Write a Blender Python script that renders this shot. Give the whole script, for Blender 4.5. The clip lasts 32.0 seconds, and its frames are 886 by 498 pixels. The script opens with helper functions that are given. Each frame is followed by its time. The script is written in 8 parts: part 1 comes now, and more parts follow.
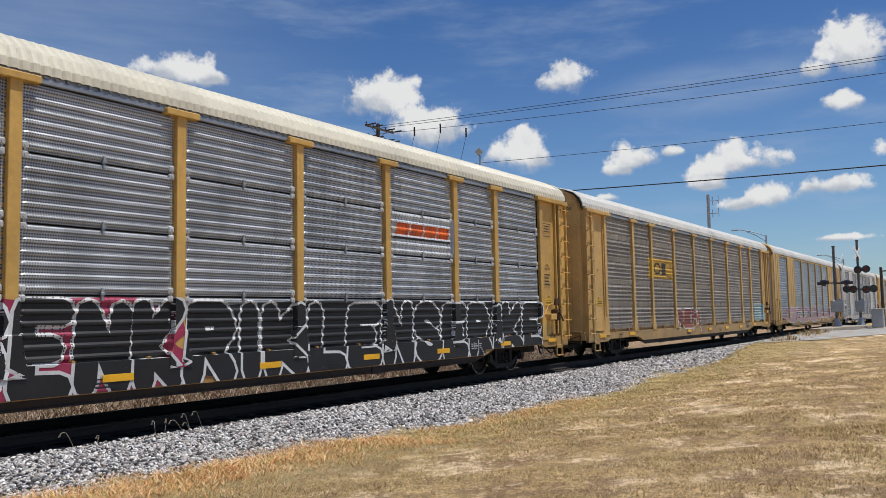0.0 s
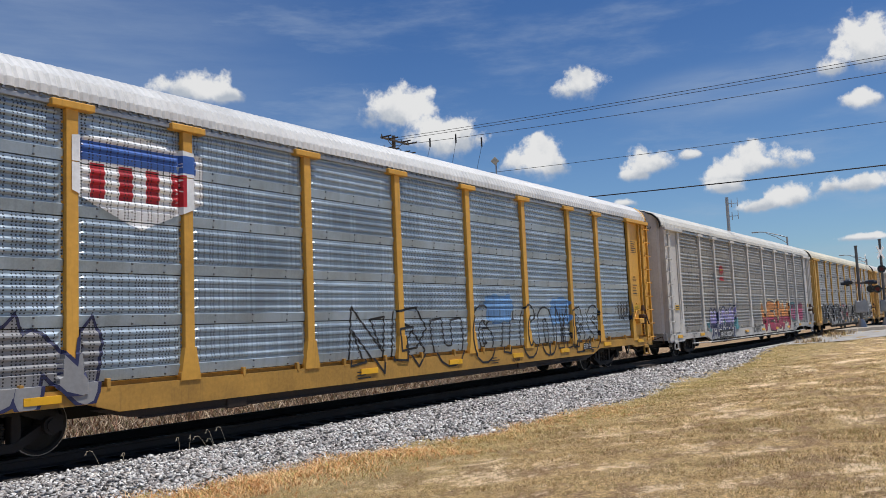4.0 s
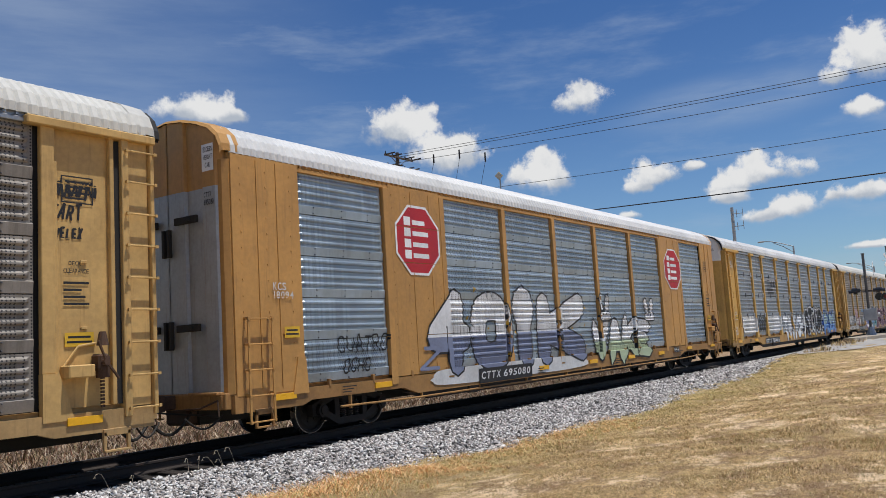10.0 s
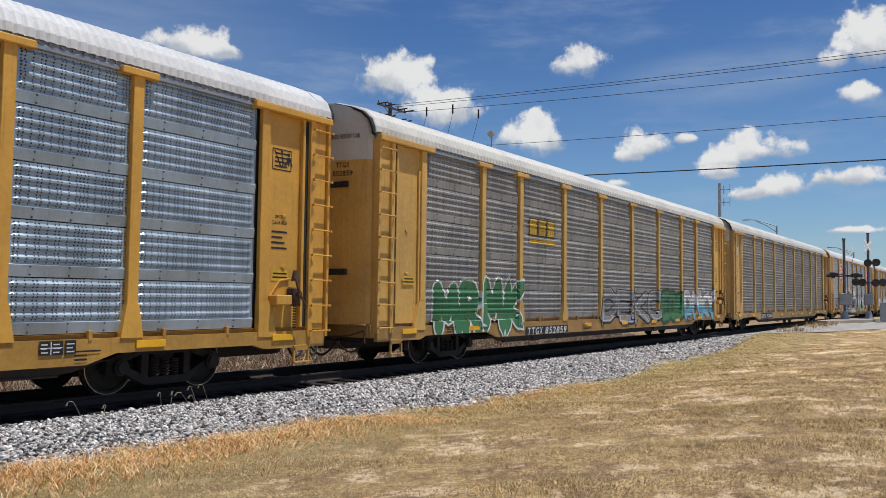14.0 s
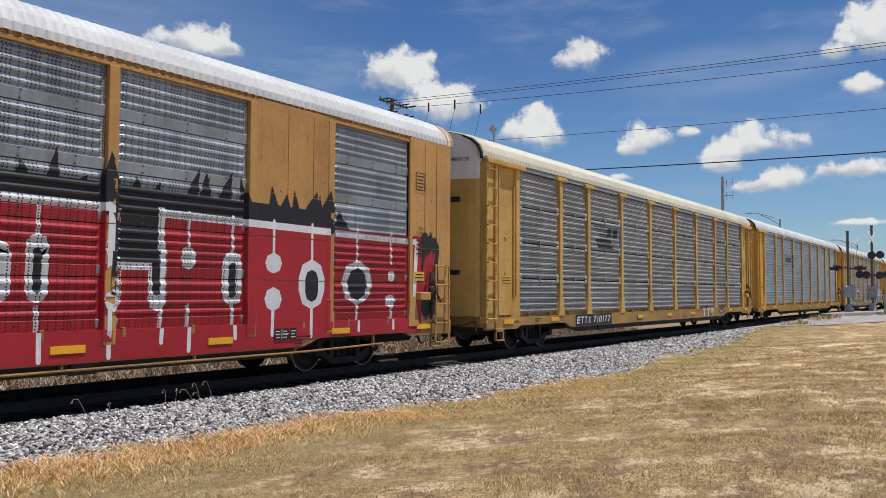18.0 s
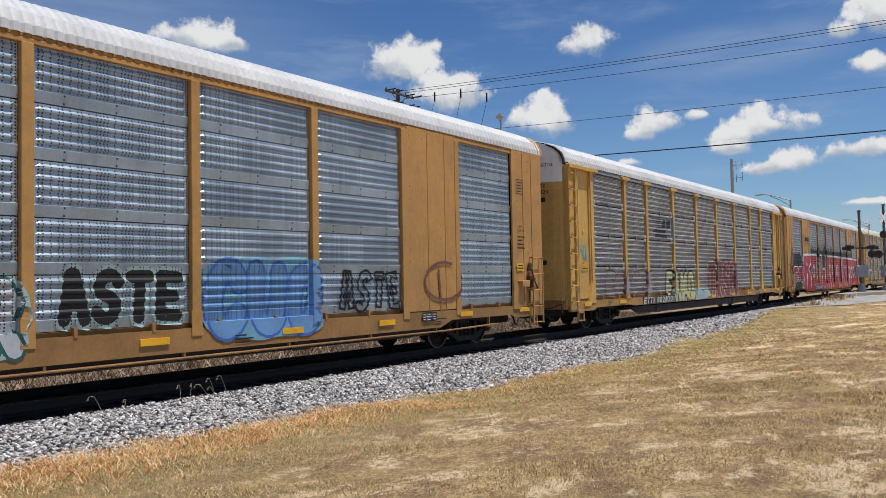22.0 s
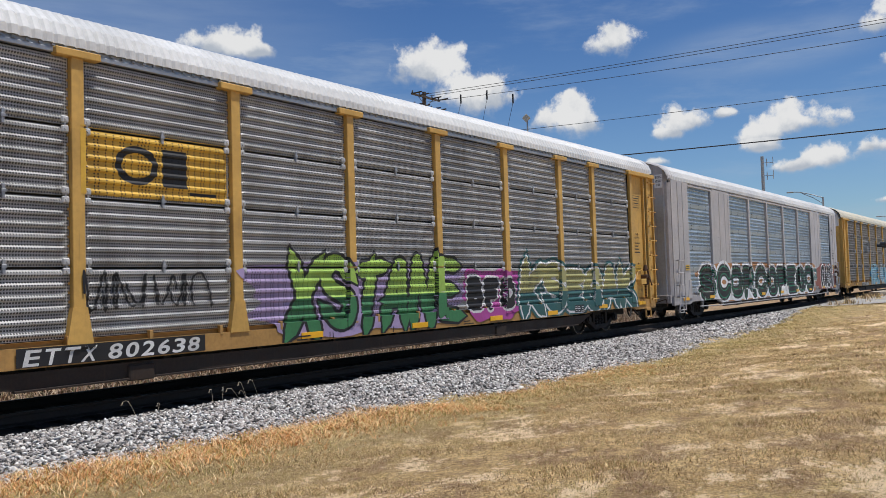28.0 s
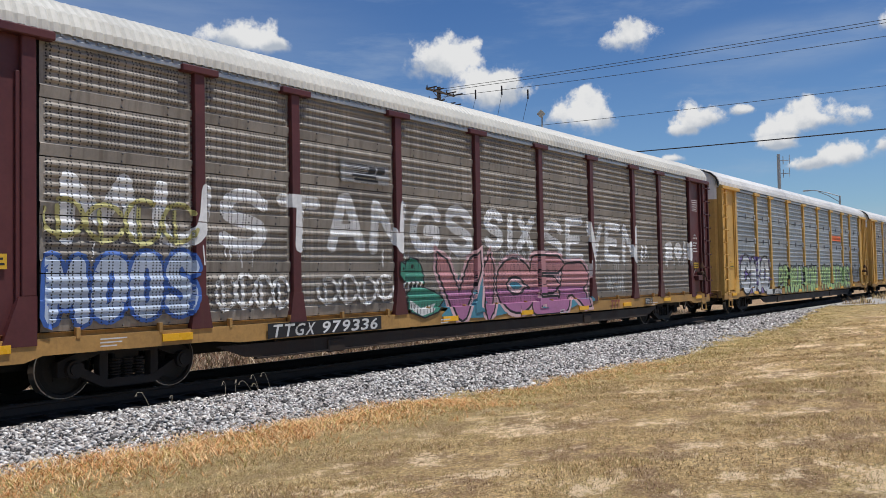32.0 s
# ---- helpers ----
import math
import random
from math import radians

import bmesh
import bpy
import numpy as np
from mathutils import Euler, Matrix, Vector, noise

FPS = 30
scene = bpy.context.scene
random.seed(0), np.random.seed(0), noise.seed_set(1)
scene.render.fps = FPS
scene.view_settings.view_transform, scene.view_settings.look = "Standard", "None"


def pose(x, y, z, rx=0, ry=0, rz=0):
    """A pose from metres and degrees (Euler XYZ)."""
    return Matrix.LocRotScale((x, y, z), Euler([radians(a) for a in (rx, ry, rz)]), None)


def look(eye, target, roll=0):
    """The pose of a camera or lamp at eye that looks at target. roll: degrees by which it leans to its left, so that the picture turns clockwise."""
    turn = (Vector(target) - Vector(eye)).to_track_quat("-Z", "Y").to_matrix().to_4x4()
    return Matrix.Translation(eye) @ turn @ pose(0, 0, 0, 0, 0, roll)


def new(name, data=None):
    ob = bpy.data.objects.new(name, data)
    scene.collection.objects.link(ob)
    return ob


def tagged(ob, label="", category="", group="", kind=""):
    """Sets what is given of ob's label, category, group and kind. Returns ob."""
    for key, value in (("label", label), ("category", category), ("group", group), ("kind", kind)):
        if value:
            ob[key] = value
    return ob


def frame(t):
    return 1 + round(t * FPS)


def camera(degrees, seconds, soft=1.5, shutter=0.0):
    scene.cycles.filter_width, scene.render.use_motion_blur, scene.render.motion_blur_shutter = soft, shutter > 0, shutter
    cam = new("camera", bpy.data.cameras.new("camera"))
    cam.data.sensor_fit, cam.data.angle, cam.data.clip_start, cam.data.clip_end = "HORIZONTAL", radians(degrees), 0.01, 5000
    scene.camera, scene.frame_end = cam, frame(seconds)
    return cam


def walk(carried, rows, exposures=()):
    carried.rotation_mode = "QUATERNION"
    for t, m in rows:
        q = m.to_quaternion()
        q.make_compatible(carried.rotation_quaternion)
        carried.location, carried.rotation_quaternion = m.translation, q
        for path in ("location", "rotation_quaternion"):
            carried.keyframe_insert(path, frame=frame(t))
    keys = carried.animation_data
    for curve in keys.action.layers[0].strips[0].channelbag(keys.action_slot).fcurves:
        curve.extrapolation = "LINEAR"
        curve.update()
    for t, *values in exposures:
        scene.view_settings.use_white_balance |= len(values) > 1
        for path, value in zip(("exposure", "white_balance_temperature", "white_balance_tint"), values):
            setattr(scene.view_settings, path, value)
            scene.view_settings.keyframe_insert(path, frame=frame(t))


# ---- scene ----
import collections
import functools

# World: the track runs along x (the train rolls towards +x), rail tops at z = 0, track centre at y = 0.
EYE = (0.0, -12.58, 1.61)
cam = camera(55.41, 32.0, soft=0.5)
# seconds, heading from +x towards +y, tilt up, lean (degrees)
AIM = [(0, 32.87, 4.49, -0.99), (0.5, 32.96, 4.68, -1.39), (1, 33.17, 4.76, -1.55), (1.5, 33.27, 4.82, -1.70), (2, 33.32, 4.86, -1.73),
       (2.5, 33.34, 4.89, -1.84), (3, 33.47, 4.95, -2.13), (3.5, 33.74, 5.04, -2.21), (5.5, 34.98, 5.74, -3.20), (6, 34.84, 5.70, -3.48),
       (6.5, 34.71, 5.69, -3.60), (7, 34.57, 5.69, -3.65), (7.5, 34.52, 5.71, -3.73), (8, 34.53, 5.75, -3.97), (8.5, 34.50, 5.72, -3.82),
       (9, 34.48, 5.69, -3.50), (9.5, 34.44, 6.00, -3.46), (10, 34.43, 6.30, -3.44), (10.5, 34.50, 6.29, -3.18), (11, 34.60, 5.88, -2.58),
       (11.5, 34.69, 5.12, -1.71), (12, 34.56, 4.30, -0.75), (12.5, 34.28, 3.64, 0.06), (13, 33.91, 3.29, 0.62), (13.5, 33.60, 3.15, 0.74),
       (14, 33.46, 3.21, 0.70), (14.5, 33.51, 3.27, 0.60), (16.5, 33.88, 3.07, 0.23), (17, 33.84, 2.96, 0.19), (17.5, 33.79, 2.89, 0.28),
       (18, 33.66, 2.90, 0.30), (18.5, 33.59, 2.91, 0.33), (19, 33.55, 2.92, 0.22), (19.5, 33.55, 2.87, 0.07), (20, 33.58, 2.77, -0.22),
       (20.5, 33.66, 2.59, -0.60), (21, 33.76, 2.43, -0.87), (21.5, 33.99, 2.27, -0.99), (22, 34.32, 2.20, -1.07), (22.5, 34.71, 2.17, -1.17),
       (23, 35.13, 2.19, -1.15), (23.5, 35.45, 2.26, -1.23), (24, 35.69, 2.31, -1.35), (24.5, 35.82, 2.37, -1.37), (25, 35.87, 2.45, -1.51),
       (25.5, 35.94, 2.50, -1.44), (27.5, 36.12, 2.49, -1.54), (28, 36.22, 2.40, -1.69), (28.5, 36.35, 2.28, -1.73), (29, 36.59, 2.23, -1.49),
       (29.5, 36.79, 2.24, -1.37), (30, 36.88, 2.22, -1.26), (30.5, 36.91, 2.19, -1.31), (31, 36.92, 2.12, -1.33), (31.5, 36.99, 2.08, -1.25),
       (32, 37.13, 2.10, -1.11)]


def aim(yaw, tilt, lean):
    a, b = radians(yaw), radians(tilt)
    way = Vector((math.cos(b) * math.cos(a), math.cos(b) * math.sin(a), math.sin(b)))
    return look(EYE, Vector(EYE) + way * 10, lean)


walk(cam, [(t, aim(a, b, c)) for t, a, b, c in AIM])
scene.view_settings.exposure = -0.10

# ---- sun and sky ----
SUN_TO = Vector((0.10, -0.27, 0.957)).normalized()
sun = new("sun", bpy.data.lights.new("sun", "SUN"))
sun.data.energy, sun.data.angle, sun.data.color = 4.6, radians(0.55), (1.0, 0.966, 0.918)
sun.matrix_world = look(SUN_TO * 50, (0, 0, 0))


class Nodes:
    """Short hand for node trees."""

    def __init__(self, tree):
        self.t = tree
        self.t.nodes.clear()

    def n(self, kind, **k):
        node = self.t.nodes.new("ShaderNode" + kind)
        ins = k.pop("ins", {})
        if kind == "Math" and "op" in k:
            node.operation = k.pop("op")
        if kind == "VectorMath" and "op" in k:
            node.operation = k.pop("op")
        if kind == "TexNoise":
            node.noise_dimensions = k.pop("dim", "3D")
        if kind == "TexSky":
            node.sky_type = "NISHITA"
        if kind == "MapRange" and k.pop("smooth", False):
            node.interpolation_type = "SMOOTHSTEP"
        for key, v in ins.items():
            sock = node.inputs[key]
            if hasattr(v, "links"):
                self.t.links.new(v, sock)
            else:
                sock.default_value = v
        return node

    def math(self, op, a, b=0.0, c=0.0):
        return self.n("Math", op=op, ins={0: a, 1: b, 2: c}).outputs[0]

    def ramp(self, v, a, b, lo=0.0, hi=1.0, smooth=True):
        return self.n("MapRange", smooth=smooth, ins={0: v, 1: a, 2: b, 3: lo, 4: hi}).outputs[0]

    def mix(self, f, a, b, blend="MIX"):
        node = self.t.nodes.new("ShaderNodeMix")
        node.data_type, node.blend_type = "RGBA", blend
        for i, v in ((0, f), (6, a), (7, b)):
            if hasattr(v, "links"):
                self.t.links.new(v, node.inputs[i])
            else:
                node.inputs[i].default_value = (*v, 1.0) if isinstance(v, tuple) and len(v) == 3 else v
        return node.outputs[2]

    def noise(self, vec, scale, detail=4.0, rough=0.6, out=0):
        return self.n("TexNoise", ins={"Vector": vec, "Scale": scale, "Detail": detail, "Roughness": rough}).outputs[out]

    def link(self, a, b):
        self.t.links.new(a, b)


world = bpy.data.worlds.new("sky")
scene.world = world
world.use_nodes = True
W = Nodes(world.node_tree)
sky = W.n("TexSky")
sky.sun_disc = False
sky.sun_elevation = math.asin(SUN_TO.z)
sky.sun_rotation = math.atan2(SUN_TO.x, SUN_TO.y)
sky.altitude, sky.air_density, sky.dust_density, sky.ozone_density = 100, 1.0, 0.35, 2.2
way = W.n("VectorMath", op="NORMALIZE", ins={0: W.n("TexCoord").outputs["Generated"]}).outputs[0]
sep = W.n("SeparateXYZ", ins={0: way})
az = W.math("MULTIPLY", W.math("ARCTAN2", sep.outputs[1], sep.outputs[0]), 57.29578)
el = W.math("MULTIPLY", W.math("ARCSINE", sep.outputs[2]), 57.29578)
puff = W.noise(way, 31.0, 8.0, 0.58)
fine = W.noise(way, 90.0, 4.0, 0.6)
lump = W.math("ADD", W.math("MULTIPLY", W.math("SUBTRACT", puff, 0.5), 2.3), W.math("MULTIPLY", W.math("SUBTRACT", fine, 0.5), 0.6))
# heading, height, half width, half height of each cumulus, degrees
CLOUDS = [(50.4, 15.9, 3.1, 1.15), (48.4, 15.6, 1.6, 0.7), (36.8, 14.6, 2.7, 1.8), (33.3, 12.5, 2.5, 2.1), (34.8, 13.0, 2.2, 1.7), (27.7, 10.8, 2.6, 1.75),
          (26.6, 10.4, 1.6, 1.1), (24.4, 15.5, 1.9, 1.4), (20.1, 10.1, 1.8, 1.1), (20.9, 9.4, 1.2, 0.6), (17.3, 10.4, 0.8, 0.42), (12.9, 9.5, 2.7, 1.2), (15.2, 8.7, 1.7, 0.9),
          (15.3, 8.0, 1.6, 0.5), (11.4, 7.2, 1.7, 0.95), (13.4, 6.7, 1.5, 0.6), (7.4, 7.6, 2.4, 0.8), (6.6, 15.6, 2.4, 2.2), (8.3, 14.7, 1.3, 0.8), (7.1, 12.6, 1.15, 0.75), (7.4, 4.3, 1.9, 0.34),
          (21.7, 7.6, 0.9, 0.42), (3.0, 9.5, 2.6, 1.3), (60.0, 14.0, 3.5, 1.8), (0.5, 6.0, 2.5, 0.8)]
field, tops, weight = None, None, None
for ca, ce, cw, ch in CLOUDS:
    cw, ch = cw * 1.03, ch * 1.06
    u = W.math("DIVIDE", W.math("SUBTRACT", az, ca), cw)
    v0 = W.math("DIVIDE", W.math("SUBTRACT", el, ce), ch)
    # flatter below than above
    v = W.math("MULTIPLY", v0, W.ramp(v0, -0.6, 0.0, 1.35, 1.0))
    d = W.math("SUBTRACT", 1.0, W.math("SQRT", W.math("ADD", W.math("MULTIPLY", u, u), W.math("MULTIPLY", v, v))))
    wt = W.math("MAXIMUM", W.math("ADD", d, 0.4), 0.0)
    hv = W.math("MULTIPLY", wt, v0)
    field = d if field is None else W.math("MAXIMUM", field, d)
    tops = hv if tops is None else W.math("ADD", tops, hv)
    weight = wt if weight is None else W.math("ADD", weight, wt)
crown = W.math("DIVIDE", tops, W.math("MAXIMUM", weight, 0.01))
# fair-weather clouds over the rest of the sky
far_puff = W.noise(W.n("VectorMath", op="MULTIPLY", ins={0: way, 1: (1.0, 1.0, 2.2)}).outputs[0], 4.2, 6.0, 0.55)
away = W.ramp(W.n("VectorMath", op="DOT_PRODUCT", ins={0: way, 1: (0.86, 0.47, 0.16)}).outputs["Value"], 0.80, 0.55)
rest = W.math("MULTIPLY", W.math("MULTIPLY", W.ramp(far_puff, 0.60, 0.68), away), W.ramp(el, 2.0, 8.0))
crisp = W.ramp(crown, -0.7, 0.35, 0.85, 2.3)
dense = W.ramp(W.math("MULTIPLY", W.math("ADD", field, W.math("MULTIPLY", lump, 0.95)), crisp), 0.0, 1.0)
cover = W.math("MAXIMUM", dense, rest)
wisp_at = W.n("VectorMath", op="MULTIPLY", ins={0: way, 1: (1.2, 1.6, 7.0)}).outputs[0]
wisp = W.math("MULTIPLY", W.ramp(W.noise(wisp_at, 2.6, 6.0, 0.62), 0.46, 0.80), 0.42)
# a thin veil of high cloud
vu = W.math("DIVIDE", W.math("SUBTRACT", az, 14.5), 10.0)
vv = W.math("DIVIDE", W.math("SUBTRACT", W.math("ADD", el, W.math("MULTIPLY", az, 0.05)), 15.0), 2.3)
veil = W.ramp(W.math("SQRT", W.math("ADD", W.math("MULTIPLY", vu, vu), W.math("MULTIPLY", vv, vv))), 1.0, 0.0)
streaks = W.noise(W.n("VectorMath", op="MULTIPLY", ins={0: way, 1: (2.0, 3.0, 16.0)}).outputs[0], 2.2, 6.0, 0.6)
wisp = W.math("MAXIMUM", wisp, W.math("MULTIPLY", veil, W.ramp(streaks, 0.30, 0.72, 0.15, 0.62)))
# haze thickens over the train
wisp = W.math("MAXIMUM", wisp, W.math("MULTIPLY", W.ramp(az, 36.0, 62.0), W.ramp(streaks, 0.25, 0.75, 0.18, 0.42)))
# the underside of each cumulus is greyer
relief = W.noise(W.n("VectorMath", op="ADD", ins={0: way, 1: (0.0, 0.0, 0.012)}).outputs[0], 22.0, 6.0, 0.58)
shade = W.math("ADD", W.ramp(crown, -0.55, 0.35, 0.0, 0.8), W.math("MULTIPLY", W.math("SUBTRACT", relief, 0.5), 2.4))
shade = W.ramp(shade, 0.0, 0.75)
cloud = W.mix(shade, (0.54, 0.60, 0.69), (0.98, 0.985, 0.99))
blue = W.mix(W.ramp(el, 3.0, 24.0), (0.76, 0.97, 1.20), (0.45, 0.715, 1.08))
base = W.mix(1.0, sky.outputs[0], blue, "MULTIPLY")
back = W.n("Background", ins={0: base, 1: 0.085})
white = W.n("Background", ins={0: cloud, 1: 0.84})
thin = W.n("Background", ins={0: (0.55, 0.66, 0.82, 1.0), 1: 0.8})
m1 = W.n("MixShader", ins={0: wisp, 1: back.outputs[0], 2: thin.outputs[0]})
m2 = W.n("MixShader", ins={0: cover, 1: m1.outputs[0], 2: white.outputs[0]})
W.link(m2.outputs[0], W.n("OutputWorld").inputs[0])

# ---- materials ----


def material(name, base, rough=0.6, metal=0.0, spread=0.12, scale=2.0, grime=0.25, bump=0.0, bump_scale=40.0, streak=0.0, streak_col=(0.10, 0.06, 0.035), spec=0.4, vary=0.06):
    """Paint, metal or mineral: mottling at two scales, grime, optional downward streaks and relief."""
    m = bpy.data.materials.new(name)
    m.use_nodes = True
    N = Nodes(m.node_tree)
    tc = N.n("TexCoord").outputs["Object"]
    rnd = N.n("ObjectInfo").outputs["Random"]
    shift = N.n("VectorMath", op="SCALE", ins={0: (31.0, 17.0, 23.0)})
    N.link(rnd, shift.inputs["Scale"])
    vec = N.n("VectorMath", op="ADD", ins={0: tc, 1: shift.outputs[0]}).outputs[0]
    big = N.noise(vec, scale, 5.0, 0.6)
    small = N.noise(vec, scale * 14, 3.0, 0.6)
    tone = N.math("ADD", N.ramp(big, 0.3, 0.7, 1 - spread, 1 + spread), N.ramp(small, 0.3, 0.7, -spread * 0.5, spread * 0.5))
    tone = N.math("ADD", tone, N.math("MULTIPLY", N.math("SUBTRACT", rnd, 0.5), vary * 2))
    grey = N.n("CombineColor", ins={0: tone, 1: tone, 2: tone}).outputs[0]
    col = N.mix(1.0, (*base, 1.0), grey, "MULTIPLY")
    if grime:
        g = N.math("MULTIPLY", N.ramp(N.noise(vec, scale * 0.6, 6.0, 0.7), 0.48, 0.78), grime)
        col = N.mix(g, col, (base[0] * 0.35 + 0.02, base[1] * 0.33 + 0.018, base[2] * 0.33 + 0.015, 1.0))
    if streak:
        sv = N.n("VectorMath", op="MULTIPLY", ins={0: vec, 1: (9.0, 9.0, 0.55)}).outputs[0]
        st = N.math("MULTIPLY", N.ramp(N.noise(sv, 1.6, 5.0, 0.65), 0.53, 0.80), streak)
        col = N.mix(st, col, (*streak_col, 1.0))
    b = N.n("BsdfPrincipled", ins={"Base Color": col, "Metallic": metal, "Specular IOR Level": spec, "Roughness": N.ramp(big, 0.3, 0.7, max(rough - 0.1, 0.05), min(rough + 0.1, 1.0))})
    if bump:
        bn = N.n("Bump", ins={"Strength": bump, "Distance": 0.01, "Height": N.noise(vec, bump_scale, 4.0, 0.6)})
        N.link(bn.outputs[0], b.inputs["Normal"])
    N.link(b.outputs[0], N.n("OutputMaterial").inputs[0])
    return m


def panel_material(name, base, metal, rough, grime, rust=0.1, flat=-9.0, vary=0.16, closed=0.36, gap=0.060):
    """Galvanised, perforated side sheet: columns of punched holes, grime bands, faint rust runs."""
    m = bpy.data.materials.new(name)
    m.use_nodes = True
    N = Nodes(m.node_tree)
    tc = N.n("TexCoord").outputs["Object"]
    rnd = N.n("ObjectInfo").outputs["Random"]
    shift = N.n("VectorMath", op="SCALE", ins={0: (37.0, 19.0, 29.0)})
    N.link(rnd, shift.inputs["Scale"])
    vec = N.n("VectorMath", op="ADD", ins={0: tc, 1: shift.outputs[0]}).outputs[0]
    xyz = N.n("SeparateXYZ", ins={0: tc})
    x, z = xyz.outputs[0], xyz.outputs[2]
    # punched holes as dark dots, 45 mm apart downwards, in uneven groups of columns; none on the flat foot of a sheet
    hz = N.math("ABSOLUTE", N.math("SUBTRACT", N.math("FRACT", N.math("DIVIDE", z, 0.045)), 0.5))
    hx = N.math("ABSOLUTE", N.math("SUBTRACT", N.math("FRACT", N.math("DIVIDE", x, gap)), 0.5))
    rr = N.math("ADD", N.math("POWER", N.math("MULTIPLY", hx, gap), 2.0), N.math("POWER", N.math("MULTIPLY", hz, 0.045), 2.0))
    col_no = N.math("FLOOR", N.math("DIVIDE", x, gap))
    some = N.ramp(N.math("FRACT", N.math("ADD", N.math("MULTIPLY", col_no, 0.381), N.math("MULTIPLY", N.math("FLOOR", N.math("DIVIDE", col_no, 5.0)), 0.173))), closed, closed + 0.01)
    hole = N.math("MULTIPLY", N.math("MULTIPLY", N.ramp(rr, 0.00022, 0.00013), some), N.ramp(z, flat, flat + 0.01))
    big = N.noise(vec, 1.1, 6.0, 0.62)
    small = N.noise(vec, 30.0, 3.0, 0.6)
    tone = N.math("ADD", N.ramp(big, 0.3, 0.7, 0.80, 1.14), N.ramp(small, 0.3, 0.7, -0.05, 0.05))
    tone = N.math("ADD", tone, N.math("MULTIPLY", N.math("SUBTRACT", rnd, 0.5), vary))
    grey = N.n("CombineColor", ins={0: tone, 1: tone, 2: tone}).outputs[0]
    col = N.mix(1.0, (*base, 1.0), grey, "MULTIPLY")
    sv = N.n("VectorMath", op="MULTIPLY", ins={0: vec, 1: (5.0, 1.0, 0.4)}).outputs[0]
    dirt = N.math("MULTIPLY", N.ramp(N.noise(sv, 1.5, 6.0, 0.65), 0.45, 0.75), grime)
    col = N.mix(dirt, col, (base[0] * 0.38, base[1] * 0.34, base[2] * 0.30, 1.0))
    rv = N.n("VectorMath", op="MULTIPLY", ins={0: vec, 1: (7.0, 1.0, 0.5)}).outputs[0]
    ru = N.math("MULTIPLY", N.ramp(N.noise(rv, 0.9, 5.0, 0.7), 0.66, 0.82), rust)
    col = N.mix(ru, col, (0.13, 0.06, 0.03, 1.0))
    # near-black paints the shade seen inside each hole
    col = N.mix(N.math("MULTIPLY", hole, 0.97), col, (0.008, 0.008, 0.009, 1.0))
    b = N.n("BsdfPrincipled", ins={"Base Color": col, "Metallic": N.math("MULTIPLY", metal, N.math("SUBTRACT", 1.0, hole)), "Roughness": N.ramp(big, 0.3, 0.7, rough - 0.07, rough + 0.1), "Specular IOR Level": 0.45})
    bn = N.n("Bump", ins={"Strength": 0.15, "Distance": 0.01, "Height": N.noise(vec, 12.0, 3.0, 0.6)})
    N.link(bn.outputs[0], b.inputs["Normal"])
    N.link(b.outputs[0], N.n("OutputMaterial").inputs[0])
    return m


YELLOW = material("yellow_paint", (0.575, 0.345, 0.092), 0.55, spread=0.12, scale=0.8, grime=0.36, streak=0.42, streak_col=(0.15, 0.075, 0.03), bump=0.06)
YELLOW_OLD = material("faded_yellow_paint", (0.53, 0.34, 0.125), 0.6, spread=0.14, scale=0.8, grime=0.42, streak=0.5, streak_col=(0.15, 0.075, 0.03), bump=0.06)
YELLOW_DEEP = material("deep_yellow_paint", (0.61, 0.325, 0.055), 0.5, spread=0.10, scale=0.8, grime=0.3, streak=0.34, bump=0.05)
OCHRE = material("ochre_paint", (0.47, 0.25, 0.075), 0.55, spread=0.12, scale=0.8, grime=0.34, streak=0.36, bump=0.06)
WHITE_GREY = material("off_white_paint", (0.55, 0.53, 0.50), 0.55, spread=0.10, scale=0.9, grime=0.3, streak=0.35, bump=0.05)
PALE_GREY = material("pale_grey_paint", (0.46, 0.44, 0.44), 0.55, spread=0.10, scale=0.9, grime=0.25, streak=0.4, streak_col=(0.14, 0.07, 0.04), bump=0.05)
WINE = material("wine_red_paint", (0.085, 0.022, 0.024), 0.5, spread=0.14, scale=0.9, grime=0.25, streak=0.25, bump=0.05)
ROOF_WHITE = material("white_roof_paint", (0.58, 0.58, 0.57), 0.5, spread=0.09, scale=0.7, grime=0.25, streak=0.15, vary=0.02)
ROOF_CREAM = material("cream_roof_paint", (0.60, 0.56, 0.44), 0.5, spread=0.08, scale=0.7, grime=0.22, vary=0.02)
ROOF_GREY = material("weathered_grey_roof", (0.54, 0.53, 0.485), 0.55, spread=0.08, scale=0.7, grime=0.25, vary=0.03)
GALV = material("galvanised_steel", (0.34, 0.35, 0.37), 0.45, 0.55, spread=0.12, scale=1.5, grime=0.3)
BRACKET = material("pale_bracket_steel", (0.50, 0.50, 0.50), 0.5, 0.2, spread=0.12, grime=0.3, streak=0.2)
BOLT = material("dull_bolt_steel", (0.16, 0.16, 0.165), 0.5, 0.4, spread=0.2, grime=0.4)
# near-black of seals and fittings, also the painted shade inside cars and slots
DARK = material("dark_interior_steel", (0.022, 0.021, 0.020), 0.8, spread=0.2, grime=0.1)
# these three base colours include the shade beneath the cars, besides dirt
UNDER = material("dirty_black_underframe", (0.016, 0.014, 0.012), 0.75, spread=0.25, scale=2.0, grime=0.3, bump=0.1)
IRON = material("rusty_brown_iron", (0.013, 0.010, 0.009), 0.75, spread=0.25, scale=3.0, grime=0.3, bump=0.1)
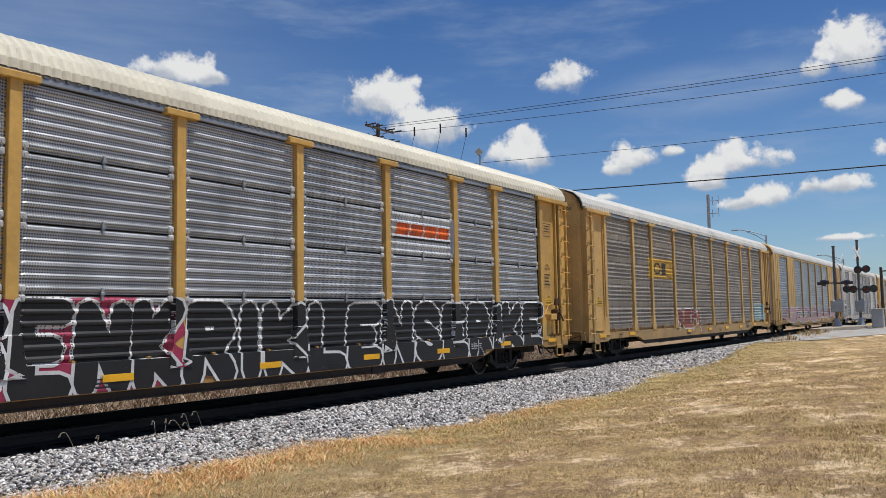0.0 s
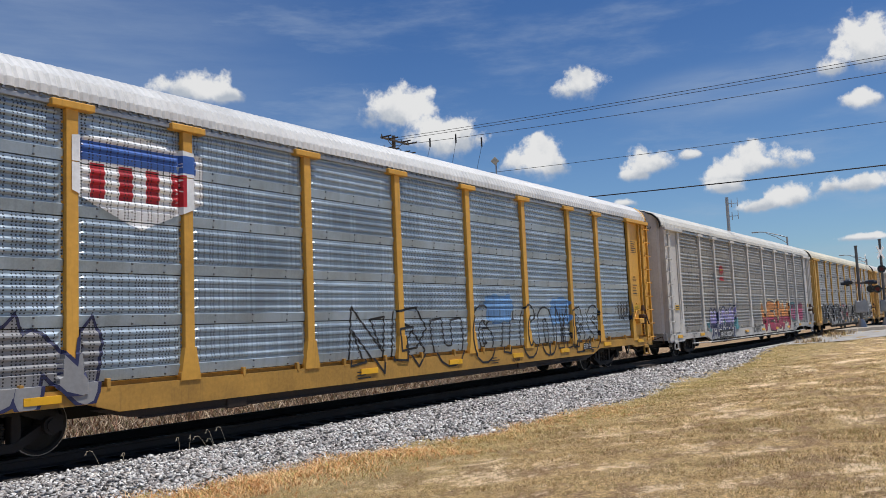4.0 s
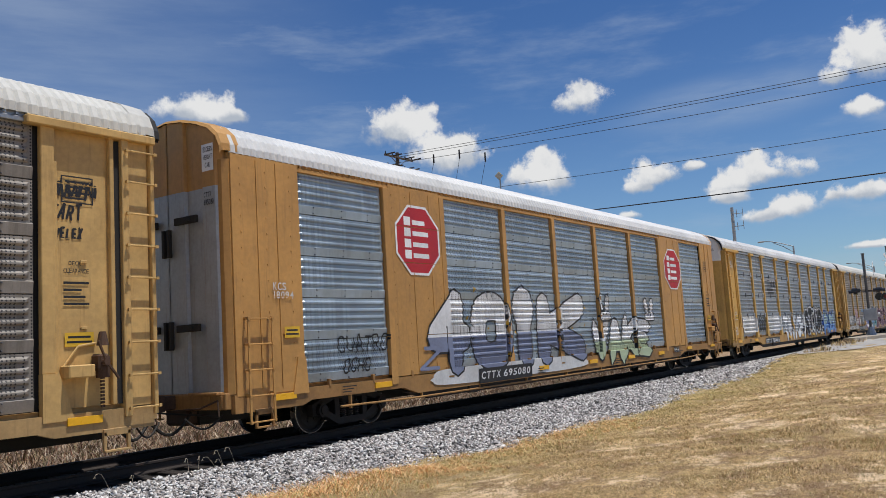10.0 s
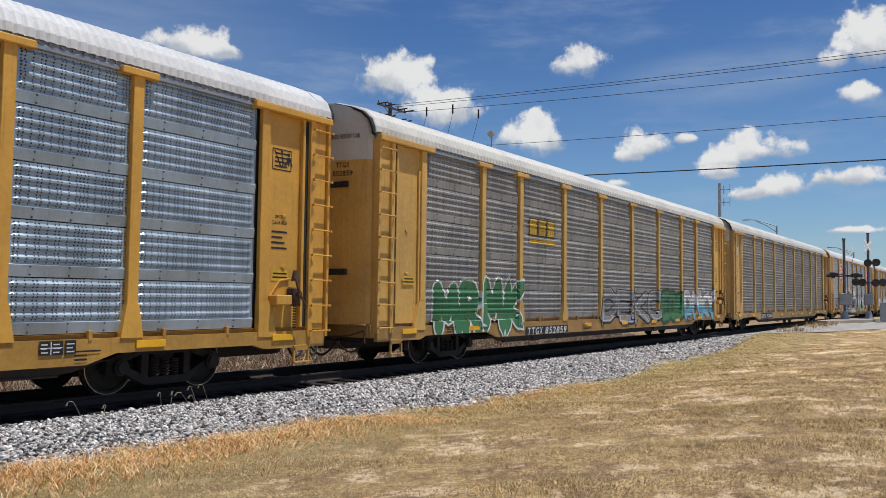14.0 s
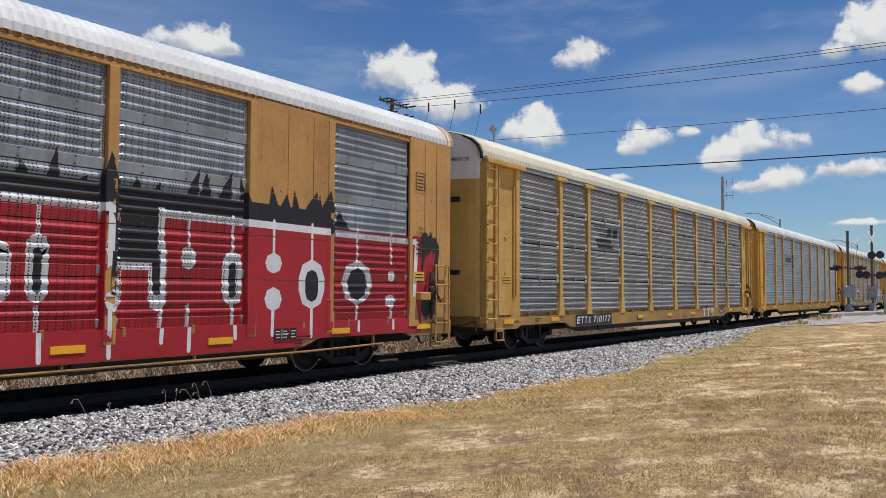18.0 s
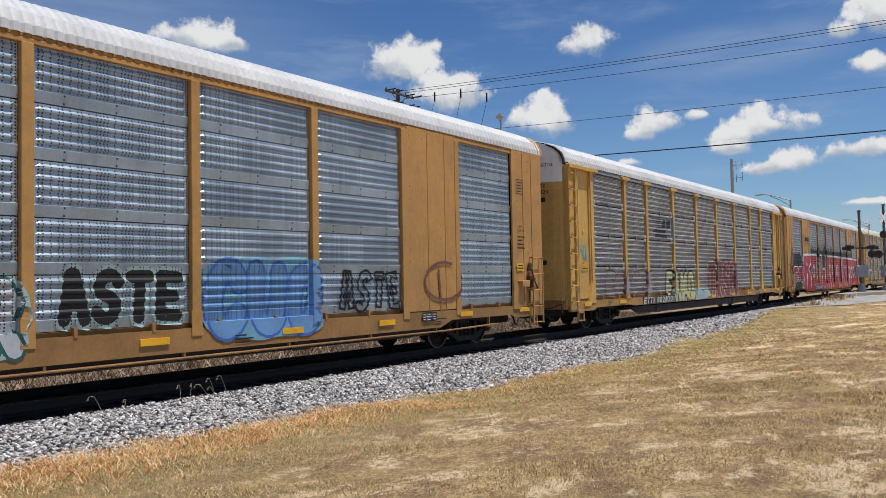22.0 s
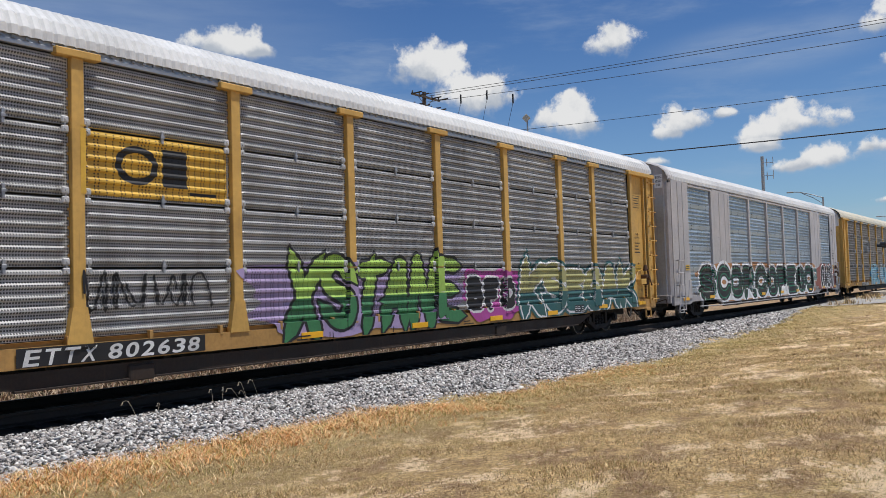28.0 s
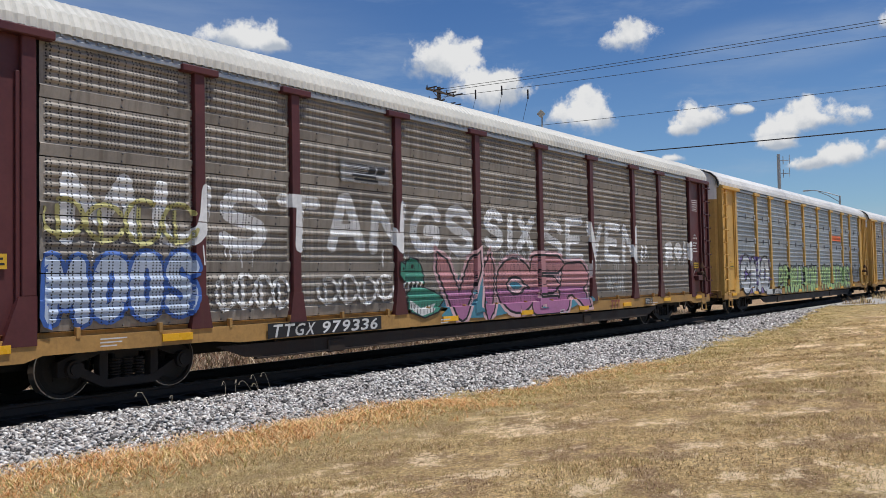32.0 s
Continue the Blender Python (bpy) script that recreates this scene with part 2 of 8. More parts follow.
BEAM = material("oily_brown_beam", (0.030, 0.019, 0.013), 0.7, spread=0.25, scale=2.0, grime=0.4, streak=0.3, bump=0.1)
STEEL = material("bright_worn_steel", (0.30, 0.29, 0.28), 0.28, 0.9, spread=0.1, grime=0.05)
REFLECT = material("amber_reflector_tape", (0.80, 0.42, 0.02), 0.35, spread=0.06, grime=0.12)
BLACK = material("black_paint", (0.018, 0.018, 0.020), 0.55, spread=0.15, grime=0.0)
WHITE = material("white_paint", (0.74, 0.74, 0.73), 0.55, spread=0.06, grime=0.08)
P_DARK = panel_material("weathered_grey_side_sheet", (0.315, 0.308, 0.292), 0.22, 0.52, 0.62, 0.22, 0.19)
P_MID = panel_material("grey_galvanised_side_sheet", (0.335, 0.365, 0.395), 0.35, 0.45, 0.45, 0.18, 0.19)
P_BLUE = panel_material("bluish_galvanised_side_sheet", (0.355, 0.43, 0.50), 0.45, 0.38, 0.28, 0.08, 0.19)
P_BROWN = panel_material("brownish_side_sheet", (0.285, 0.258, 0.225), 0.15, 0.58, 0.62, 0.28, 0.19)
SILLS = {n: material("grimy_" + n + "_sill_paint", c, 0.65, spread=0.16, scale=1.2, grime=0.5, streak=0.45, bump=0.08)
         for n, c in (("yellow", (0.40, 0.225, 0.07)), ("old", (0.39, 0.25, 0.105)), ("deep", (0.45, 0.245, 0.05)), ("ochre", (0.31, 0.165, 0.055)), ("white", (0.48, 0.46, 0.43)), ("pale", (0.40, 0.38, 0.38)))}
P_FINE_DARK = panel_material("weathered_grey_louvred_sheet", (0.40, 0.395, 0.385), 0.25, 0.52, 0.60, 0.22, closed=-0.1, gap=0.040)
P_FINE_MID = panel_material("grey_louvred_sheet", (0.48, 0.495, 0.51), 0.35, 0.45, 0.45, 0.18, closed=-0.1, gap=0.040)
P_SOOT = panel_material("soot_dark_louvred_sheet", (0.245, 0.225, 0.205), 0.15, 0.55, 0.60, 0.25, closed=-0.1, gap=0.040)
DOOR_GREY = material("grey_door_steel", (0.36, 0.385, 0.41), 0.5, 0.3, spread=0.12, scale=1.0, grime=0.3, streak=0.5, streak_col=(0.20, 0.12, 0.07))
HEAD_WHITE = material("white_door_head_paint", (0.80, 0.80, 0.78), 0.5, spread=0.05, scale=0.8, grime=0.15, streak=0.25)
RUST = material("rust_brown_fittings", (0.075, 0.040, 0.024), 0.8, spread=0.25, scale=4.0, grime=0.4, bump=0.2)

# ---- mesh helpers ----


def mesh_of(name, verts, faces, mat, smooth=False):
    me = bpy.data.meshes.new(name)
    me.from_pydata([tuple(v) for v in verts], [], faces)
    me.materials.append(mat)
    if smooth:
        me.shade_smooth()
    me.update()
    return me


def attach(name, me, parent, m=None, label=""):
    ob = new(name, me)
    ob.parent = parent
    if m is not None:
        ob.matrix_basis = m
    return tagged(ob, label)


def part(name, bm, mat, parent, label="", m=None):
    me = bpy.data.meshes.new(name)
    bm.to_mesh(me)
    bm.free()
    me.materials.append(mat)
    return attach(name, me, parent, m, label)


def box(bm, x0, x1, y0, y1, z0, z1, bevel=0.0):
    r = bmesh.ops.create_cube(bm, size=1.0, matrix=Matrix.Translation(((x0 + x1) / 2, (y0 + y1) / 2, (z0 + z1) / 2)) @ Matrix.Diagonal((x1 - x0, y1 - y0, z1 - z0, 1)))
    if bevel:
        es = list({e for v in r["verts"] for e in v.link_edges})
        bmesh.ops.bevel(bm, geom=es, offset=bevel, segments=1, affect="EDGES")
    return r["verts"]


def rod(bm, a, b, r, n=6, r2=None):
    a, b = Vector(a), Vector(b)
    q = (b - a).to_track_quat("Z", "Y").to_matrix().to_4x4()
    bmesh.ops.create_cone(bm, cap_ends=True, segments=n, radius1=r, radius2=r if r2 is None else r2, depth=(b - a).length, matrix=Matrix.Translation((a + b) / 2) @ q)


def prism(bm, pts, axis, a, b):
    """Closed outline pts (two coordinates) drawn out along axis 0, 1 or 2 from a to b."""
    def put(p, h):
        q = list(p)
        q.insert(axis, h)
        return bm.verts.new(q)
    lo, hi = [put(p, a) for p in pts], [put(p, b) for p in pts]
    n = len(pts)
    bm.faces.new(lo[::-1])
    bm.faces.new(hi)
    for i in range(n):
        bm.faces.new((lo[i], lo[(i + 1) % n], hi[(i + 1) % n], hi[i]))
    bmesh.ops.recalc_face_normals(bm, faces=bm.faces)


def done(bm, name, mat):
    bmesh.ops.recalc_face_normals(bm, faces=bm.faces)
    me = bpy.data.meshes.new(name)
    bm.to_mesh(me)
    bm.free()
    me.materials.append(mat)
    return me

# ---- the autorack cars ----
PITCH = 28.75         # coupled length of one car
Z0, Z1 = 1.0, 4.99    # foot and head of the side sheets
SHEET, POST, SILL = -1.41, -1.50, -1.49   # faces of the near side
ROOF_ARC = [(1.47, 5.11), (1.46, 5.24), (1.37, 5.43), (1.16, 5.61), (0.84, 5.74), (0.42, 5.85), (0.0, 5.90)]


@functools.lru_cache(None)
def sheet_profile(kind):
    """Tiers of one side sheet: each a list of (height, outward step) from foot to head."""
    tiers = []
    n = 5 if kind == "band" else 4
    h = (Z1 - Z0) / n
    for i in range(n):
        lo, hi = Z0 + i * h + 0.012, Z0 + (i + 1) * h - (0.022 if kind != "band" else 0.004)
        pts = [(lo, 0.0)]
        if kind == "band":
            pts = [(lo, 0.002), (lo + 0.162, 0.024), (lo + 0.178, 0.0)]
            centres = [lo + 0.255 + k * 0.145 for k in range(4)]
        elif kind == "fine":
            centres = [lo + 0.075 + k * (hi - lo - 0.14) / 5 for k in range(6)]
        else:
            centres = [lo + 0.20 + k * 0.185 for k in range(4)]
        for c in centres:
            pts += [(c - 0.044, 0.0), (c - 0.030, 0.019), (c - 0.010, 0.032), (c + 0.016, 0.031), (c + 0.052, 0.0)]
        pts.append((hi, 0.0))
        tiers.append(pts)
    return tiers


@functools.lru_cache(None)
def sheet_mesh(kind, tier, width, mat):
    pts = sheet_profile(kind)[tier]
    line = [(pts[0][0], -0.045)] + pts
    vs, fs = [], []
    cols = ((0.0, 0), (0.05, 0), (0.11, 1), (width - 0.11, 1), (width - 0.05, 0), (width, 0))
    for z, o in line:
        # the pressed ribs stop short of the sheet's edges
        vs += [(x, -o * (1 if kind == "band" and o in (0.002, 0.024) else q), z - pts[0][0]) for x, q in cols]
    for k in range(len(line) - 1):
        fs += [(6 * k + j, 6 * k + j + 1, 6 * k + j + 7, 6 * k + j + 6) for j in range(5)]
    if kind == "band":
        # bolts with washers along the flat band
        for x in (width * 0.18, width * 0.5, width * 0.82):
            for z in (0.030, 0.140):
                n = len(vs)
                vs += [(x + i * e, -0.004 - 0.02 * z / 0.16 - 0.020 * q, z + j * e) for q, e in ((0, 0.013), (1, 0.009)) for i, j in ((-1, -1), (1, -1), (1, 1), (-1, 1))]
                fs += [(n + 4, n + 5, n + 6, n + 7)] + [(n + i, n + (i + 1) % 4, n + 4 + (i + 1) % 4, n + 4 + i) for i in range(4)]
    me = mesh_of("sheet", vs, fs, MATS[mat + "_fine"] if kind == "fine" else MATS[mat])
    me.materials.append(BOLT)
    for i in range(5 * (len(line) - 1), len(fs)):
        me.polygons[i].material_index = 1
    return me


MATS = {"yellow": YELLOW, "old": YELLOW_OLD, "deep": YELLOW_DEEP, "ochre": OCHRE, "white": WHITE_GREY, "pale": PALE_GREY, "wine": WINE,
        "dark": P_DARK, "mid": P_MID, "blue": P_BLUE, "brown": P_BROWN, "rw": ROOF_WHITE, "rc": ROOF_CREAM, "rg": ROOF_GREY, "door": DOOR_GREY, "hw": HEAD_WHITE, "dark_fine": P_FINE_DARK, "mid_fine": P_FINE_MID, "soot": P_SOOT, "soot_fine": P_SOOT}
BAYS_A = [-11.8, -9.15, -7.1, -4.27, -1.43, 1.43, 4.27, 7.1, 9.15, 11.8]
BAYS_B = [(-11.95, -9.2), (-7.1, -4.26), (-4.26, -1.42), (-1.42, 1.42), (1.42, 4.26), (4.26, 7.1), (9.2, 11.95)]
PLATES_B = [(-13.5, -11.95), (-9.2, -7.1), (7.1, 9.2), (11.95, 13.5)]


@functools.lru_cache(None)
def post_mesh(style, mat):
    bm = bmesh.new()
    if style == "B":
        box(bm, -0.09, 0.09, POST, POST + 0.10, Z0, Z1, 0.008)
        box(bm, -0.11, 0.11, POST - 0.006, POST, Z0 - 0.2, Z0 + 0.22, 0.003)
    else:
        box(bm, -0.095, 0.095, POST, POST + 0.10, Z0 + 0.42, Z1, 0.008)
        prism(bm, [(-0.20, Z0 - 0.08), (0.20, Z0 - 0.08), (0.11, Z0 + 0.44), (-0.11, Z0 + 0.44)], 1, POST - 0.012, POST + 0.10)
        box(bm, -0.34, 0.34, POST - 0.05, POST + 0.10, Z1 - 0.035, Z1 + 0.075, 0.012)
    for i in range(26):
        z = Z0 + 0.5 + i * 0.13
        for sx in (-0.112, 0.112):
            box(bm, sx - 0.012, sx + 0.012, SHEET - 0.012, SHEET + 0.01, z, z + 0.035)
    return done(bm, "post", MATS[mat])


@functools.lru_cache(None)
def roof_mesh(mat):
    step = 0.040
    n = int(27.0 / step)
    full = [(-y, z) for y, z in ROOF_ARC] + [(y, z) for y, z in ROOF_ARC[-2::-1]]
    rise = (0.0, 0.026, 0.030, 0.027)
    vs, fs = [], []
    k = len(full)
    for i in range(n + 1):
        x = -13.5 + i * step
        up = rise[i % 4]
        for j, (y, z) in enumerate(full):
            a, b = full[max(j - 1, 0)], full[min(j + 1, k - 1)]
            t = Vector((b[0] - a[0], b[1] - a[1])).normalized()
            vs.append((x, y - t.y * up, z + t.x * up))
    for i in range(n):
        for j in range(k - 1):
            fs.append((i * k + j, (i + 1) * k + j, (i + 1) * k + j + 1, i * k + j + 1))
    return mesh_of("roof", vs, fs, MATS[mat])


@functools.lru_cache(None)
def eave_mesh(style, mat):
    """Rail over the sheets, and above it the trough under the roof edge with its row of bolts."""
    bm = bmesh.new()
    for s in (-1, 1):
        box(bm, -13.5, 13.5, min(s * 1.475, s * 1.40), max(s * 1.475, s * 1.40), 4.985, 5.055, 0.008)
        box(bm, -13.5, 13.5, min(s * 1.445, s * 1.40), max(s * 1.445, s * 1.40), 5.05, 5.13)
        if s < 0:
            for i in range(150):
                x = -13.4 + i * 0.18
                box(bm, x, x + 0.045, -1.470, -1.44, 5.075, 5.105)
    return done(bm, "eave", MATS[mat] if style == "B" else GALV)


@functools.lru_cache(None)
def sill_mesh(style, mat, side, low):
    bm = bmesh.new()
    pts = [(-13.55, 0.62), (-11.95, 0.62), (-11.7, 0.70), (-8.9, 0.70), (-8.4, low), (8.4, low), (8.9, 0.70), (11.7, 0.70), (11.95, 0.62), (13.55, 0.62),
           (13.55, 0.93), (-13.55, 0.93)]
    y0, y1 = (SILL, SILL + 0.10) if side < 0 else (-SILL - 0.10, -SILL)
    prism(bm, pts, 1, y0, y1)
    prism(bm, [(SILL * -side * -1 - 0.0 if side < 0 else -SILL, 0.93), ((SILL + 0.10) if side < 0 else -SILL - 0.10, 0.93), ((SILL + 0.10) if side < 0 else -SILL - 0.10, 1.0), ((SILL + 0.03) if side < 0 else -SILL - 0.03, 1.0)], 0, -13.5, 13.5)
    if side < 0:
        for i in range(18):
            x = -11.2 + i * 1.31
            box(bm, x - 0.03, x + 0.03, SILL - 0.012, SILL + 0.06, 0.90, 1.05, 0.004)
        for x in (-12.9, 12.9):
            box(bm, x - 0.22, x + 0.22, SILL - 0.03, SILL + 0.02, 0.56, 0.66, 0.006)
            box(bm, x - 0.22, x - 0.17, SILL - 0.03, SILL + 0.02, 0.34, 0.62, 0.006)
            box(bm, x + 0.17, x + 0.22, SILL - 0.03, SILL + 0.02, 0.34, 0.62, 0.006)
            box(bm, x - 0.22, x + 0.22, SILL - 0.06, SILL + 0.02, 0.33, 0.36, 0.004)
    return done(bm, "side_sill", SILLS[mat])


@functools.lru_cache(None)
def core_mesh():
    """One near-black block behind the sheets, painted shade for the decks, inner frame and floor."""
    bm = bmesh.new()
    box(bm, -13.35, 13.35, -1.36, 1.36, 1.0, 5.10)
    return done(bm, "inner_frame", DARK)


@functools.lru_cache(None)
def centre_mesh():
    bm = bmesh.new()
    box(bm, -13.4, 13.4, -0.38, 0.38, 0.42, 0.98)
    box(bm, -8.3, 8.3, -1.30, 1.30, 0.62, 0.96)
    for x in np.linspace(-7.5, 7.5, 9):
        box(bm, x - 0.05, x + 0.05, -1.38, 1.38, 0.56, 0.98)
    box(bm, -2.2, -0.9, -1.15, -0.45, 0.40, 0.80, 0.05)
    rod(bm, (1.2, -0.9, 0.58), (2.4, -0.9, 0.58), 0.19, 14)
    rod(bm, (-8.0, -1.20, 0.52), (8.0, -1.20, 0.52), 0.022, 6)
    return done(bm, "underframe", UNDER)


@functools.lru_cache(None)
def beam_mesh(foot):
    """Beam set back under the near side sill, its shade put into the colour, with two pole pockets."""
    bm = bmesh.new()
    prism(bm, [(-8.8, 0.60), (-8.2, foot + 0.05), (-7.7, foot), (7.7, foot), (8.2, foot + 0.05), (8.8, 0.60)], 1, -1.42, -1.36)
    box(bm, -8.0, 8.0, -1.45, -1.36, foot, foot + 0.03, 0.004)
    for x in (-6.1, 3.9):
        box(bm, x - 0.22, x + 0.22, -1.46, -1.36, foot - 0.02, 0.56, 0.02)
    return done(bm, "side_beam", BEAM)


@functools.lru_cache(None)
def pipe_mesh(mat):
    """Long pipe hung under the near sill, with drop brackets."""
    bm = bmesh.new()
    tube(bm, [(-10.9, -1.47, 0.50), (-8.6, -1.47, 0.46), (8.6, -1.47, 0.46), (10.9, -1.47, 0.50)], 0.022, 8)
    for x in np.linspace(-10.6, 10.6, 10):
        box(bm, x - 0.02, x + 0.02, -1.485, -1.42, 0.44, 0.72, 0.004)
    return done(bm, "side_pipe", SILLS[mat])


@functools.lru_cache(None)
def far_side_mesh(kind, mat):
    bm = bmesh.new()
    for pts in sheet_profile(kind):
        row = []
        for z, o in pts:
            row.append((bm.verts.new((-11.8, -SHEET + o, z)), bm.verts.new((11.8, -SHEET + o, z))))
        for a, b in zip(row, row[1:]):
            bm.faces.new((a[0], a[1], b[1], b[0]))
    return done(bm, "far_side_sheet", MATS[mat])


@functools.lru_cache(None)
def far_posts_mesh(mat):
    bm = bmesh.new()
    prism(bm, [(-0.095, Z0), (0.095, Z0), (0.095, Z1 - 0.035), (0.34, Z1 - 0.035), (0.34, Z1 + 0.075), (-0.34, Z1 + 0.075), (-0.34, Z1 - 0.035), (-0.095, Z1 - 0.035)], 1, -POST - 0.1, -POST)
    return done(bm, "far_side_post", MATS[mat])


@functools.lru_cache(None)
def end_plate_mesh(style, mat):
    """Bare steel plate between the last bay and the corner, near side, drawn for the +x end."""
    bm = bmesh.new()
    if style == "A":
        box(bm, 11.88, 13.1, SHEET + 0.0, SHEET + 0.05, Z0, Z1)
        prism(bm, [(11.78, Z0 - 0.16), (12.25, Z0 - 0.16), (12.02, Z0 + 0.5), (11.78, Z0 + 0.5)], 1, POST - 0.008, POST + 0.1)
        box(bm, 11.78, 11.98, POST, POST + 0.1, Z0 + 0.5, Z1, 0.01)
        box(bm, 11.55, 13.62, POST - 0.08, POST + 0.08, Z1 - 0.03, Z1 + 0.095, 0.015)
        box(bm, 12.86, 12.93, POST + 0.01, POST + 0.09, Z0, Z1, 0.008)
        box(bm, 11.98, 12.04, SHEET - 0.05, SHEET, Z0 + 0.1, Z1 - 0.5, 0.006)
        box(bm, 12.4, 12.5, SHEET - 0.03, SHEET, 3.05, 3.10, 0.006)
        box(bm, 12.4, 12.5, SHEET - 0.03, SHEET, 2.1, 2.14, 0.006)
    else:
        box(bm, 11.855, 13.5, POST + 0.004, POST + 0.06, Z0 - 0.1, 5.10, 0.006)
        box(bm, 12.42, 12.45, POST - 0.012, POST + 0.004, Z0, 5.05, 0.003)
        box(bm, 12.9, 12.93, POST - 0.012, POST + 0.004, Z0, 5.05, 0.003)
        prism(bm, [(11.8, Z0 - 0.16), (12.2, Z0 - 0.16), (12.05, Z0 + 0.5), (11.85, Z0 + 0.5)], 1, POST - 0.02, POST + 0.05)
        for i in range(14):
            for x in (12.1, 12.7, 13.3):
                box(bm, x - 0.012, x + 0.012, POST - 0.006, POST + 0.01, 1.2 + i * 0.28, 1.224 + i * 0.28)
    return done(bm, "end_plate", MATS[mat])


@functools.lru_cache(None)
def slot_shade_mesh():
    """Near-black strip that stands for the shaded slot between the end plate and the ladder."""
    bm = bmesh.new()
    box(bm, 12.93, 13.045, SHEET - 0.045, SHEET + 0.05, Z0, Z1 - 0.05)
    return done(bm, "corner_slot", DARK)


@functools.lru_cache(None)
def ladder_mesh(style, mat):
    bm = bmesh.new()
    if style == "A":
        for x in (13.10, 13.58):
            box(bm, x - 0.06 if x < 13.3 else x - 0.035, x + 0.06 if x < 13.3 else x + 0.035, POST - 0.03, POST + 0.12, 0.80, 5.0, 0.01)
        rungs, z0, st = 9, 0.92, 0.485
        xs = (13.10, 13.60)
    else:
        for x in (12.75, 13.3):
            box(bm, x - 0.025, x + 0.025, POST - 0.11, POST - 0.085, 0.42, 2.25, 0.004)
            for z in (0.9, 2.2):
                box(bm, x - 0.02, x + 0.02, POST - 0.09, POST + 0.01, z, z + 0.04)
        rungs, z0, st = 5, 0.45, 0.44
        xs = (12.75, 13.3)
    for i in range(rungs):
        z = z0 + i * st
        y = POST - (0.075 if style == "A" else 0.10)
        rod(bm, (xs[0], y, z), (xs[1], y, z), 0.014, 6)
        for x in xs:
            rod(bm, (x, y, z), (x, POST + 0.02, z), 0.014, 6)
            box(bm, x - 0.022, x + 0.022, y - 0.02, y + 0.02, z - 0.022, z + 0.022)
    return done(bm, "ladder", MATS[mat])


@functools.lru_cache(None)
def corner_mesh(style, mat):
    """Body corner behind the ladder, +x end, near side."""
    bm = bmesh.new()
    prism(bm, [(13.08, -1.465), (13.52, -1.465), (13.60, -1.38), (13.62, -0.9), (13.08, -0.9)], 2, 0.95, 5.0)
    return done(bm, "corner_post", MATS[mat])


def roof_height(y):
    a = abs(y)
    arc = ROOF_ARC[::-1]
    return float(np.interp(a, [p[0] for p in arc], [p[1] for p in arc]))


# half plan of the end doors, from the meeting edge outwards: (across, along); style A bulges
DOOR_PLAN = {"A": [(0.012, 13.88), (0.35, 13.87), (0.70, 13.82), (1.05, 13.74), (1.24, 13.67), (1.36, 13.57), (1.40, 13.46)],
             "B": [(0.012, 13.66), (0.45, 13.66), (0.47, 13.60), (0.92, 13.60), (0.95, 13.66), (1.25, 13.64), (1.36, 13.52)]}


@functools.lru_cache(None)
def end_door_mesh(style, mat, upper):
    """One leaf of the end doors for the +x end, its free edge at y = 0, its outer edge rounded back. upper: the painted head alone."""
    split = 4.55
    plan = DOOR_PLAN[style]
    vs, fs = [], []
    zs = [0.98, 2.4, 3.8, split] if not upper else [split, 5.0, 5.1, None]
    for y, x in plan:
        for z in zs:
            vs.append((x, -y, (roof_height(y) - 0.03) if z is None else z))
    k = len(zs)
    for i in range(len(plan) - 1):
        for j in range(k - 1):
            fs.append((i * k + j, i * k + j + 1, (i + 1) * k + j + 1, (i + 1) * k + j))
    n = len(vs)
    vs += [(x - 0.05, y, z) for x, y, z in vs]
    fs += [tuple(n + i for i in f[::-1]) for f in fs]
    return mesh_of("end_door", vs, fs, MATS[mat])


@functools.lru_cache(None)
def door_fittings_mesh(style):
    bm = bmesh.new()
    d = 0.14 if style == "A" else 0.0
    box(bm, 13.68 + d, 13.75 + d, -0.30, 0.30, 0.0, 0.13, 0.01)
    box(bm, 13.74 + d, 13.78 + d, -0.16, -0.04, 0.04, 0.09)
    return done(bm, "door_latch", DARK)


@functools.lru_cache(None)
def door_handle_mesh(style):
    bm = bmesh.new()
    d = 0.15 if style == "A" else 0.0
    box(bm, 13.67 + d, 13.75 + d, -0.03, 0.03, 0.0, 0.5, 0.006)
    return done(bm, "door_handle", DARK)


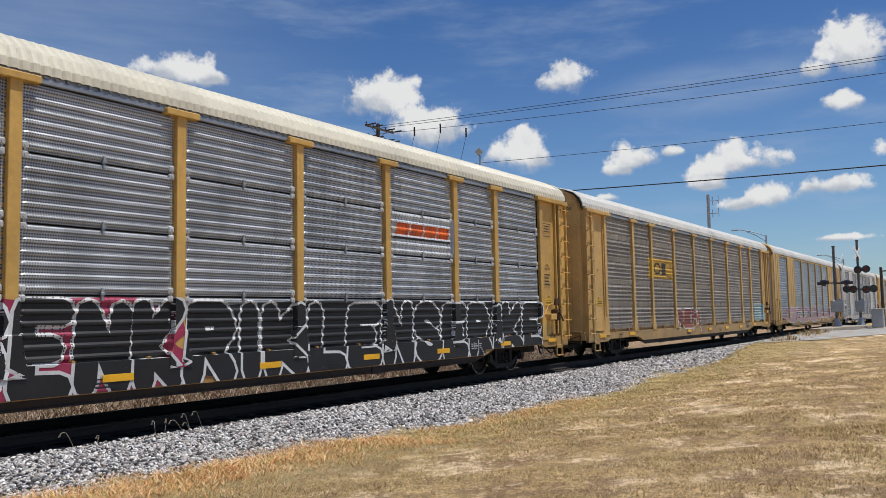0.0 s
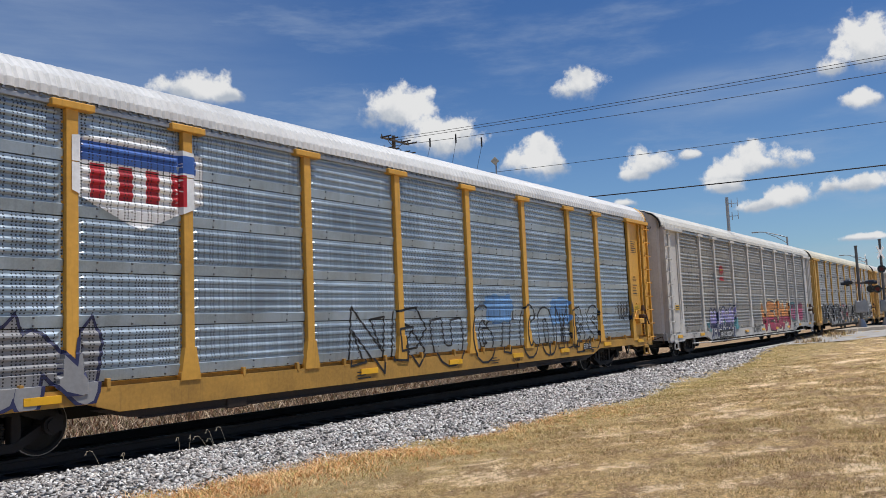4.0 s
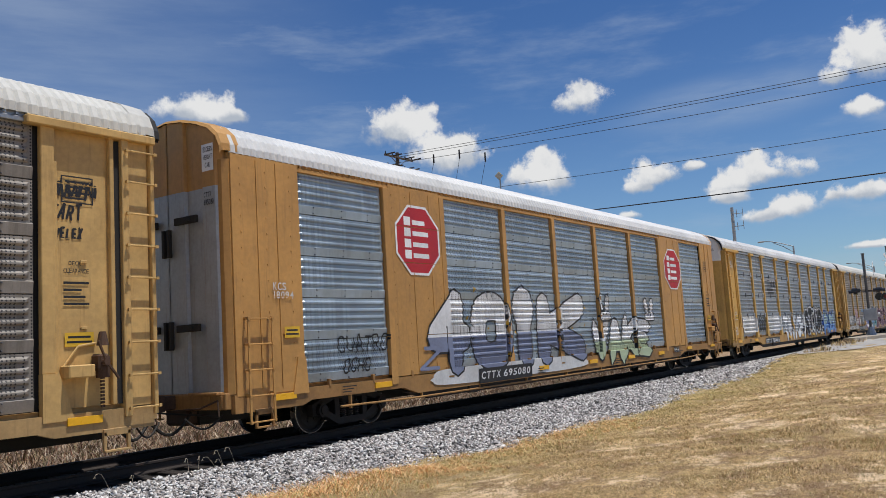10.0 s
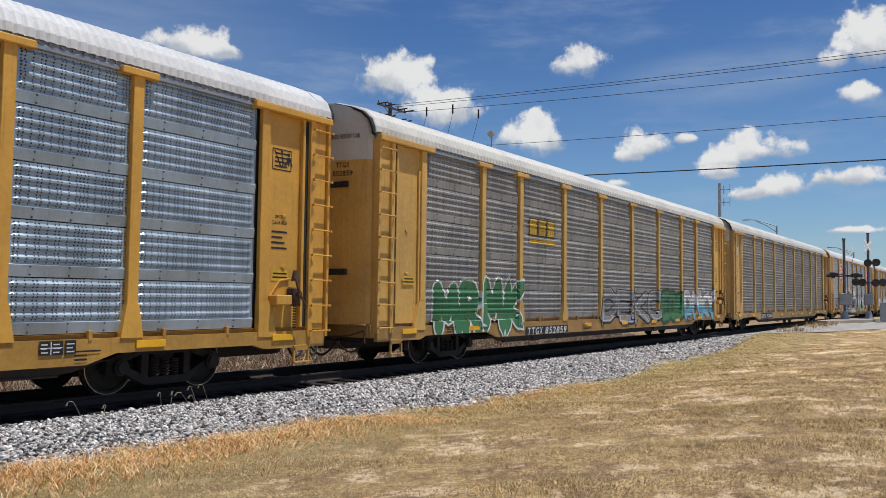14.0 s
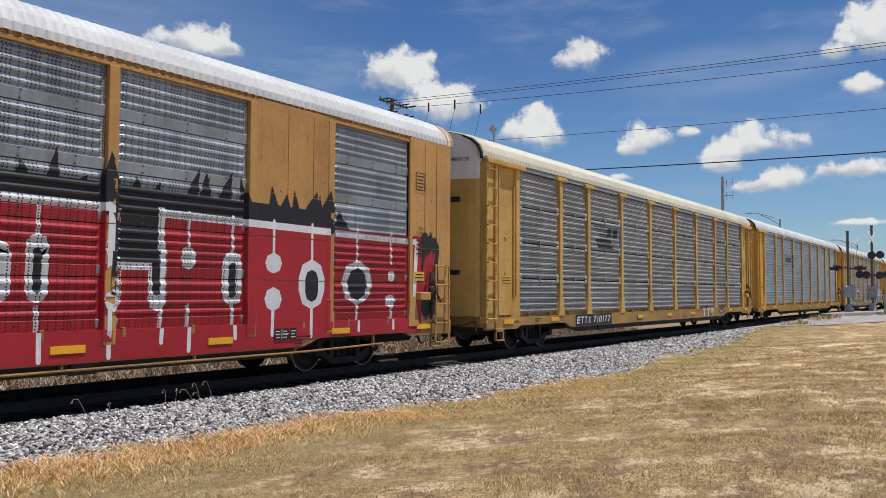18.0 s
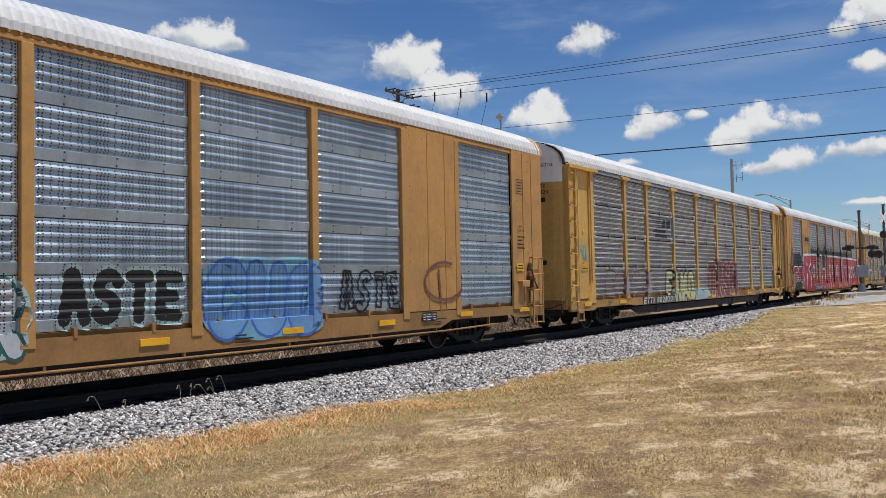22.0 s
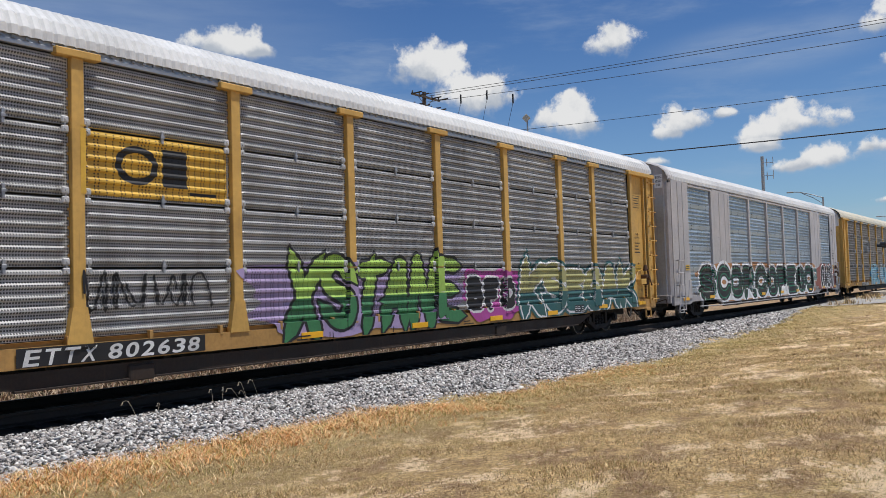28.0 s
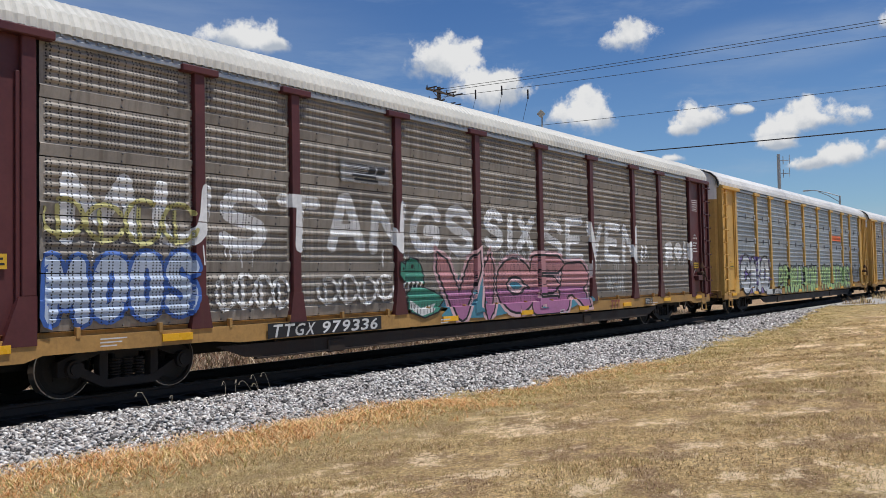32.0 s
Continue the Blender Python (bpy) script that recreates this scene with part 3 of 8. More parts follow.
@functools.lru_cache(None)
def bogie_meshes():
    out = {}
    bm = bmesh.new()
    box(bm, -0.22, 0.22, -1.0, 1.0, 0.42, 0.66, 0.03)
    rod(bm, (0, 0, 0.6), (0, 0, 0.98), 0.30, 14)
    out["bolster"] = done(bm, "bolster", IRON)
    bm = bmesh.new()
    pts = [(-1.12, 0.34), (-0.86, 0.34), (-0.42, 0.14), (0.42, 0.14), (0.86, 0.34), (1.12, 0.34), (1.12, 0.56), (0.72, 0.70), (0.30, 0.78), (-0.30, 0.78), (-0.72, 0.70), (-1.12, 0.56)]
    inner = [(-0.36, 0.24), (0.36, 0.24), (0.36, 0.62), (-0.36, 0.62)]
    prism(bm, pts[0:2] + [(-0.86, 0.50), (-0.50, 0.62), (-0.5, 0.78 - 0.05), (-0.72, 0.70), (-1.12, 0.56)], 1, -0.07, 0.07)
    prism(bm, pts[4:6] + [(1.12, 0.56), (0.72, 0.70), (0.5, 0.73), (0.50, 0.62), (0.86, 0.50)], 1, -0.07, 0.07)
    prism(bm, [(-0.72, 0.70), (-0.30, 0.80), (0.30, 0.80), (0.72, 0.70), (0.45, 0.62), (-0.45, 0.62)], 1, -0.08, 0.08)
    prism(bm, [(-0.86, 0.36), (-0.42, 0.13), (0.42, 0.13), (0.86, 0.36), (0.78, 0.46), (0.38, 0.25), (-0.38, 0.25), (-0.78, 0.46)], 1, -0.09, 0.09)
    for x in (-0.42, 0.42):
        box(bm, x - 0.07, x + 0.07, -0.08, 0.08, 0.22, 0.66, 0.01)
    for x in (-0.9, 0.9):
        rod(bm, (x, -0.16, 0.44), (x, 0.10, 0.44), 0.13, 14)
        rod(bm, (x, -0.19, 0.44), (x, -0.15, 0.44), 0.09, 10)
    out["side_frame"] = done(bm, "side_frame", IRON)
    bm = bmesh.new()
    ring = [(0.05, 0.24)]
    for k in range(7):
        ring += [(0.085, 0.25 + k * 0.044), (0.085, 0.268 + k * 0.044), (0.05, 0.272 + k * 0.044)]
    for i in range(10):
        a0, a1 = i * math.pi / 5, (i + 1) * math.pi / 5
        for (r0, z0), (r1, z1) in zip(ring, ring[1:]):
            bm.faces.new([bm.verts.new((r * math.cos(a), r * math.sin(a), z)) for r, z, a in ((r0, z0, a0), (r0, z0, a1), (r1, z1, a1), (r1, z1, a0))])
    bmesh.ops.remove_doubles(bm, verts=bm.verts, dist=0.001)
    out["spring"] = done(bm, "spring", IRON)
    # wheelset about its own axle
    bm = bmesh.new()
    prof = [(0.80, 0.10), (0.80, 0.30), (0.775, 0.36), (0.82, 0.38), (0.82, 0.421), (0.818, 0.435), (0.70, 0.46), (0.69, 0.42), (0.70, 0.36), (0.735, 0.30), (0.72, 0.10)]
    n = 28
    for s in (-1, 1):
        rings = []
        for i in range(n):
            a = 2 * math.pi * i / n
            rings.append([bm.verts.new((r * math.cos(a), s * y, r * math.sin(a))) for y, r in prof])
        for i in range(n):
            for j in range(len(prof) - 1):
                f = bm.faces.new((rings[i][j], rings[(i + 1) % n][j], rings[(i + 1) % n][j + 1], rings[i][j + 1]))
                f.material_index = 1 if j in (4, 5) else 0
        for a in (0.5, 1.5, 2.5, 3.5, 4.5, 5.5):
            box(bm, 0.19 * math.cos(a) - 0.03, 0.19 * math.cos(a) + 0.03, min(s * 0.80, s * 0.815), max(s * 0.80, s * 0.815), 0.19 * math.sin(a) - 0.03, 0.19 * math.sin(a) + 0.03)
    rod(bm, (0, -0.95, 0), (0, 0.95, 0), 0.085, 12)
    bmesh.ops.recalc_face_normals(bm, faces=bm.faces)
    me = bpy.data.meshes.new("wheelset")
    bm.to_mesh(me)
    bm.free()
    me.materials.append(UNDER)
    me.materials.append(STEEL)
    out["wheelset"] = me
    return out


def tube(bm, pts, r, n=6):
    for a, b in zip(pts, pts[1:]):
        rod(bm, a, b, r, n)


@functools.lru_cache(None)
def coupler_mesh():
    bm = bmesh.new()
    box(bm, 13.2, 13.95, -0.10, 0.10, 0.72, 0.96, 0.02)
    prism(bm, [(13.95, -0.16), (14.18, -0.20), (14.34, -0.10), (14.20, 0.02), (14.34, 0.16), (14.1, 0.20), (13.95, 0.14)], 2, 0.70, 0.98)
    box(bm, 13.0, 13.6, -0.32, 0.32, 0.42, 0.9, 0.05)
    tube(bm, [(13.72, -1.25, 0.86), (13.80, -0.9, 0.74), (13.86, -0.2, 0.70)], 0.016)
    tube(bm, [(13.72, -1.25, 0.86), (13.74, -1.30, 0.60)], 0.016)
    return done(bm, "coupler", RUST)


@functools.lru_cache(None)
def end_sill_mesh(mat):
    bm = bmesh.new()
    box(bm, 13.34, 13.68, -1.40, 1.40, 0.70, 0.975, 0.015)
    for y in (-1.28, -0.95, 0.95, 1.28):
        box(bm, 13.66, 13.70, y - 0.05, y + 0.05, 0.74, 0.94, 0.008)
    box(bm, 13.40, 13.78, -1.30, -0.55, 0.955, 1.0, 0.008)
    box(bm, 13.40, 13.78, 0.55, 1.30, 0.955, 1.0, 0.008)
    return done(bm, "end_sill", SILLS[mat])


@functools.lru_cache(None)
def hose_mesh():
    bm = bmesh.new()
    pts = [(13.6, -0.42, 0.66)] + [(13.6 + 0.75 * k / 8, -0.42 + 0.02 * k, 0.66 - 0.34 * math.sin(math.pi * k / 8 * 0.93)) for k in range(1, 9)]
    tube(bm, pts, 0.028)
    pts = [(13.5, -1.1, 0.62)] + [(13.5 + 0.6 * k / 8, -1.1 + 0.03 * k, 0.60 - 0.2 * math.sin(math.pi * k / 8)) for k in range(1, 9)]
    tube(bm, pts, 0.018)
    tube(bm, [(13.72, -1.3, 0.60), (13.72, 0.4, 0.66)], 0.016)
    return done(bm, "brake_hose", UNDER)


@functools.lru_cache(None)
def brake_step_mesh(mat):
    """Folding step and bracket under the hand brake."""
    bm = bmesh.new()
    box(bm, 12.08, 12.48, SHEET - 0.24, SHEET, 1.42, 1.60, 0.015)
    tube(bm, [(12.12, SHEET - 0.02, 1.58), (12.35, SHEET - 0.02, 1.86), (12.62, SHEET - 0.02, 1.90)], 0.018)
    return done(bm, "brake_step", MATS[mat])


@functools.lru_cache(None)
def hand_brake_mesh():
    bm = bmesh.new()
    rod(bm, (12.66, SHEET - 0.14, 1.86), (12.66, SHEET - 0.14, 2.06), 0.09, 10, 0.05)
    rod(bm, (12.66, SHEET - 0.14, 1.40), (12.66, SHEET - 0.14, 1.70), 0.10, 10)
    for i in range(9):
        box(bm, 12.63, 12.68, SHEET - 0.15, SHEET - 0.11, 0.98 + i * 0.05, 1.015 + i * 0.05)
    box(bm, 12.55, 12.72, SHEET - 0.22, SHEET, 1.50, 1.74, 0.03)
    rod(bm, (12.63, SHEET - 0.22, 1.62), (12.63, SHEET - 0.30, 1.62), 0.05, 8)
    rod(bm, (12.63, SHEET - 0.28, 1.62), (12.50, SHEET - 0.28, 1.92), 0.022, 6)
    rod(bm, (12.63, SHEET - 0.28, 1.62), (12.82, SHEET - 0.28, 1.38), 0.022, 6)
    return done(bm, "hand_brake", RUST)


@functools.lru_cache(None)
def cap_mesh(mat):
    """Hood that closes the roof's end, +x end."""
    bm = bmesh.new()
    rows = []
    for x, d in ((13.28, 0.035), (13.66, 0.02), (13.70, -0.03)):
        full = [(-y, z) for y, z in ROOF_ARC] + [(y, z) for y, z in ROOF_ARC[-2::-1]]
        rows.append([bm.verts.new((x, y * (1 + d * 0.3), z + d)) for y, z in full])
    for a, b in zip(rows, rows[1:]):
        for j in range(len(a) - 1):
            bm.faces.new((a[j], b[j], b[j + 1], a[j + 1]))
    return done(bm, "roof_hood", MATS[mat])


@functools.lru_cache(None)
def gasket_mesh():
    """Black seal between the end doors and the roof's end."""
    bm = bmesh.new()
    full = [(-y, z) for y, z in ROOF_ARC] + [(y, z) for y, z in ROOF_ARC[-2::-1]]
    rows = [[bm.verts.new((x, y * (1.0 + g * 0.6), z + g)) for y, z in full] for x, g in ((13.60, -0.06), (13.78, -0.055), (13.78, -0.012), (13.64, -0.006))]
    for a, b in zip(rows, rows[1:]):
        for j in range(len(a) - 1):
            bm.faces.new((a[j], b[j], b[j + 1], a[j + 1]))
    return done(bm, "roof_seal", DARK)


@functools.lru_cache(None)
def clip_mesh():
    bm = bmesh.new()
    box(bm, -0.022, 0.022, -0.05, 0.0, -0.10, 0.10, 0.006)
    box(bm, -0.035, 0.035, -0.06, -0.045, -0.02, 0.03, 0.006)
    return done(bm, "sheet_clip", GALV)


@functools.lru_cache(None)
def bracket_mesh():
    """Pale two-leaf bracket that ties two sheets to a post."""
    bm = bmesh.new()
    for z in (-0.115, 0.02):
        box(bm, -0.055, 0.055, -0.052, 0.0, z, z + 0.10, 0.016)
        rod(bm, (0.0, -0.05, z + 0.05), (0.0, -0.066, z + 0.05), 0.018, 8)
    box(bm, -0.012, 0.012, -0.046, 0.0, -0.06, 0.06)
    return done(bm, "post_bracket", BRACKET)


@functools.lru_cache(None)
def reflector_mesh():
    bm = bmesh.new()
    box(bm, -0.27, 0.27, -0.004, 0.024, -0.055, 0.055, 0.002)
    return done(bm, "reflector", REFLECT)


@functools.lru_cache(None)
def plate_mesh(w, mat):
    bm = bmesh.new()
    box(bm, 0.09, w - 0.09, POST + 0.012, POST + 0.06, Z0 - 0.05, Z1 + 0.08, 0.006)
    for i in range(14):
        for x in (0.2, w * 0.33, w * 0.66, w - 0.2):
            box(bm, x - 0.012, x + 0.012, POST + 0.004, POST + 0.014, 1.2 + i * 0.28, 1.224 + i * 0.28)
    for x in (w * 0.42, w * 0.75):
        box(bm, x - 0.012, x + 0.012, POST, POST + 0.014, Z0, Z1, 0.003)
    return done(bm, "bay_plate", MATS[mat])


FLIP = Matrix.Diagonal((-1, 1, 1, 1))


@functools.lru_cache(None)
def mirrored(me):
    """The same mesh for the other end of a car."""
    c = me.copy()
    c.transform(FLIP)
    c.flip_normals()
    return c


@functools.lru_cache(None)
def across(me):
    c = me.copy()
    c.transform(Matrix.Diagonal((1, -1, 1, 1)))
    c.flip_normals()
    return c


WHEELS = []     # (car, wheelset, offset along the car)


def autorack(label, style, kind, paint, sheet, roof, head=None, hood=False, sill=None, low=0.55):
    """One closed auto carrier. style A: T-headed posts and corner ladders; style B: plated bays and short ladders."""
    car = tagged(new("autorack_car"), label, "railway car", "autorack cars of the train")
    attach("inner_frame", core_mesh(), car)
    attach("underframe", centre_mesh(), car)
    attach("side_beam", beam_mesh(0.34 if low > 0.6 else 0.40), car)
    if style == "B" or paint == "white":
        attach("side_pipe", pipe_mesh(sill or paint), car)
    attach("roof", roof_mesh(roof), car)
    attach("eave", eave_mesh(style, paint), car)
    for s in (-1, 1):
        attach("side_sill", sill_mesh(style, sill or paint, s, low), car)
    attach("far_side_sheet", far_side_mesh(kind, sheet), car)
    for x in BAYS_A:
        attach("far_side_post", far_posts_mesh(paint), car, Matrix.Translation((x, 0, 0)))
    bays = [(a, b) for a, b in zip(BAYS_A, BAYS_A[1:])] if style == "A" else BAYS_B
    for a, b in bays:
        for i, pts in enumerate(sheet_profile(kind)):
            w = round(b - a - 0.20, 3)
            attach("side_sheet", sheet_mesh(kind, i, w, sheet), car, Matrix.Translation((a + 0.10, SHEET, pts[0][0])))
            if kind != "band" and i:
                attach("sheet_clip", clip_mesh(), car, Matrix.Translation(((a + b) / 2, SHEET, pts[0][0])))
                for x in (a + 0.165, b - 0.165):
                    attach("post_bracket", bracket_mesh(), car, Matrix.Translation((x, SHEET, pts[0][0])))
    if style == "A":
        for x in BAYS_A[1:-1]:
            attach("post", post_mesh("A", paint), car, Matrix.Translation((x, 0, 0)))
    else:
        for x in (-4.26, -1.42, 1.42, 4.26, -9.2, -7.1, 7.1, 9.2):
            attach("post", post_mesh("B", paint), car, Matrix.Translation((x, 0, 0)))
        for a, b in PLATES_B[1:3]:
            attach("bay_plate", plate_mesh(round(b - a, 3), paint), car, Matrix.Translation((a, 0, 0)))
    for end in (1, -1):
        f = (lambda me: me) if end > 0 else mirrored
        attach("end_plate", f(end_plate_mesh(style, paint)), car)
        attach("end_plate", f(across(end_plate_mesh(style, paint))), car)
        attach("ladder", f(ladder_mesh(style, paint)), car)
        attach("ladder", f(across(ladder_mesh(style, paint))), car)
        attach("corner_post", f(corner_mesh(style, paint)), car)
        attach("corner_post", f(across(corner_mesh(style, paint))), car)
        for me in (end_door_mesh(style, paint if style == "A" else "door", False), end_door_mesh(style, head or paint, True)):
            attach("end_door", f(me), car)
            attach("end_door", f(across(me)), car)
        for s in (-1, 1):
            for z in (2.05, 3.95):
                attach("door_latch", f(door_fittings_mesh(style)), car, Matrix.Translation((0, s * 0.55, z)))
            for z in (1.75, 3.4):
                attach("door_handle", f(door_handle_mesh(style)), car, Matrix.Translation((0, s * 0.07, z)))
        if style == "A":
            attach("corner_slot", f(slot_shade_mesh()), car)
            attach("roof_seal", f(gasket_mesh()), car)
        attach("coupler", f(coupler_mesh()), car)
        attach("end_sill", f(end_sill_mesh(sill or paint)), car)
        attach("brake_hose", f(hose_mesh()), car)
        attach("roof_hood", f(cap_mesh(paint if hood else roof)), car)
        B = bogie_meshes()
        bogie = attach("bogie", B["bolster"], car, Matrix.Translation((end * 10.15, 0, 0)))
        for y in (-1.0, 1.0):
            attach("side_frame", B["side_frame"], bogie, Matrix.Translation((0, y, 0)))
            for x in (-0.2, 0.0, 0.2):
                attach("spring", B["spring"], bogie, Matrix.Translation((x, y, 0)))
        for x in (-0.9, 0.9):
            ws = attach("wheelset", B["wheelset"], bogie, Matrix.Translation((x, 0, 0.435)))
            WHEELS.append((car, ws, end * 10.15 + x, x))
    attach("brake_step", brake_step_mesh(paint), car)
    attach("hand_brake", hand_brake_mesh(), car, None, "rust-brown hand brake with a chain")
    for x in (-12.4, -9.6, -2.6, 0.6, 3.6, 6.4, 9.5, 12.4):
        attach("reflector", reflector_mesh(), car, Matrix.Translation((x, SILL - 0.024, 0.82 if abs(x) > 8.6 else 0.76)))
    return car


# style, sheets, paint, sheet finish, roof, painted door head, hood, label; first the car at the head of the visible train
TRAIN = [
    ("B", "band", "yellow", "blue", "rg", None, True, "yellow auto carrier with silver side sheets, far ahead"),
    ("B", "band", "white", "mid", "rg", None, True, "off-white auto carrier with grey side sheets"),
    ("B", "band", "old", "blue", "rg", None, True, "faded yellow auto carrier with bluish sheets and pale plates"),
    ("A", "band", "old", "brown", "rg", None, False, "faded yellow auto carrier with brown-grey side sheets"),
    ("A", "fine", "yellow", "mid", "rc", "hw", False, "yellow auto carrier with black graffiti along its foot"),
    ("A", "band", "white", "dark", "rg", None, False, "off-white auto carrier with grey sheets and orange graffiti"),
    ("A", "band", "deep", "blue", "rw", None, True, "deep yellow auto carrier with bright silver sheets"),
    ("A", "band", "old", "brown", "rg", "rg", False, "faded yellow auto carrier with weathered sheets and pale graffiti"),
    ("A", "tier", "yellow", "mid", "rw", "hw", False, "yellow auto carrier with four-tier grey sheets"),
    ("B", "band", "ochre", "blue", "rw", None, True, "ochre auto carrier with red octagon emblems and white graffiti"),
    ("A", "band", "old", "brown", "rg", "rg", False, "faded yellow auto carrier with plain grime-dark sheets"),
    ("A", "band", "yellow", "dark", "rg", "rg", False, "yellow auto carrier with dark sheets and green graffiti"),
    ("A", "band", "deep", "blue", "rw", None, False, "deep yellow auto carrier with clean silver sheets"),
    ("A", "fine", "yellow", "dark", "rc", "hw", False, "yellow auto carrier with dark four-tier sheets"),
    ("B", "band", "ochre", "mid", "rw", None, True, "ochre auto carrier with a long red and white graffito"),
    ("A", "fine", "yellow", "dark", "rw", "hw", False, "yellow auto carrier with dark sheets and red-brown graffiti"),
    ("B", "band", "ochre", "blue", "rw", None, True, "ochre auto carrier with silver sheets and black tags"),
    ("A", "fine", "yellow", "soot", "rc", "hw", False, "yellow auto carrier with soot-dark sheets and light blue graffiti"),
    ("B", "band", "pale", "blue", "rw", None, True, "pale grey auto carrier with a rusty red foot and dark graffiti"),
    ("A", "fine", "yellow", "dark", "rw", "hw", False, "yellow auto carrier with dark sheets and green graffiti letters"),
    ("A", "tier", "yellow", "mid", "rw", "hw", False, "yellow auto carrier with grey sheets and lime graffiti letters"),
    ("A", "band", "wine", "brown", "rg", None, False, "wine-red auto carrier with weathered sheets and white letters"),
]
FIRST = -2
SHALLOW = (13, 15, 17, 18, 19)     # cars with a shallower side sill
CARS = {}
for i, (style, kind, paint, sheet, roof, head, hood, label) in enumerate(TRAIN):
    CARS[FIRST + i] = autorack(label, style, kind, paint, sheet, roof, head, hood, "yellow" if paint == "wine" else None, 0.65 if FIRST + i in SHALLOW else 0.55)
STYLE = {FIRST + i: row[:2] for i, row in enumerate(TRAIN)}

# ---- ground, ballast and track ----
rng = np.random.default_rng(7)


def smooth(a, b, v):
    t = np.clip((np.asarray(v, float) - a) / (b - a), 0, 1)
    return t * t * (3 - 2 * t)


def toe_y(x):
    """Where the near ballast slope ends in the grass."""
    return np.interp(x, [-30, 5, 9, 14, 22, 33, 40, 200], [-3.50, -3.50, -3.65, -4.45, -4.60, -3.9, -2.90, -2.6])


def ground_z(x, y):
    x, y = np.asarray(x, float), np.asarray(y, float)
    near = -0.42 + 0.36 * smooth(-4.0, -11.0, y) + (0.62 - 0.30 * smooth(-4.0, -11.0, y)) * smooth(18, 58, x)
    far = -0.50 + 0.30 * smooth(3.0, 9.0, y)
    z = np.where(y < 0, near, far)
    z = np.where((y > toe_y(x)) & (y < 0), np.minimum(z, -0.30), z)
    bumps = 0.035 * np.sin(x * 0.9 + 1.3 * np.sin(y * 0.7)) * np.sin(y * 1.1 + 0.6) + 0.02 * np.sin(x * 2.7 + y * 1.9)
    flat = smooth(60, 120, np.hypot(x, y))
    return z + bumps * (1 - flat) * np.where(np.abs(y) < 3.0, 0.0, 1.0)


def grid_mesh(name, xs, ys, fz, mat):
    X, Y = np.meshgrid(xs, ys, indexing="ij")
    Zz = fz(X, Y)
    co = np.stack([X, Y, Zz], -1).reshape(-1, 3)
    nx, ny = len(xs), len(ys)
    i, j = np.meshgrid(np.arange(nx - 1), np.arange(ny - 1), indexing="ij")
    a = (i * ny + j).ravel()
    quads = np.stack([a, a + ny, a + ny + 1, a + 1], -1)
    return raw_mesh(name, co, quads, mat)


def raw_mesh(name, co, polys, mat):
    me = bpy.data.meshes.new(name)
    co = np.asarray(co, np.float32)
    polys = np.asarray(polys, np.int32)
    k = polys.shape[1]
    me.vertices.add(len(co))
    me.vertices.foreach_set("co", co.ravel())
    me.loops.add(polys.size)
    me.loops.foreach_set("vertex_index", polys.ravel())
    me.polygons.add(len(polys))
    me.polygons.foreach_set("loop_start", np.arange(0, polys.size, k, dtype=np.int32))
    me.materials.append(mat)
    me.update(calc_edges=True)
    me.validate()
    return me


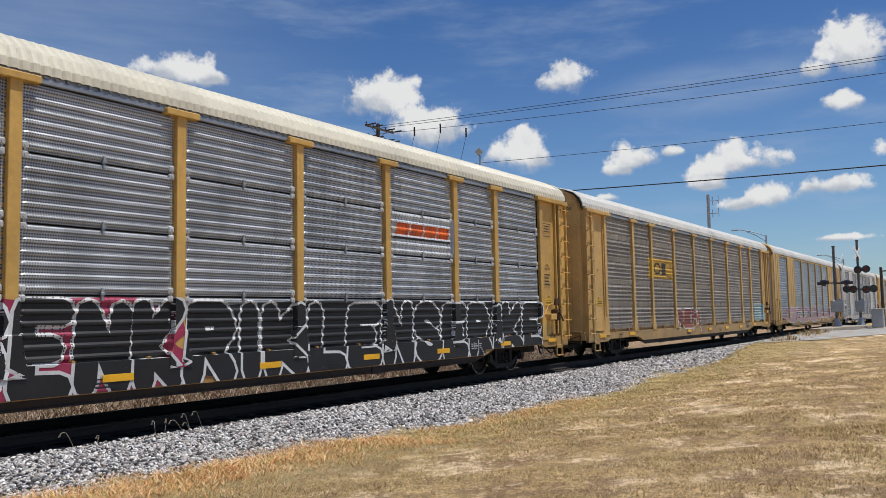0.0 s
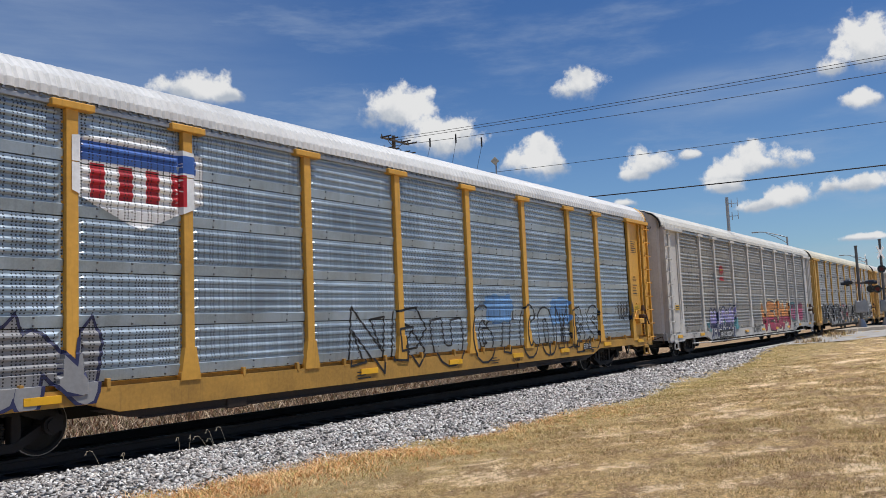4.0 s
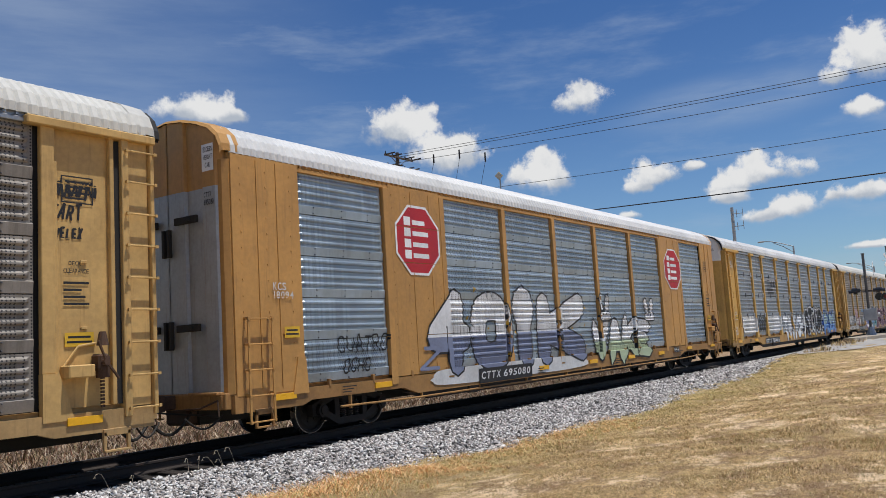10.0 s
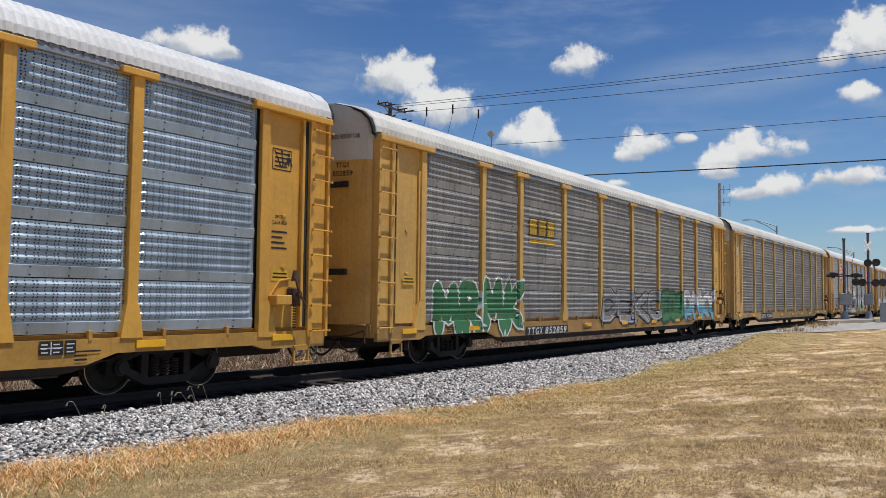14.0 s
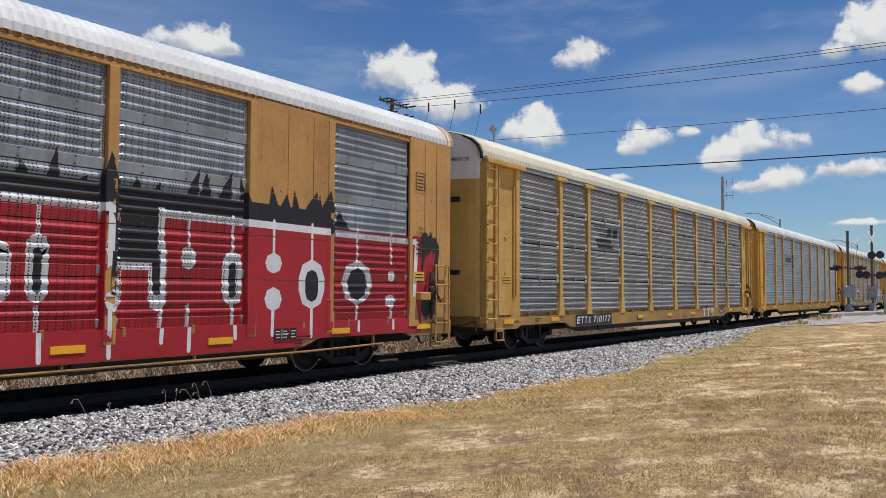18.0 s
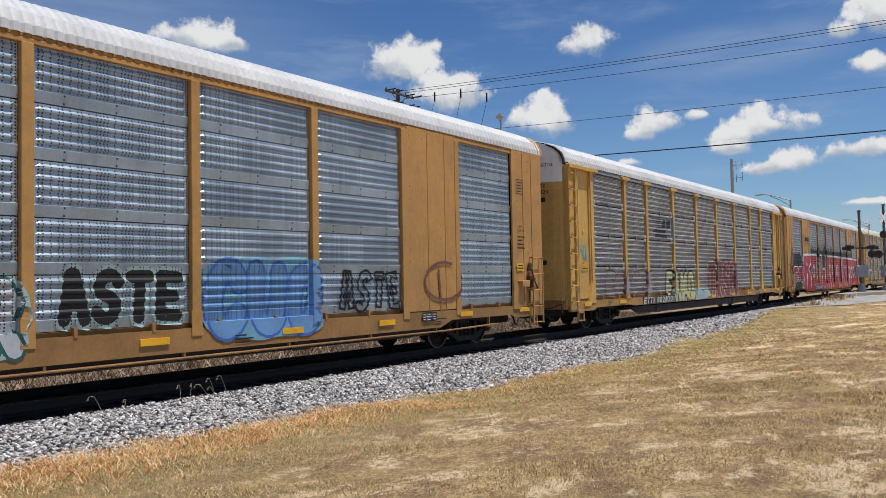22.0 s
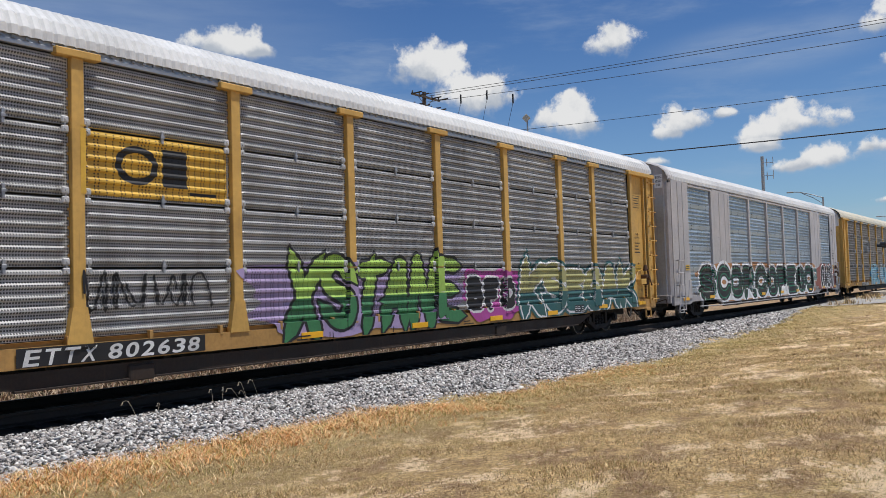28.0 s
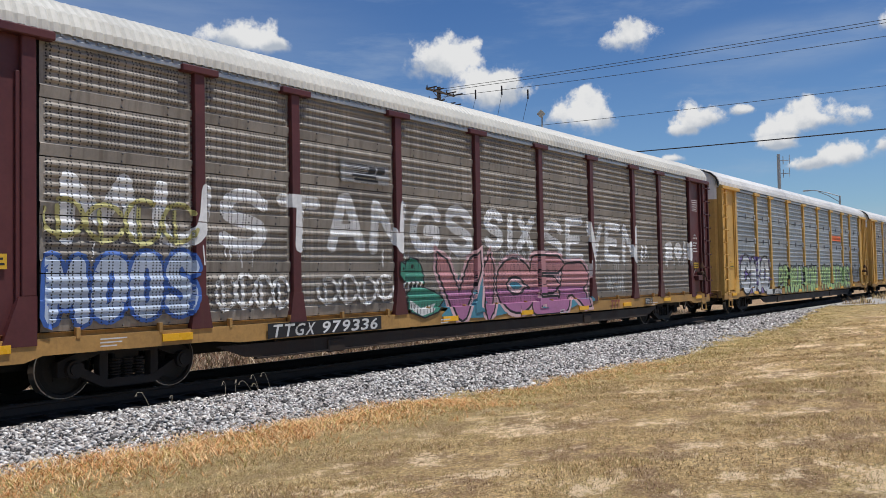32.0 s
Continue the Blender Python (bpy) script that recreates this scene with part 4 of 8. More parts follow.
def ground_material():
    m = bpy.data.materials.new("dry_mown_grass")
    m.use_nodes = True
    N = Nodes(m.node_tree)
    tc = N.n("TexCoord").outputs["Object"]
    big = N.noise(tc, 0.20, 5.0, 0.6)
    mid = N.noise(tc, 1.6, 6.0, 0.7)
    stretched = N.n("VectorMath", op="MULTIPLY", ins={0: tc, 1: (1.0, 1.3, 1.0)}).outputs[0]
    patch = N.noise(stretched, 0.85, 7.0, 0.72)
    thatch = N.noise(N.n("VectorMath", op="ADD", ins={0: tc, 1: (9.0, 4.0, 2.0)}).outputs[0], 1.1, 7.0, 0.72)
    fine_n = N.noise(tc, 30.0, 5.0, 0.85)
    coarse = N.noise(tc, 11.0, 5.0, 0.8)
    straw = N.noise(N.n("VectorMath", op="ADD", ins={0: tc, 1: (3.0, 8.0, 5.0)}).outputs[0], 38.0, 4.0, 0.8)
    col = N.mix(N.ramp(mid, 0.35, 0.66), (0.62, 0.415, 0.190, 1), (0.95, 0.68, 0.335, 1))
    # greener where the slope's run-off feeds the turf
    y = N.n("SeparateXYZ", ins={0: tc}).outputs[1]
    damp = N.math("MULTIPLY", N.ramp(y, -8.2, -5.0), N.ramp(thatch, 0.34, 0.54))
    green = N.math("MAXIMUM", N.math("MULTIPLY", N.ramp(big, 0.48, 0.64), 0.55), N.math("MULTIPLY", damp, 0.85))
    col = N.mix(green, col, (0.43, 0.355, 0.150, 1))
    beyond = N.math("MULTIPLY", N.ramp(y, 1.0, 2.5), N.ramp(y, 30.0, 12.0))
    col = N.mix(N.math("MULTIPLY", beyond, 0.85), col, (0.34, 0.235, 0.165, 1))
    # worn reddish soil, bare sandy spots
    worn = N.math("MULTIPLY", N.ramp(thatch, 0.47, 0.58), N.ramp(y, -4.6, -7.0, 0.15, 1.0))
    col = N.mix(N.math("MULTIPLY", worn, 0.85), col, (0.36, 0.225, 0.138, 1))
    bare = N.math("MULTIPLY", N.ramp(N.math("ADD", patch, N.math("MULTIPLY", N.math("SUBTRACT", coarse, 0.5), 0.42)), 0.535, 0.60), N.ramp(y, -4.4, -6.6))
    col = N.mix(N.math("MULTIPLY", bare, 0.9), col, (1.0, 0.78, 0.51, 1))
    cover = N.math("SUBTRACT", 1.0, N.math("MULTIPLY", bare, 0.8))
    col = N.mix(N.math("MULTIPLY", N.ramp(coarse, 0.48, 0.60, 0.0, 0.62), cover), col, (0.25, 0.155, 0.082, 1))
    col = N.mix(N.math("MULTIPLY", N.ramp(fine_n, 0.47, 0.58, 0.0, 0.74), cover), col, (0.18, 0.112, 0.06, 1))
    col = N.mix(N.math("MULTIPLY", N.ramp(straw, 0.56, 0.66), 0.6), col, (0.95, 0.76, 0.46, 1))
    b = N.n("BsdfPrincipled", ins={"Base Color": col, "Roughness": 0.95, "Specular IOR Level": 0.1})
    hgt = N.math("ADD", fine_n, N.math("MULTIPLY", mid, 1.5))
    bn = N.n("Bump", ins={"Strength": 0.9, "Distance": 0.06, "Height": hgt})
    N.link(bn.outputs[0], b.inputs["Normal"])
    N.link(b.outputs[0], N.n("OutputMaterial").inputs[0])
    return m


def blade_material(name, cols, rough=0.8):
    """Leaves or stones whose colour differs from piece to piece."""
    m = bpy.data.materials.new(name)
    m.use_nodes = True
    N = Nodes(m.node_tree)
    r = N.n("NewGeometry").outputs["Random Per Island"]
    cr = N.n("ValToRGB", ins={0: r})
    while len(cr.color_ramp.elements) < len(cols):
        cr.color_ramp.elements.new(0.5)
    cr.color_ramp.interpolation = "CONSTANT"
    for i, c in enumerate(cols):
        cr.color_ramp.elements[i].position = i / len(cols)
        cr.color_ramp.elements[i].color = (*c, 1.0)
    fine_n = N.noise(N.n("TexCoord").outputs["Object"], 30.0, 3.0, 0.6)
    col = N.mix(1.0, cr.outputs[0], N.mix(fine_n, (0.7, 0.7, 0.7, 1), (1.25, 1.25, 1.25, 1)), "MULTIPLY")
    b = N.n("BsdfPrincipled", ins={"Base Color": col, "Roughness": rough, "Specular IOR Level": 0.2})
    N.link(b.outputs[0], N.n("OutputMaterial").inputs[0])
    return m


GRASS = ground_material()
STONE = blade_material("grey_ballast_stone", [(0.08, 0.076, 0.073), (0.40, 0.385, 0.37), (0.56, 0.54, 0.52), (0.22, 0.205, 0.195), (0.47, 0.42, 0.385), (0.76, 0.735, 0.70), (0.33, 0.30, 0.28)], 0.85)
# bed colour is near-black, painting the shade in the gaps between stones
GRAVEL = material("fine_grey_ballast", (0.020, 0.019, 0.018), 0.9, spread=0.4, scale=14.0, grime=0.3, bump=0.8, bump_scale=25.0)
# the two darkest browns stand for shadows between the blades
STRAW = blade_material("dry_lawn_grass", [(0.50, 0.32, 0.145), (0.72, 0.49, 0.24), (0.33, 0.255, 0.085), (0.90, 0.68, 0.38), (0.15, 0.09, 0.045), (0.98, 0.78, 0.48), (0.22, 0.13, 0.06)])
TURF = blade_material("tufted_dry_turf", [(0.44, 0.285, 0.135), (0.74, 0.53, 0.26), (0.36, 0.315, 0.125), (0.58, 0.40, 0.195), (0.96, 0.74, 0.42), (0.32, 0.20, 0.105), (0.48, 0.40, 0.165)])
ORANGE = blade_material("tall_dry_orange_grass", [(0.80, 0.41, 0.17), (0.84, 0.57, 0.28), (0.66, 0.30, 0.12), (0.88, 0.68, 0.40), (0.42, 0.36, 0.11)])
VERGE = blade_material("low_verge_grass", [(0.62, 0.45, 0.19), (0.42, 0.35, 0.12), (0.78, 0.58, 0.28), (0.33, 0.31, 0.10), (0.55, 0.43, 0.17), (0.85, 0.66, 0.36)])
BRUSH = blade_material("brown_dead_brush", [(0.19, 0.13, 0.09), (0.34, 0.26, 0.19), (0.20, 0.10, 0.065), (0.50, 0.41, 0.31), (0.10, 0.075, 0.055), (0.17, 0.15, 0.08), (0.27, 0.19, 0.145)])
ASPHALT = material("pale_worn_road", (0.36, 0.34, 0.31), 0.9, spread=0.15, scale=1.0, grime=0.25, bump=0.2)
CONCRETE = material("stained_concrete", (0.34, 0.29, 0.23), 0.9, spread=0.15, scale=1.0, grime=0.35, bump=0.2)
RAIL_STEEL = material("rusty_rail_steel", (0.035, 0.026, 0.022), 0.7, 0.2, spread=0.2, grime=0.2)
TIMBER = material("dark_creosoted_timber", (0.024, 0.019, 0.016), 0.85, spread=0.3, scale=3.0, grime=0.3, bump=0.3)
POLE_WOOD = material("weathered_pole_wood", (0.085, 0.068, 0.055), 0.85, spread=0.2, scale=2.0, grime=0.2, bump=0.2)
CABLE = material("black_cable", (0.02, 0.02, 0.022), 0.6, spread=0.1, grime=0.0)
MAST_GREY = material("grey_galvanised_mast", (0.36, 0.37, 0.38), 0.45, 0.5, spread=0.1, grime=0.15)
PORCELAIN = material("brown_porcelain", (0.025, 0.02, 0.018), 0.25, spread=0.1, grime=0.0)
LENS = material("dark_red_lens", (0.12, 0.01, 0.01), 0.15, spread=0.05, grime=0.0)

xs = np.concatenate([[-4000, -1500, -500, -200, -90, -45], np.arange(-25, 70, 0.5), [75, 85, 100, 140, 220, 500, 1500, 4000]])
ys = np.concatenate([[-4000, -1500, -500, -200, -90, -45], np.arange(-26, 14, 0.5), [16, 20, 28, 45, 90, 200, 500, 1500, 4000]])
tagged(new("ground", grid_mesh("ground", xs, ys, ground_z, GRASS)), "dry mown grass, tan with bare and green patches", "ground", kind="structure")


def ballast_z(x, y):
    """Top of the ballast bed."""
    x, y = np.asarray(x, float), np.asarray(y, float)
    t = toe_y(x)
    low = ground_z(x, t - 0.15) - 0.05
    near = np.where(y > -1.75, -0.235, -0.235 + (low + 0.235) * np.clip((-1.75 - y) / (-1.75 - t), 0, 1))
    far = np.where(y < 1.75, -0.235, -0.235 - 0.335 * np.clip((y - 1.75) / 1.4, 0, 1))
    return np.where(y < 0, near, far)


bx = np.concatenate([np.arange(-60, 60, 0.6), np.arange(60, 400, 20)])
rows = np.linspace(0, 1, 15)
co, k = [], len(rows)
for x in bx:
    t = float(toe_y(x)) - 0.25
    for r in rows:
        y = t + (3.3 - t) * r
        co.append((x, y, float(ballast_z(x, y))))
quads = [(i * k + j, (i + 1) * k + j, (i + 1) * k + j + 1, i * k + j + 1) for i in range(len(bx) - 1) for j in range(k - 1)]
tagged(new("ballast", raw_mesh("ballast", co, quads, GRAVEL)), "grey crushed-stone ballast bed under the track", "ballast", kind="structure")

# loose stones over the ballast
ICO = bmesh.new()
bmesh.ops.create_icosphere(ICO, subdivisions=1, radius=1.0)
ICO_V = np.array([v.co[:] for v in ICO.verts])
ICO_F = np.array([[v.index for v in f.verts] for f in ICO.faces])
ICO.free()


def scatter_stones(n, x0, x1, size):
    x = x0 + (x1 - x0) * rng.random(n)
    t = toe_y(x) - 0.1 + 0.30 * np.sin(x * 2.3) * np.sin(x * 0.9 + 1)
    y = t + (-1.27 - t) * (np.arange(n) * 0.6180339 % 1.0)
    z = ballast_z(x, y)
    s = size * (0.55 + 0.9 * rng.random(n))
    V = ICO_V[None] * (1 + 0.28 * rng.standard_normal((n, len(ICO_V), 1)))
    V = V * (s[:, None, None] * (np.array([0.75, 0.75, 0.45]) + np.array([0.8, 0.5, 0.5]) * rng.random((n, 1, 3))))
    a = rng.random(n) * 6.283
    c, sn = np.cos(a)[:, None], np.sin(a)[:, None]
    tilt = 0.5 * rng.standard_normal((n, 2))
    X, Y, Zz = V[..., 0].copy(), V[..., 1].copy(), V[..., 2].copy()
    X, Y = X * c - Y * sn, X * sn + Y * c
    Zz = Zz + X * tilt[:, :1] * 0.6 + Y * tilt[:, 1:] * 0.6
    co = np.stack([X + x[:, None], Y + y[:, None], Zz + (z + s * 1.1 * rng.random(n) ** 2 + 0.004)[:, None]], -1).reshape(-1, 3)
    F = (ICO_F[None] + (np.arange(n) * len(ICO_V))[:, None, None]).reshape(-1, 3)
    return co, F


for cnt, x0, x1, size in ((25000, 2.5, 12.0, 0.0215), (33000, 12.0, 28.0, 0.024), (13000, 28.0, 48.0, 0.036)):
    co, F = scatter_stones(cnt, x0, x1, size)
    tagged(new("ballast_stones", raw_mesh("ballast_stones", co, F, STONE)), "loose sharp-edged pale and dark grey stones", "stones", kind="stuff")

RAIL = [(-0.07, -0.18), (0.07, -0.18), (0.07, -0.165), (0.012, -0.14), (0.012, -0.05), (0.036, -0.035), (0.036, -0.004), (0.028, 0.0), (-0.028, 0.0), (-0.036, -0.004), (-0.036, -0.035), (-0.012, -0.05), (-0.012, -0.14), (-0.07, -0.165)]
for s in (-1, 1):
    bm = bmesh.new()
    prism(bm, [(s * 0.7535 + a, b) for a, b in RAIL], 0, -80, 420)
    rail = tagged(new("rail", done(bm, "rail", RAIL_STEEL)), "rust-brown steel rail with a worn top", "rail", "rails of the track", kind="structure")
bm = bmesh.new()
box(bm, -0.115, 0.115, -1.30, 1.30, -0.34, -0.185, 0.012)
tie_me = done(bm, "sleeper", TIMBER)
bm = bmesh.new()
for s in (-1, 1):
    box(bm, -0.09, 0.09, s * 0.7535 - 0.17, s * 0.7535 + 0.17, -0.187, -0.172, 0.003)
chair_me = done(bm, "tie_plate", RAIL_STEEL)
track = tagged(new("track_bed"), "dark timber sleepers half sunk in ballast", "sleepers", kind="structure")
for i in range(130):
    x = -12 + i * 0.52
    tie = attach("sleeper", tie_me, track, Matrix.Translation((x, 0.03 * math.sin(i * 7.1), 0)))
    attach("tie_plate", chair_me, tie)


def blades(n, place, height, width, mat, name, label, lean=0.5, cat="grass"):
    """Tufts of narrow bent leaves, two triangles and a tip each."""
    x, y, h = place(n, height)
    z = ground_z(x, y)
    a = rng.random(n) * 6.283
    dx, dy = np.cos(a), np.sin(a)
    w = width * (0.6 + 0.8 * rng.random(n))
    l = lean * h * (0.3 + rng.random(n))
    b = rng.random(n) * 6.283
    lx, ly = np.cos(b) * l, np.sin(b) * l
    P = np.zeros((n, 5, 3))
    P[:, 0] = np.stack([x - dx * w, y - dy * w, z - 0.01], -1)
    P[:, 1] = np.stack([x + dx * w, y + dy * w, z - 0.01], -1)
    P[:, 2] = np.stack([x + dx * w * 0.7 + lx * 0.35, y + dy * w * 0.7 + ly * 0.35, z + h * 0.6], -1)
    P[:, 3] = np.stack([x - dx * w * 0.7 + lx * 0.35, y - dy * w * 0.7 + ly * 0.35, z + h * 0.6], -1)
    P[:, 4] = np.stack([x + lx, y + ly, z + h], -1)
    F = np.array([[0, 1, 2], [0, 2, 3], [3, 2, 4]])
    F = (F[None] + (np.arange(n) * 5)[:, None, None]).reshape(-1, 3)
    return tagged(new(name, raw_mesh(name, P.reshape(-1, 3), F, mat)), label, cat, kind="stuff")


def lawn_place(x0, x1):
    def f(n, height):
        x = x0 + (x1 - x0) * rng.random(n * 2) ** 1.25
        t = toe_y(x) - 0.2
        y = t + (-13.5 - t) * rng.random(n * 2)
        keep = np.sin(x * 1.3 + 2 * np.sin(y * 0.8 + x * 0.31)) + np.sin(y * 1.7 + 1.6 * np.sin(x * 0.77)) + 1.3 * rng.standard_normal(n * 2) > -0.3
        x, y = x[keep][:n], y[keep][:n]
        x, y = np.resize(x, n), np.resize(y, n)
        return x, y, height * (0.5 + rng.random(n))
    return f


def edge_place(x0, x1, band):
    def f(n, height):
        m = n // 9
        cx = x0 + (x1 - x0) * rng.random(m)
        cy = toe_y(cx) + 0.12 - band * (rng.standard_normal(m) * 0.40 + 0.45 * rng.exponential(1.0, m)) + 0.26 * np.sin(cx * 2.3) * np.sin(cx * 0.9 + 1)
        x = np.repeat(cx, 9) + 0.05 * rng.standard_normal(m * 9)
        y = np.repeat(cy, 9) + 0.05 * rng.standard_normal(m * 9)
        h = np.repeat(height * (0.35 + 0.9 * rng.random(m)), 9) * (0.5 + 0.6 * rng.random(m * 9))
        x, y, h = np.resize(x, n), np.resize(y, n), np.resize(h, n)
        return x, y, h
    return f


def brush_place(x0, x1, y0, y1):
    def f(n, height):
        m = n // 14
        cx, cy = x0 + (x1 - x0) * rng.random(m), y0 + (y1 - y0) * rng.random(m)
        x = np.repeat(cx, 14) + 0.13 * rng.standard_normal(m * 14)
        y = np.repeat(cy, 14) + 0.13 * rng.standard_normal(m * 14)
        h = np.repeat(height * (0.3 + rng.random(m)), 14) * (0.4 + 0.7 * rng.random(m * 14))
        return np.resize(x, n), np.resize(y, n), np.resize(h, n)
    return f


def tuft_place(x0, x1, y0, y1, each, spread):
    """Little clumps that gather in drifts and leave worn spots open."""
    def f(n, height):
        m = n // each
        cx, cy = x0 + (x1 - x0) * rng.random(m * 4) ** 1.3, y0 + (y1 - y0) * rng.random(m * 4)
        drift = np.sin(cx * 1.9 + 2.1 * np.sin(cy * 1.1)) + np.sin(cy * 2.6 + 1.7 * np.sin(cx * 1.3 + 0.6)) + 0.7 * np.sin(cx * 5.3 + cy * 4.1) + 0.8 * rng.standard_normal(m * 4)
        ok = (drift > 0.0) & (cy < toe_y(cx) - 0.1)
        cx, cy = np.resize(cx[ok], m), np.resize(cy[ok], m)
        x = np.repeat(cx, each) + spread * rng.standard_normal(m * each)
        y = np.repeat(cy, each) + spread * rng.standard_normal(m * each)
        h = np.repeat(height * (0.4 + 0.9 * rng.random(m)), each) * (0.5 + 0.7 * rng.random(m * each))
        return np.resize(x, n), np.resize(y, n), np.resize(h, n)
    return f


blades(170000, lawn_place(3.0, 22.0), 0.016, 0.0028, STRAW, "lawn_grass", "short dry straw-coloured lawn grass", 2.6)
blades(90000, tuft_place(3.0, 15.0, -12.5, -3.6, 14, 0.035), 0.034, 0.0022, TURF, "lawn_tuft", "brown and straw tufts of the dry lawn", 1.3)
blades(40000, tuft_place(12.0, 34.0, -12.5, -3.6, 12, 0.05), 0.045, 0.005, TURF, "lawn_tuft", "brown and straw tufts of the dry lawn", 1.3)
blades(16000, lawn_place(18.0, 48.0), 0.04, 0.007, STRAW, "lawn_grass", "short dry straw-coloured lawn grass", 2.2)
blades(24000, edge_place(2.5, 11.5, 0.75), 0.095, 0.0045, ORANGE, "verge_grass", "taller orange-tan dry grass along the ballast", 2.0)
blades(22000, edge_place(10.0, 26.0, 1.1), 0.050, 0.0045, VERGE, "verge_grass", "low green-tan grass along the ballast", 2.0)
blades(9000, edge_place(10.5, 19.0, 0.7), 0.065, 0.0045, ORANGE, "verge_grass", "sparse orange-tan dry grass along the ballast", 2.0)
blades(9000, edge_place(24.0, 44.0, 1.0), 0.06, 0.007, VERGE, "verge_grass", "low green-tan grass along the ballast", 1.8)
blades(60000, brush_place(2, 45, 2.4, 8.0), 0.22, 0.013, BRUSH, "dry_brush", "dead brown brush beyond the track", 1.1, "brush")
blades(700, brush_place(44, 56, -4.6, -3.4), 0.28, 0.014, STRAW, "roadside_weeds", "tall straw weeds beside the crossing", 0.5, "weeds")

# a few dry stems by the rail
DRY_STEM = material("pale_dry_stem", (0.50, 0.42, 0.30), 0.8, spread=0.15, grime=0.1)
for sx, sy, ht, lean, hook in ((7.45, -1.42, 0.30, -0.16, 0.10), (7.75, -1.46, 0.20, 0.05, 0.05), (8.85, -1.40, 0.29, -0.03, 0.05), (8.98, -1.44, 0.30, 0.05, 0.03), (9.42, -1.40, 0.26, -0.20, 0.11),
                               (9.50, -1.46, 0.20, -0.10, 0.07), (9.56, -1.40, 0.34, -0.14, 0.06), (9.78, -1.44, 0.36, -0.15, 0.09)):
    bm = bmesh.new()
    z0 = -0.26
    pts = [(sx, sy, z0), (sx + lean * 0.55, sy, z0 + ht * 0.6), (sx + lean * 0.95, sy, z0 + ht * 0.95), (sx + lean - hook * 0.35, sy, z0 + ht),
           (sx + lean - hook * 0.8, sy - 0.005, z0 + ht * 0.99), (sx + lean - hook, sy - 0.01, z0 + ht * 0.90)]
    tube(bm, pts, 0.0035, 5)
    for k in range(4):
        rod(bm, pts[-1], Vector(pts[-1]) + Vector((0.014 * k - 0.02, 0.01, -0.03)), 0.007, 5, 0.001)
    tagged(new("weed", done(bm, "weed", DRY_STEM)), "single dry drooping weed stem in the ballast", "weed", "weeds beside the rail")

# ---- road and crossing ----


def strip(name, left, right, mat, label, lift=0.02, n=40):
    """Surface between two plan lines, laid on the ground."""
    def at(line, t):
        d = np.concatenate([[0], np.cumsum([math.dist(a, b) for a, b in zip(line, line[1:])])])
        return np.interp(t * d[-1], d, [p[0] for p in line]), np.interp(t * d[-1], d, [p[1] for p in line])
    co, m = [], 9
    for i in range(n):
        a, b = at(left, i / (n - 1)), at(right, i / (n - 1))
        for j in range(m):
            x, y = a[0] + (b[0] - a[0]) * j / (m - 1), a[1] + (b[1] - a[1]) * j / (m - 1)
            z = max(float(ground_z(x, y)), -0.12 if y > -2.6 else -9)
            co.append((x, y, z + lift))
    quads = [(i * m + j, (i + 1) * m + j, (i + 1) * m + j + 1, i * m + j + 1) for i in range(n - 1) for j in range(m - 1)]
    return tagged(new(name, raw_mesh(name, co, quads, mat)), label, "road", kind="structure")


strip("road", [(42.0, -1.7), (43.5, -4.4), (49.0, -7.0), (62.0, -12.0), (110, -30)], [(52.0, -1.7), (54.0, -3.9), (62.5, -5.4), (80, -10.5), (125, -24)], ASPHALT, "pale worn asphalt road at a level crossing", 0.03)
bm = bmesh.new()
prism(bm, [(54.5, -4.0), (63.0, -5.5), (66.0, -5.9), (66.0, -3.4), (55.0, -3.3)], 2, -0.1, 0.42)
tagged(new("kerb_island", done(bm, "kerb_island", CONCRETE)), "low stained concrete island under the crossing signals", "kerb", kind="structure")

# ---- crossing signals ----


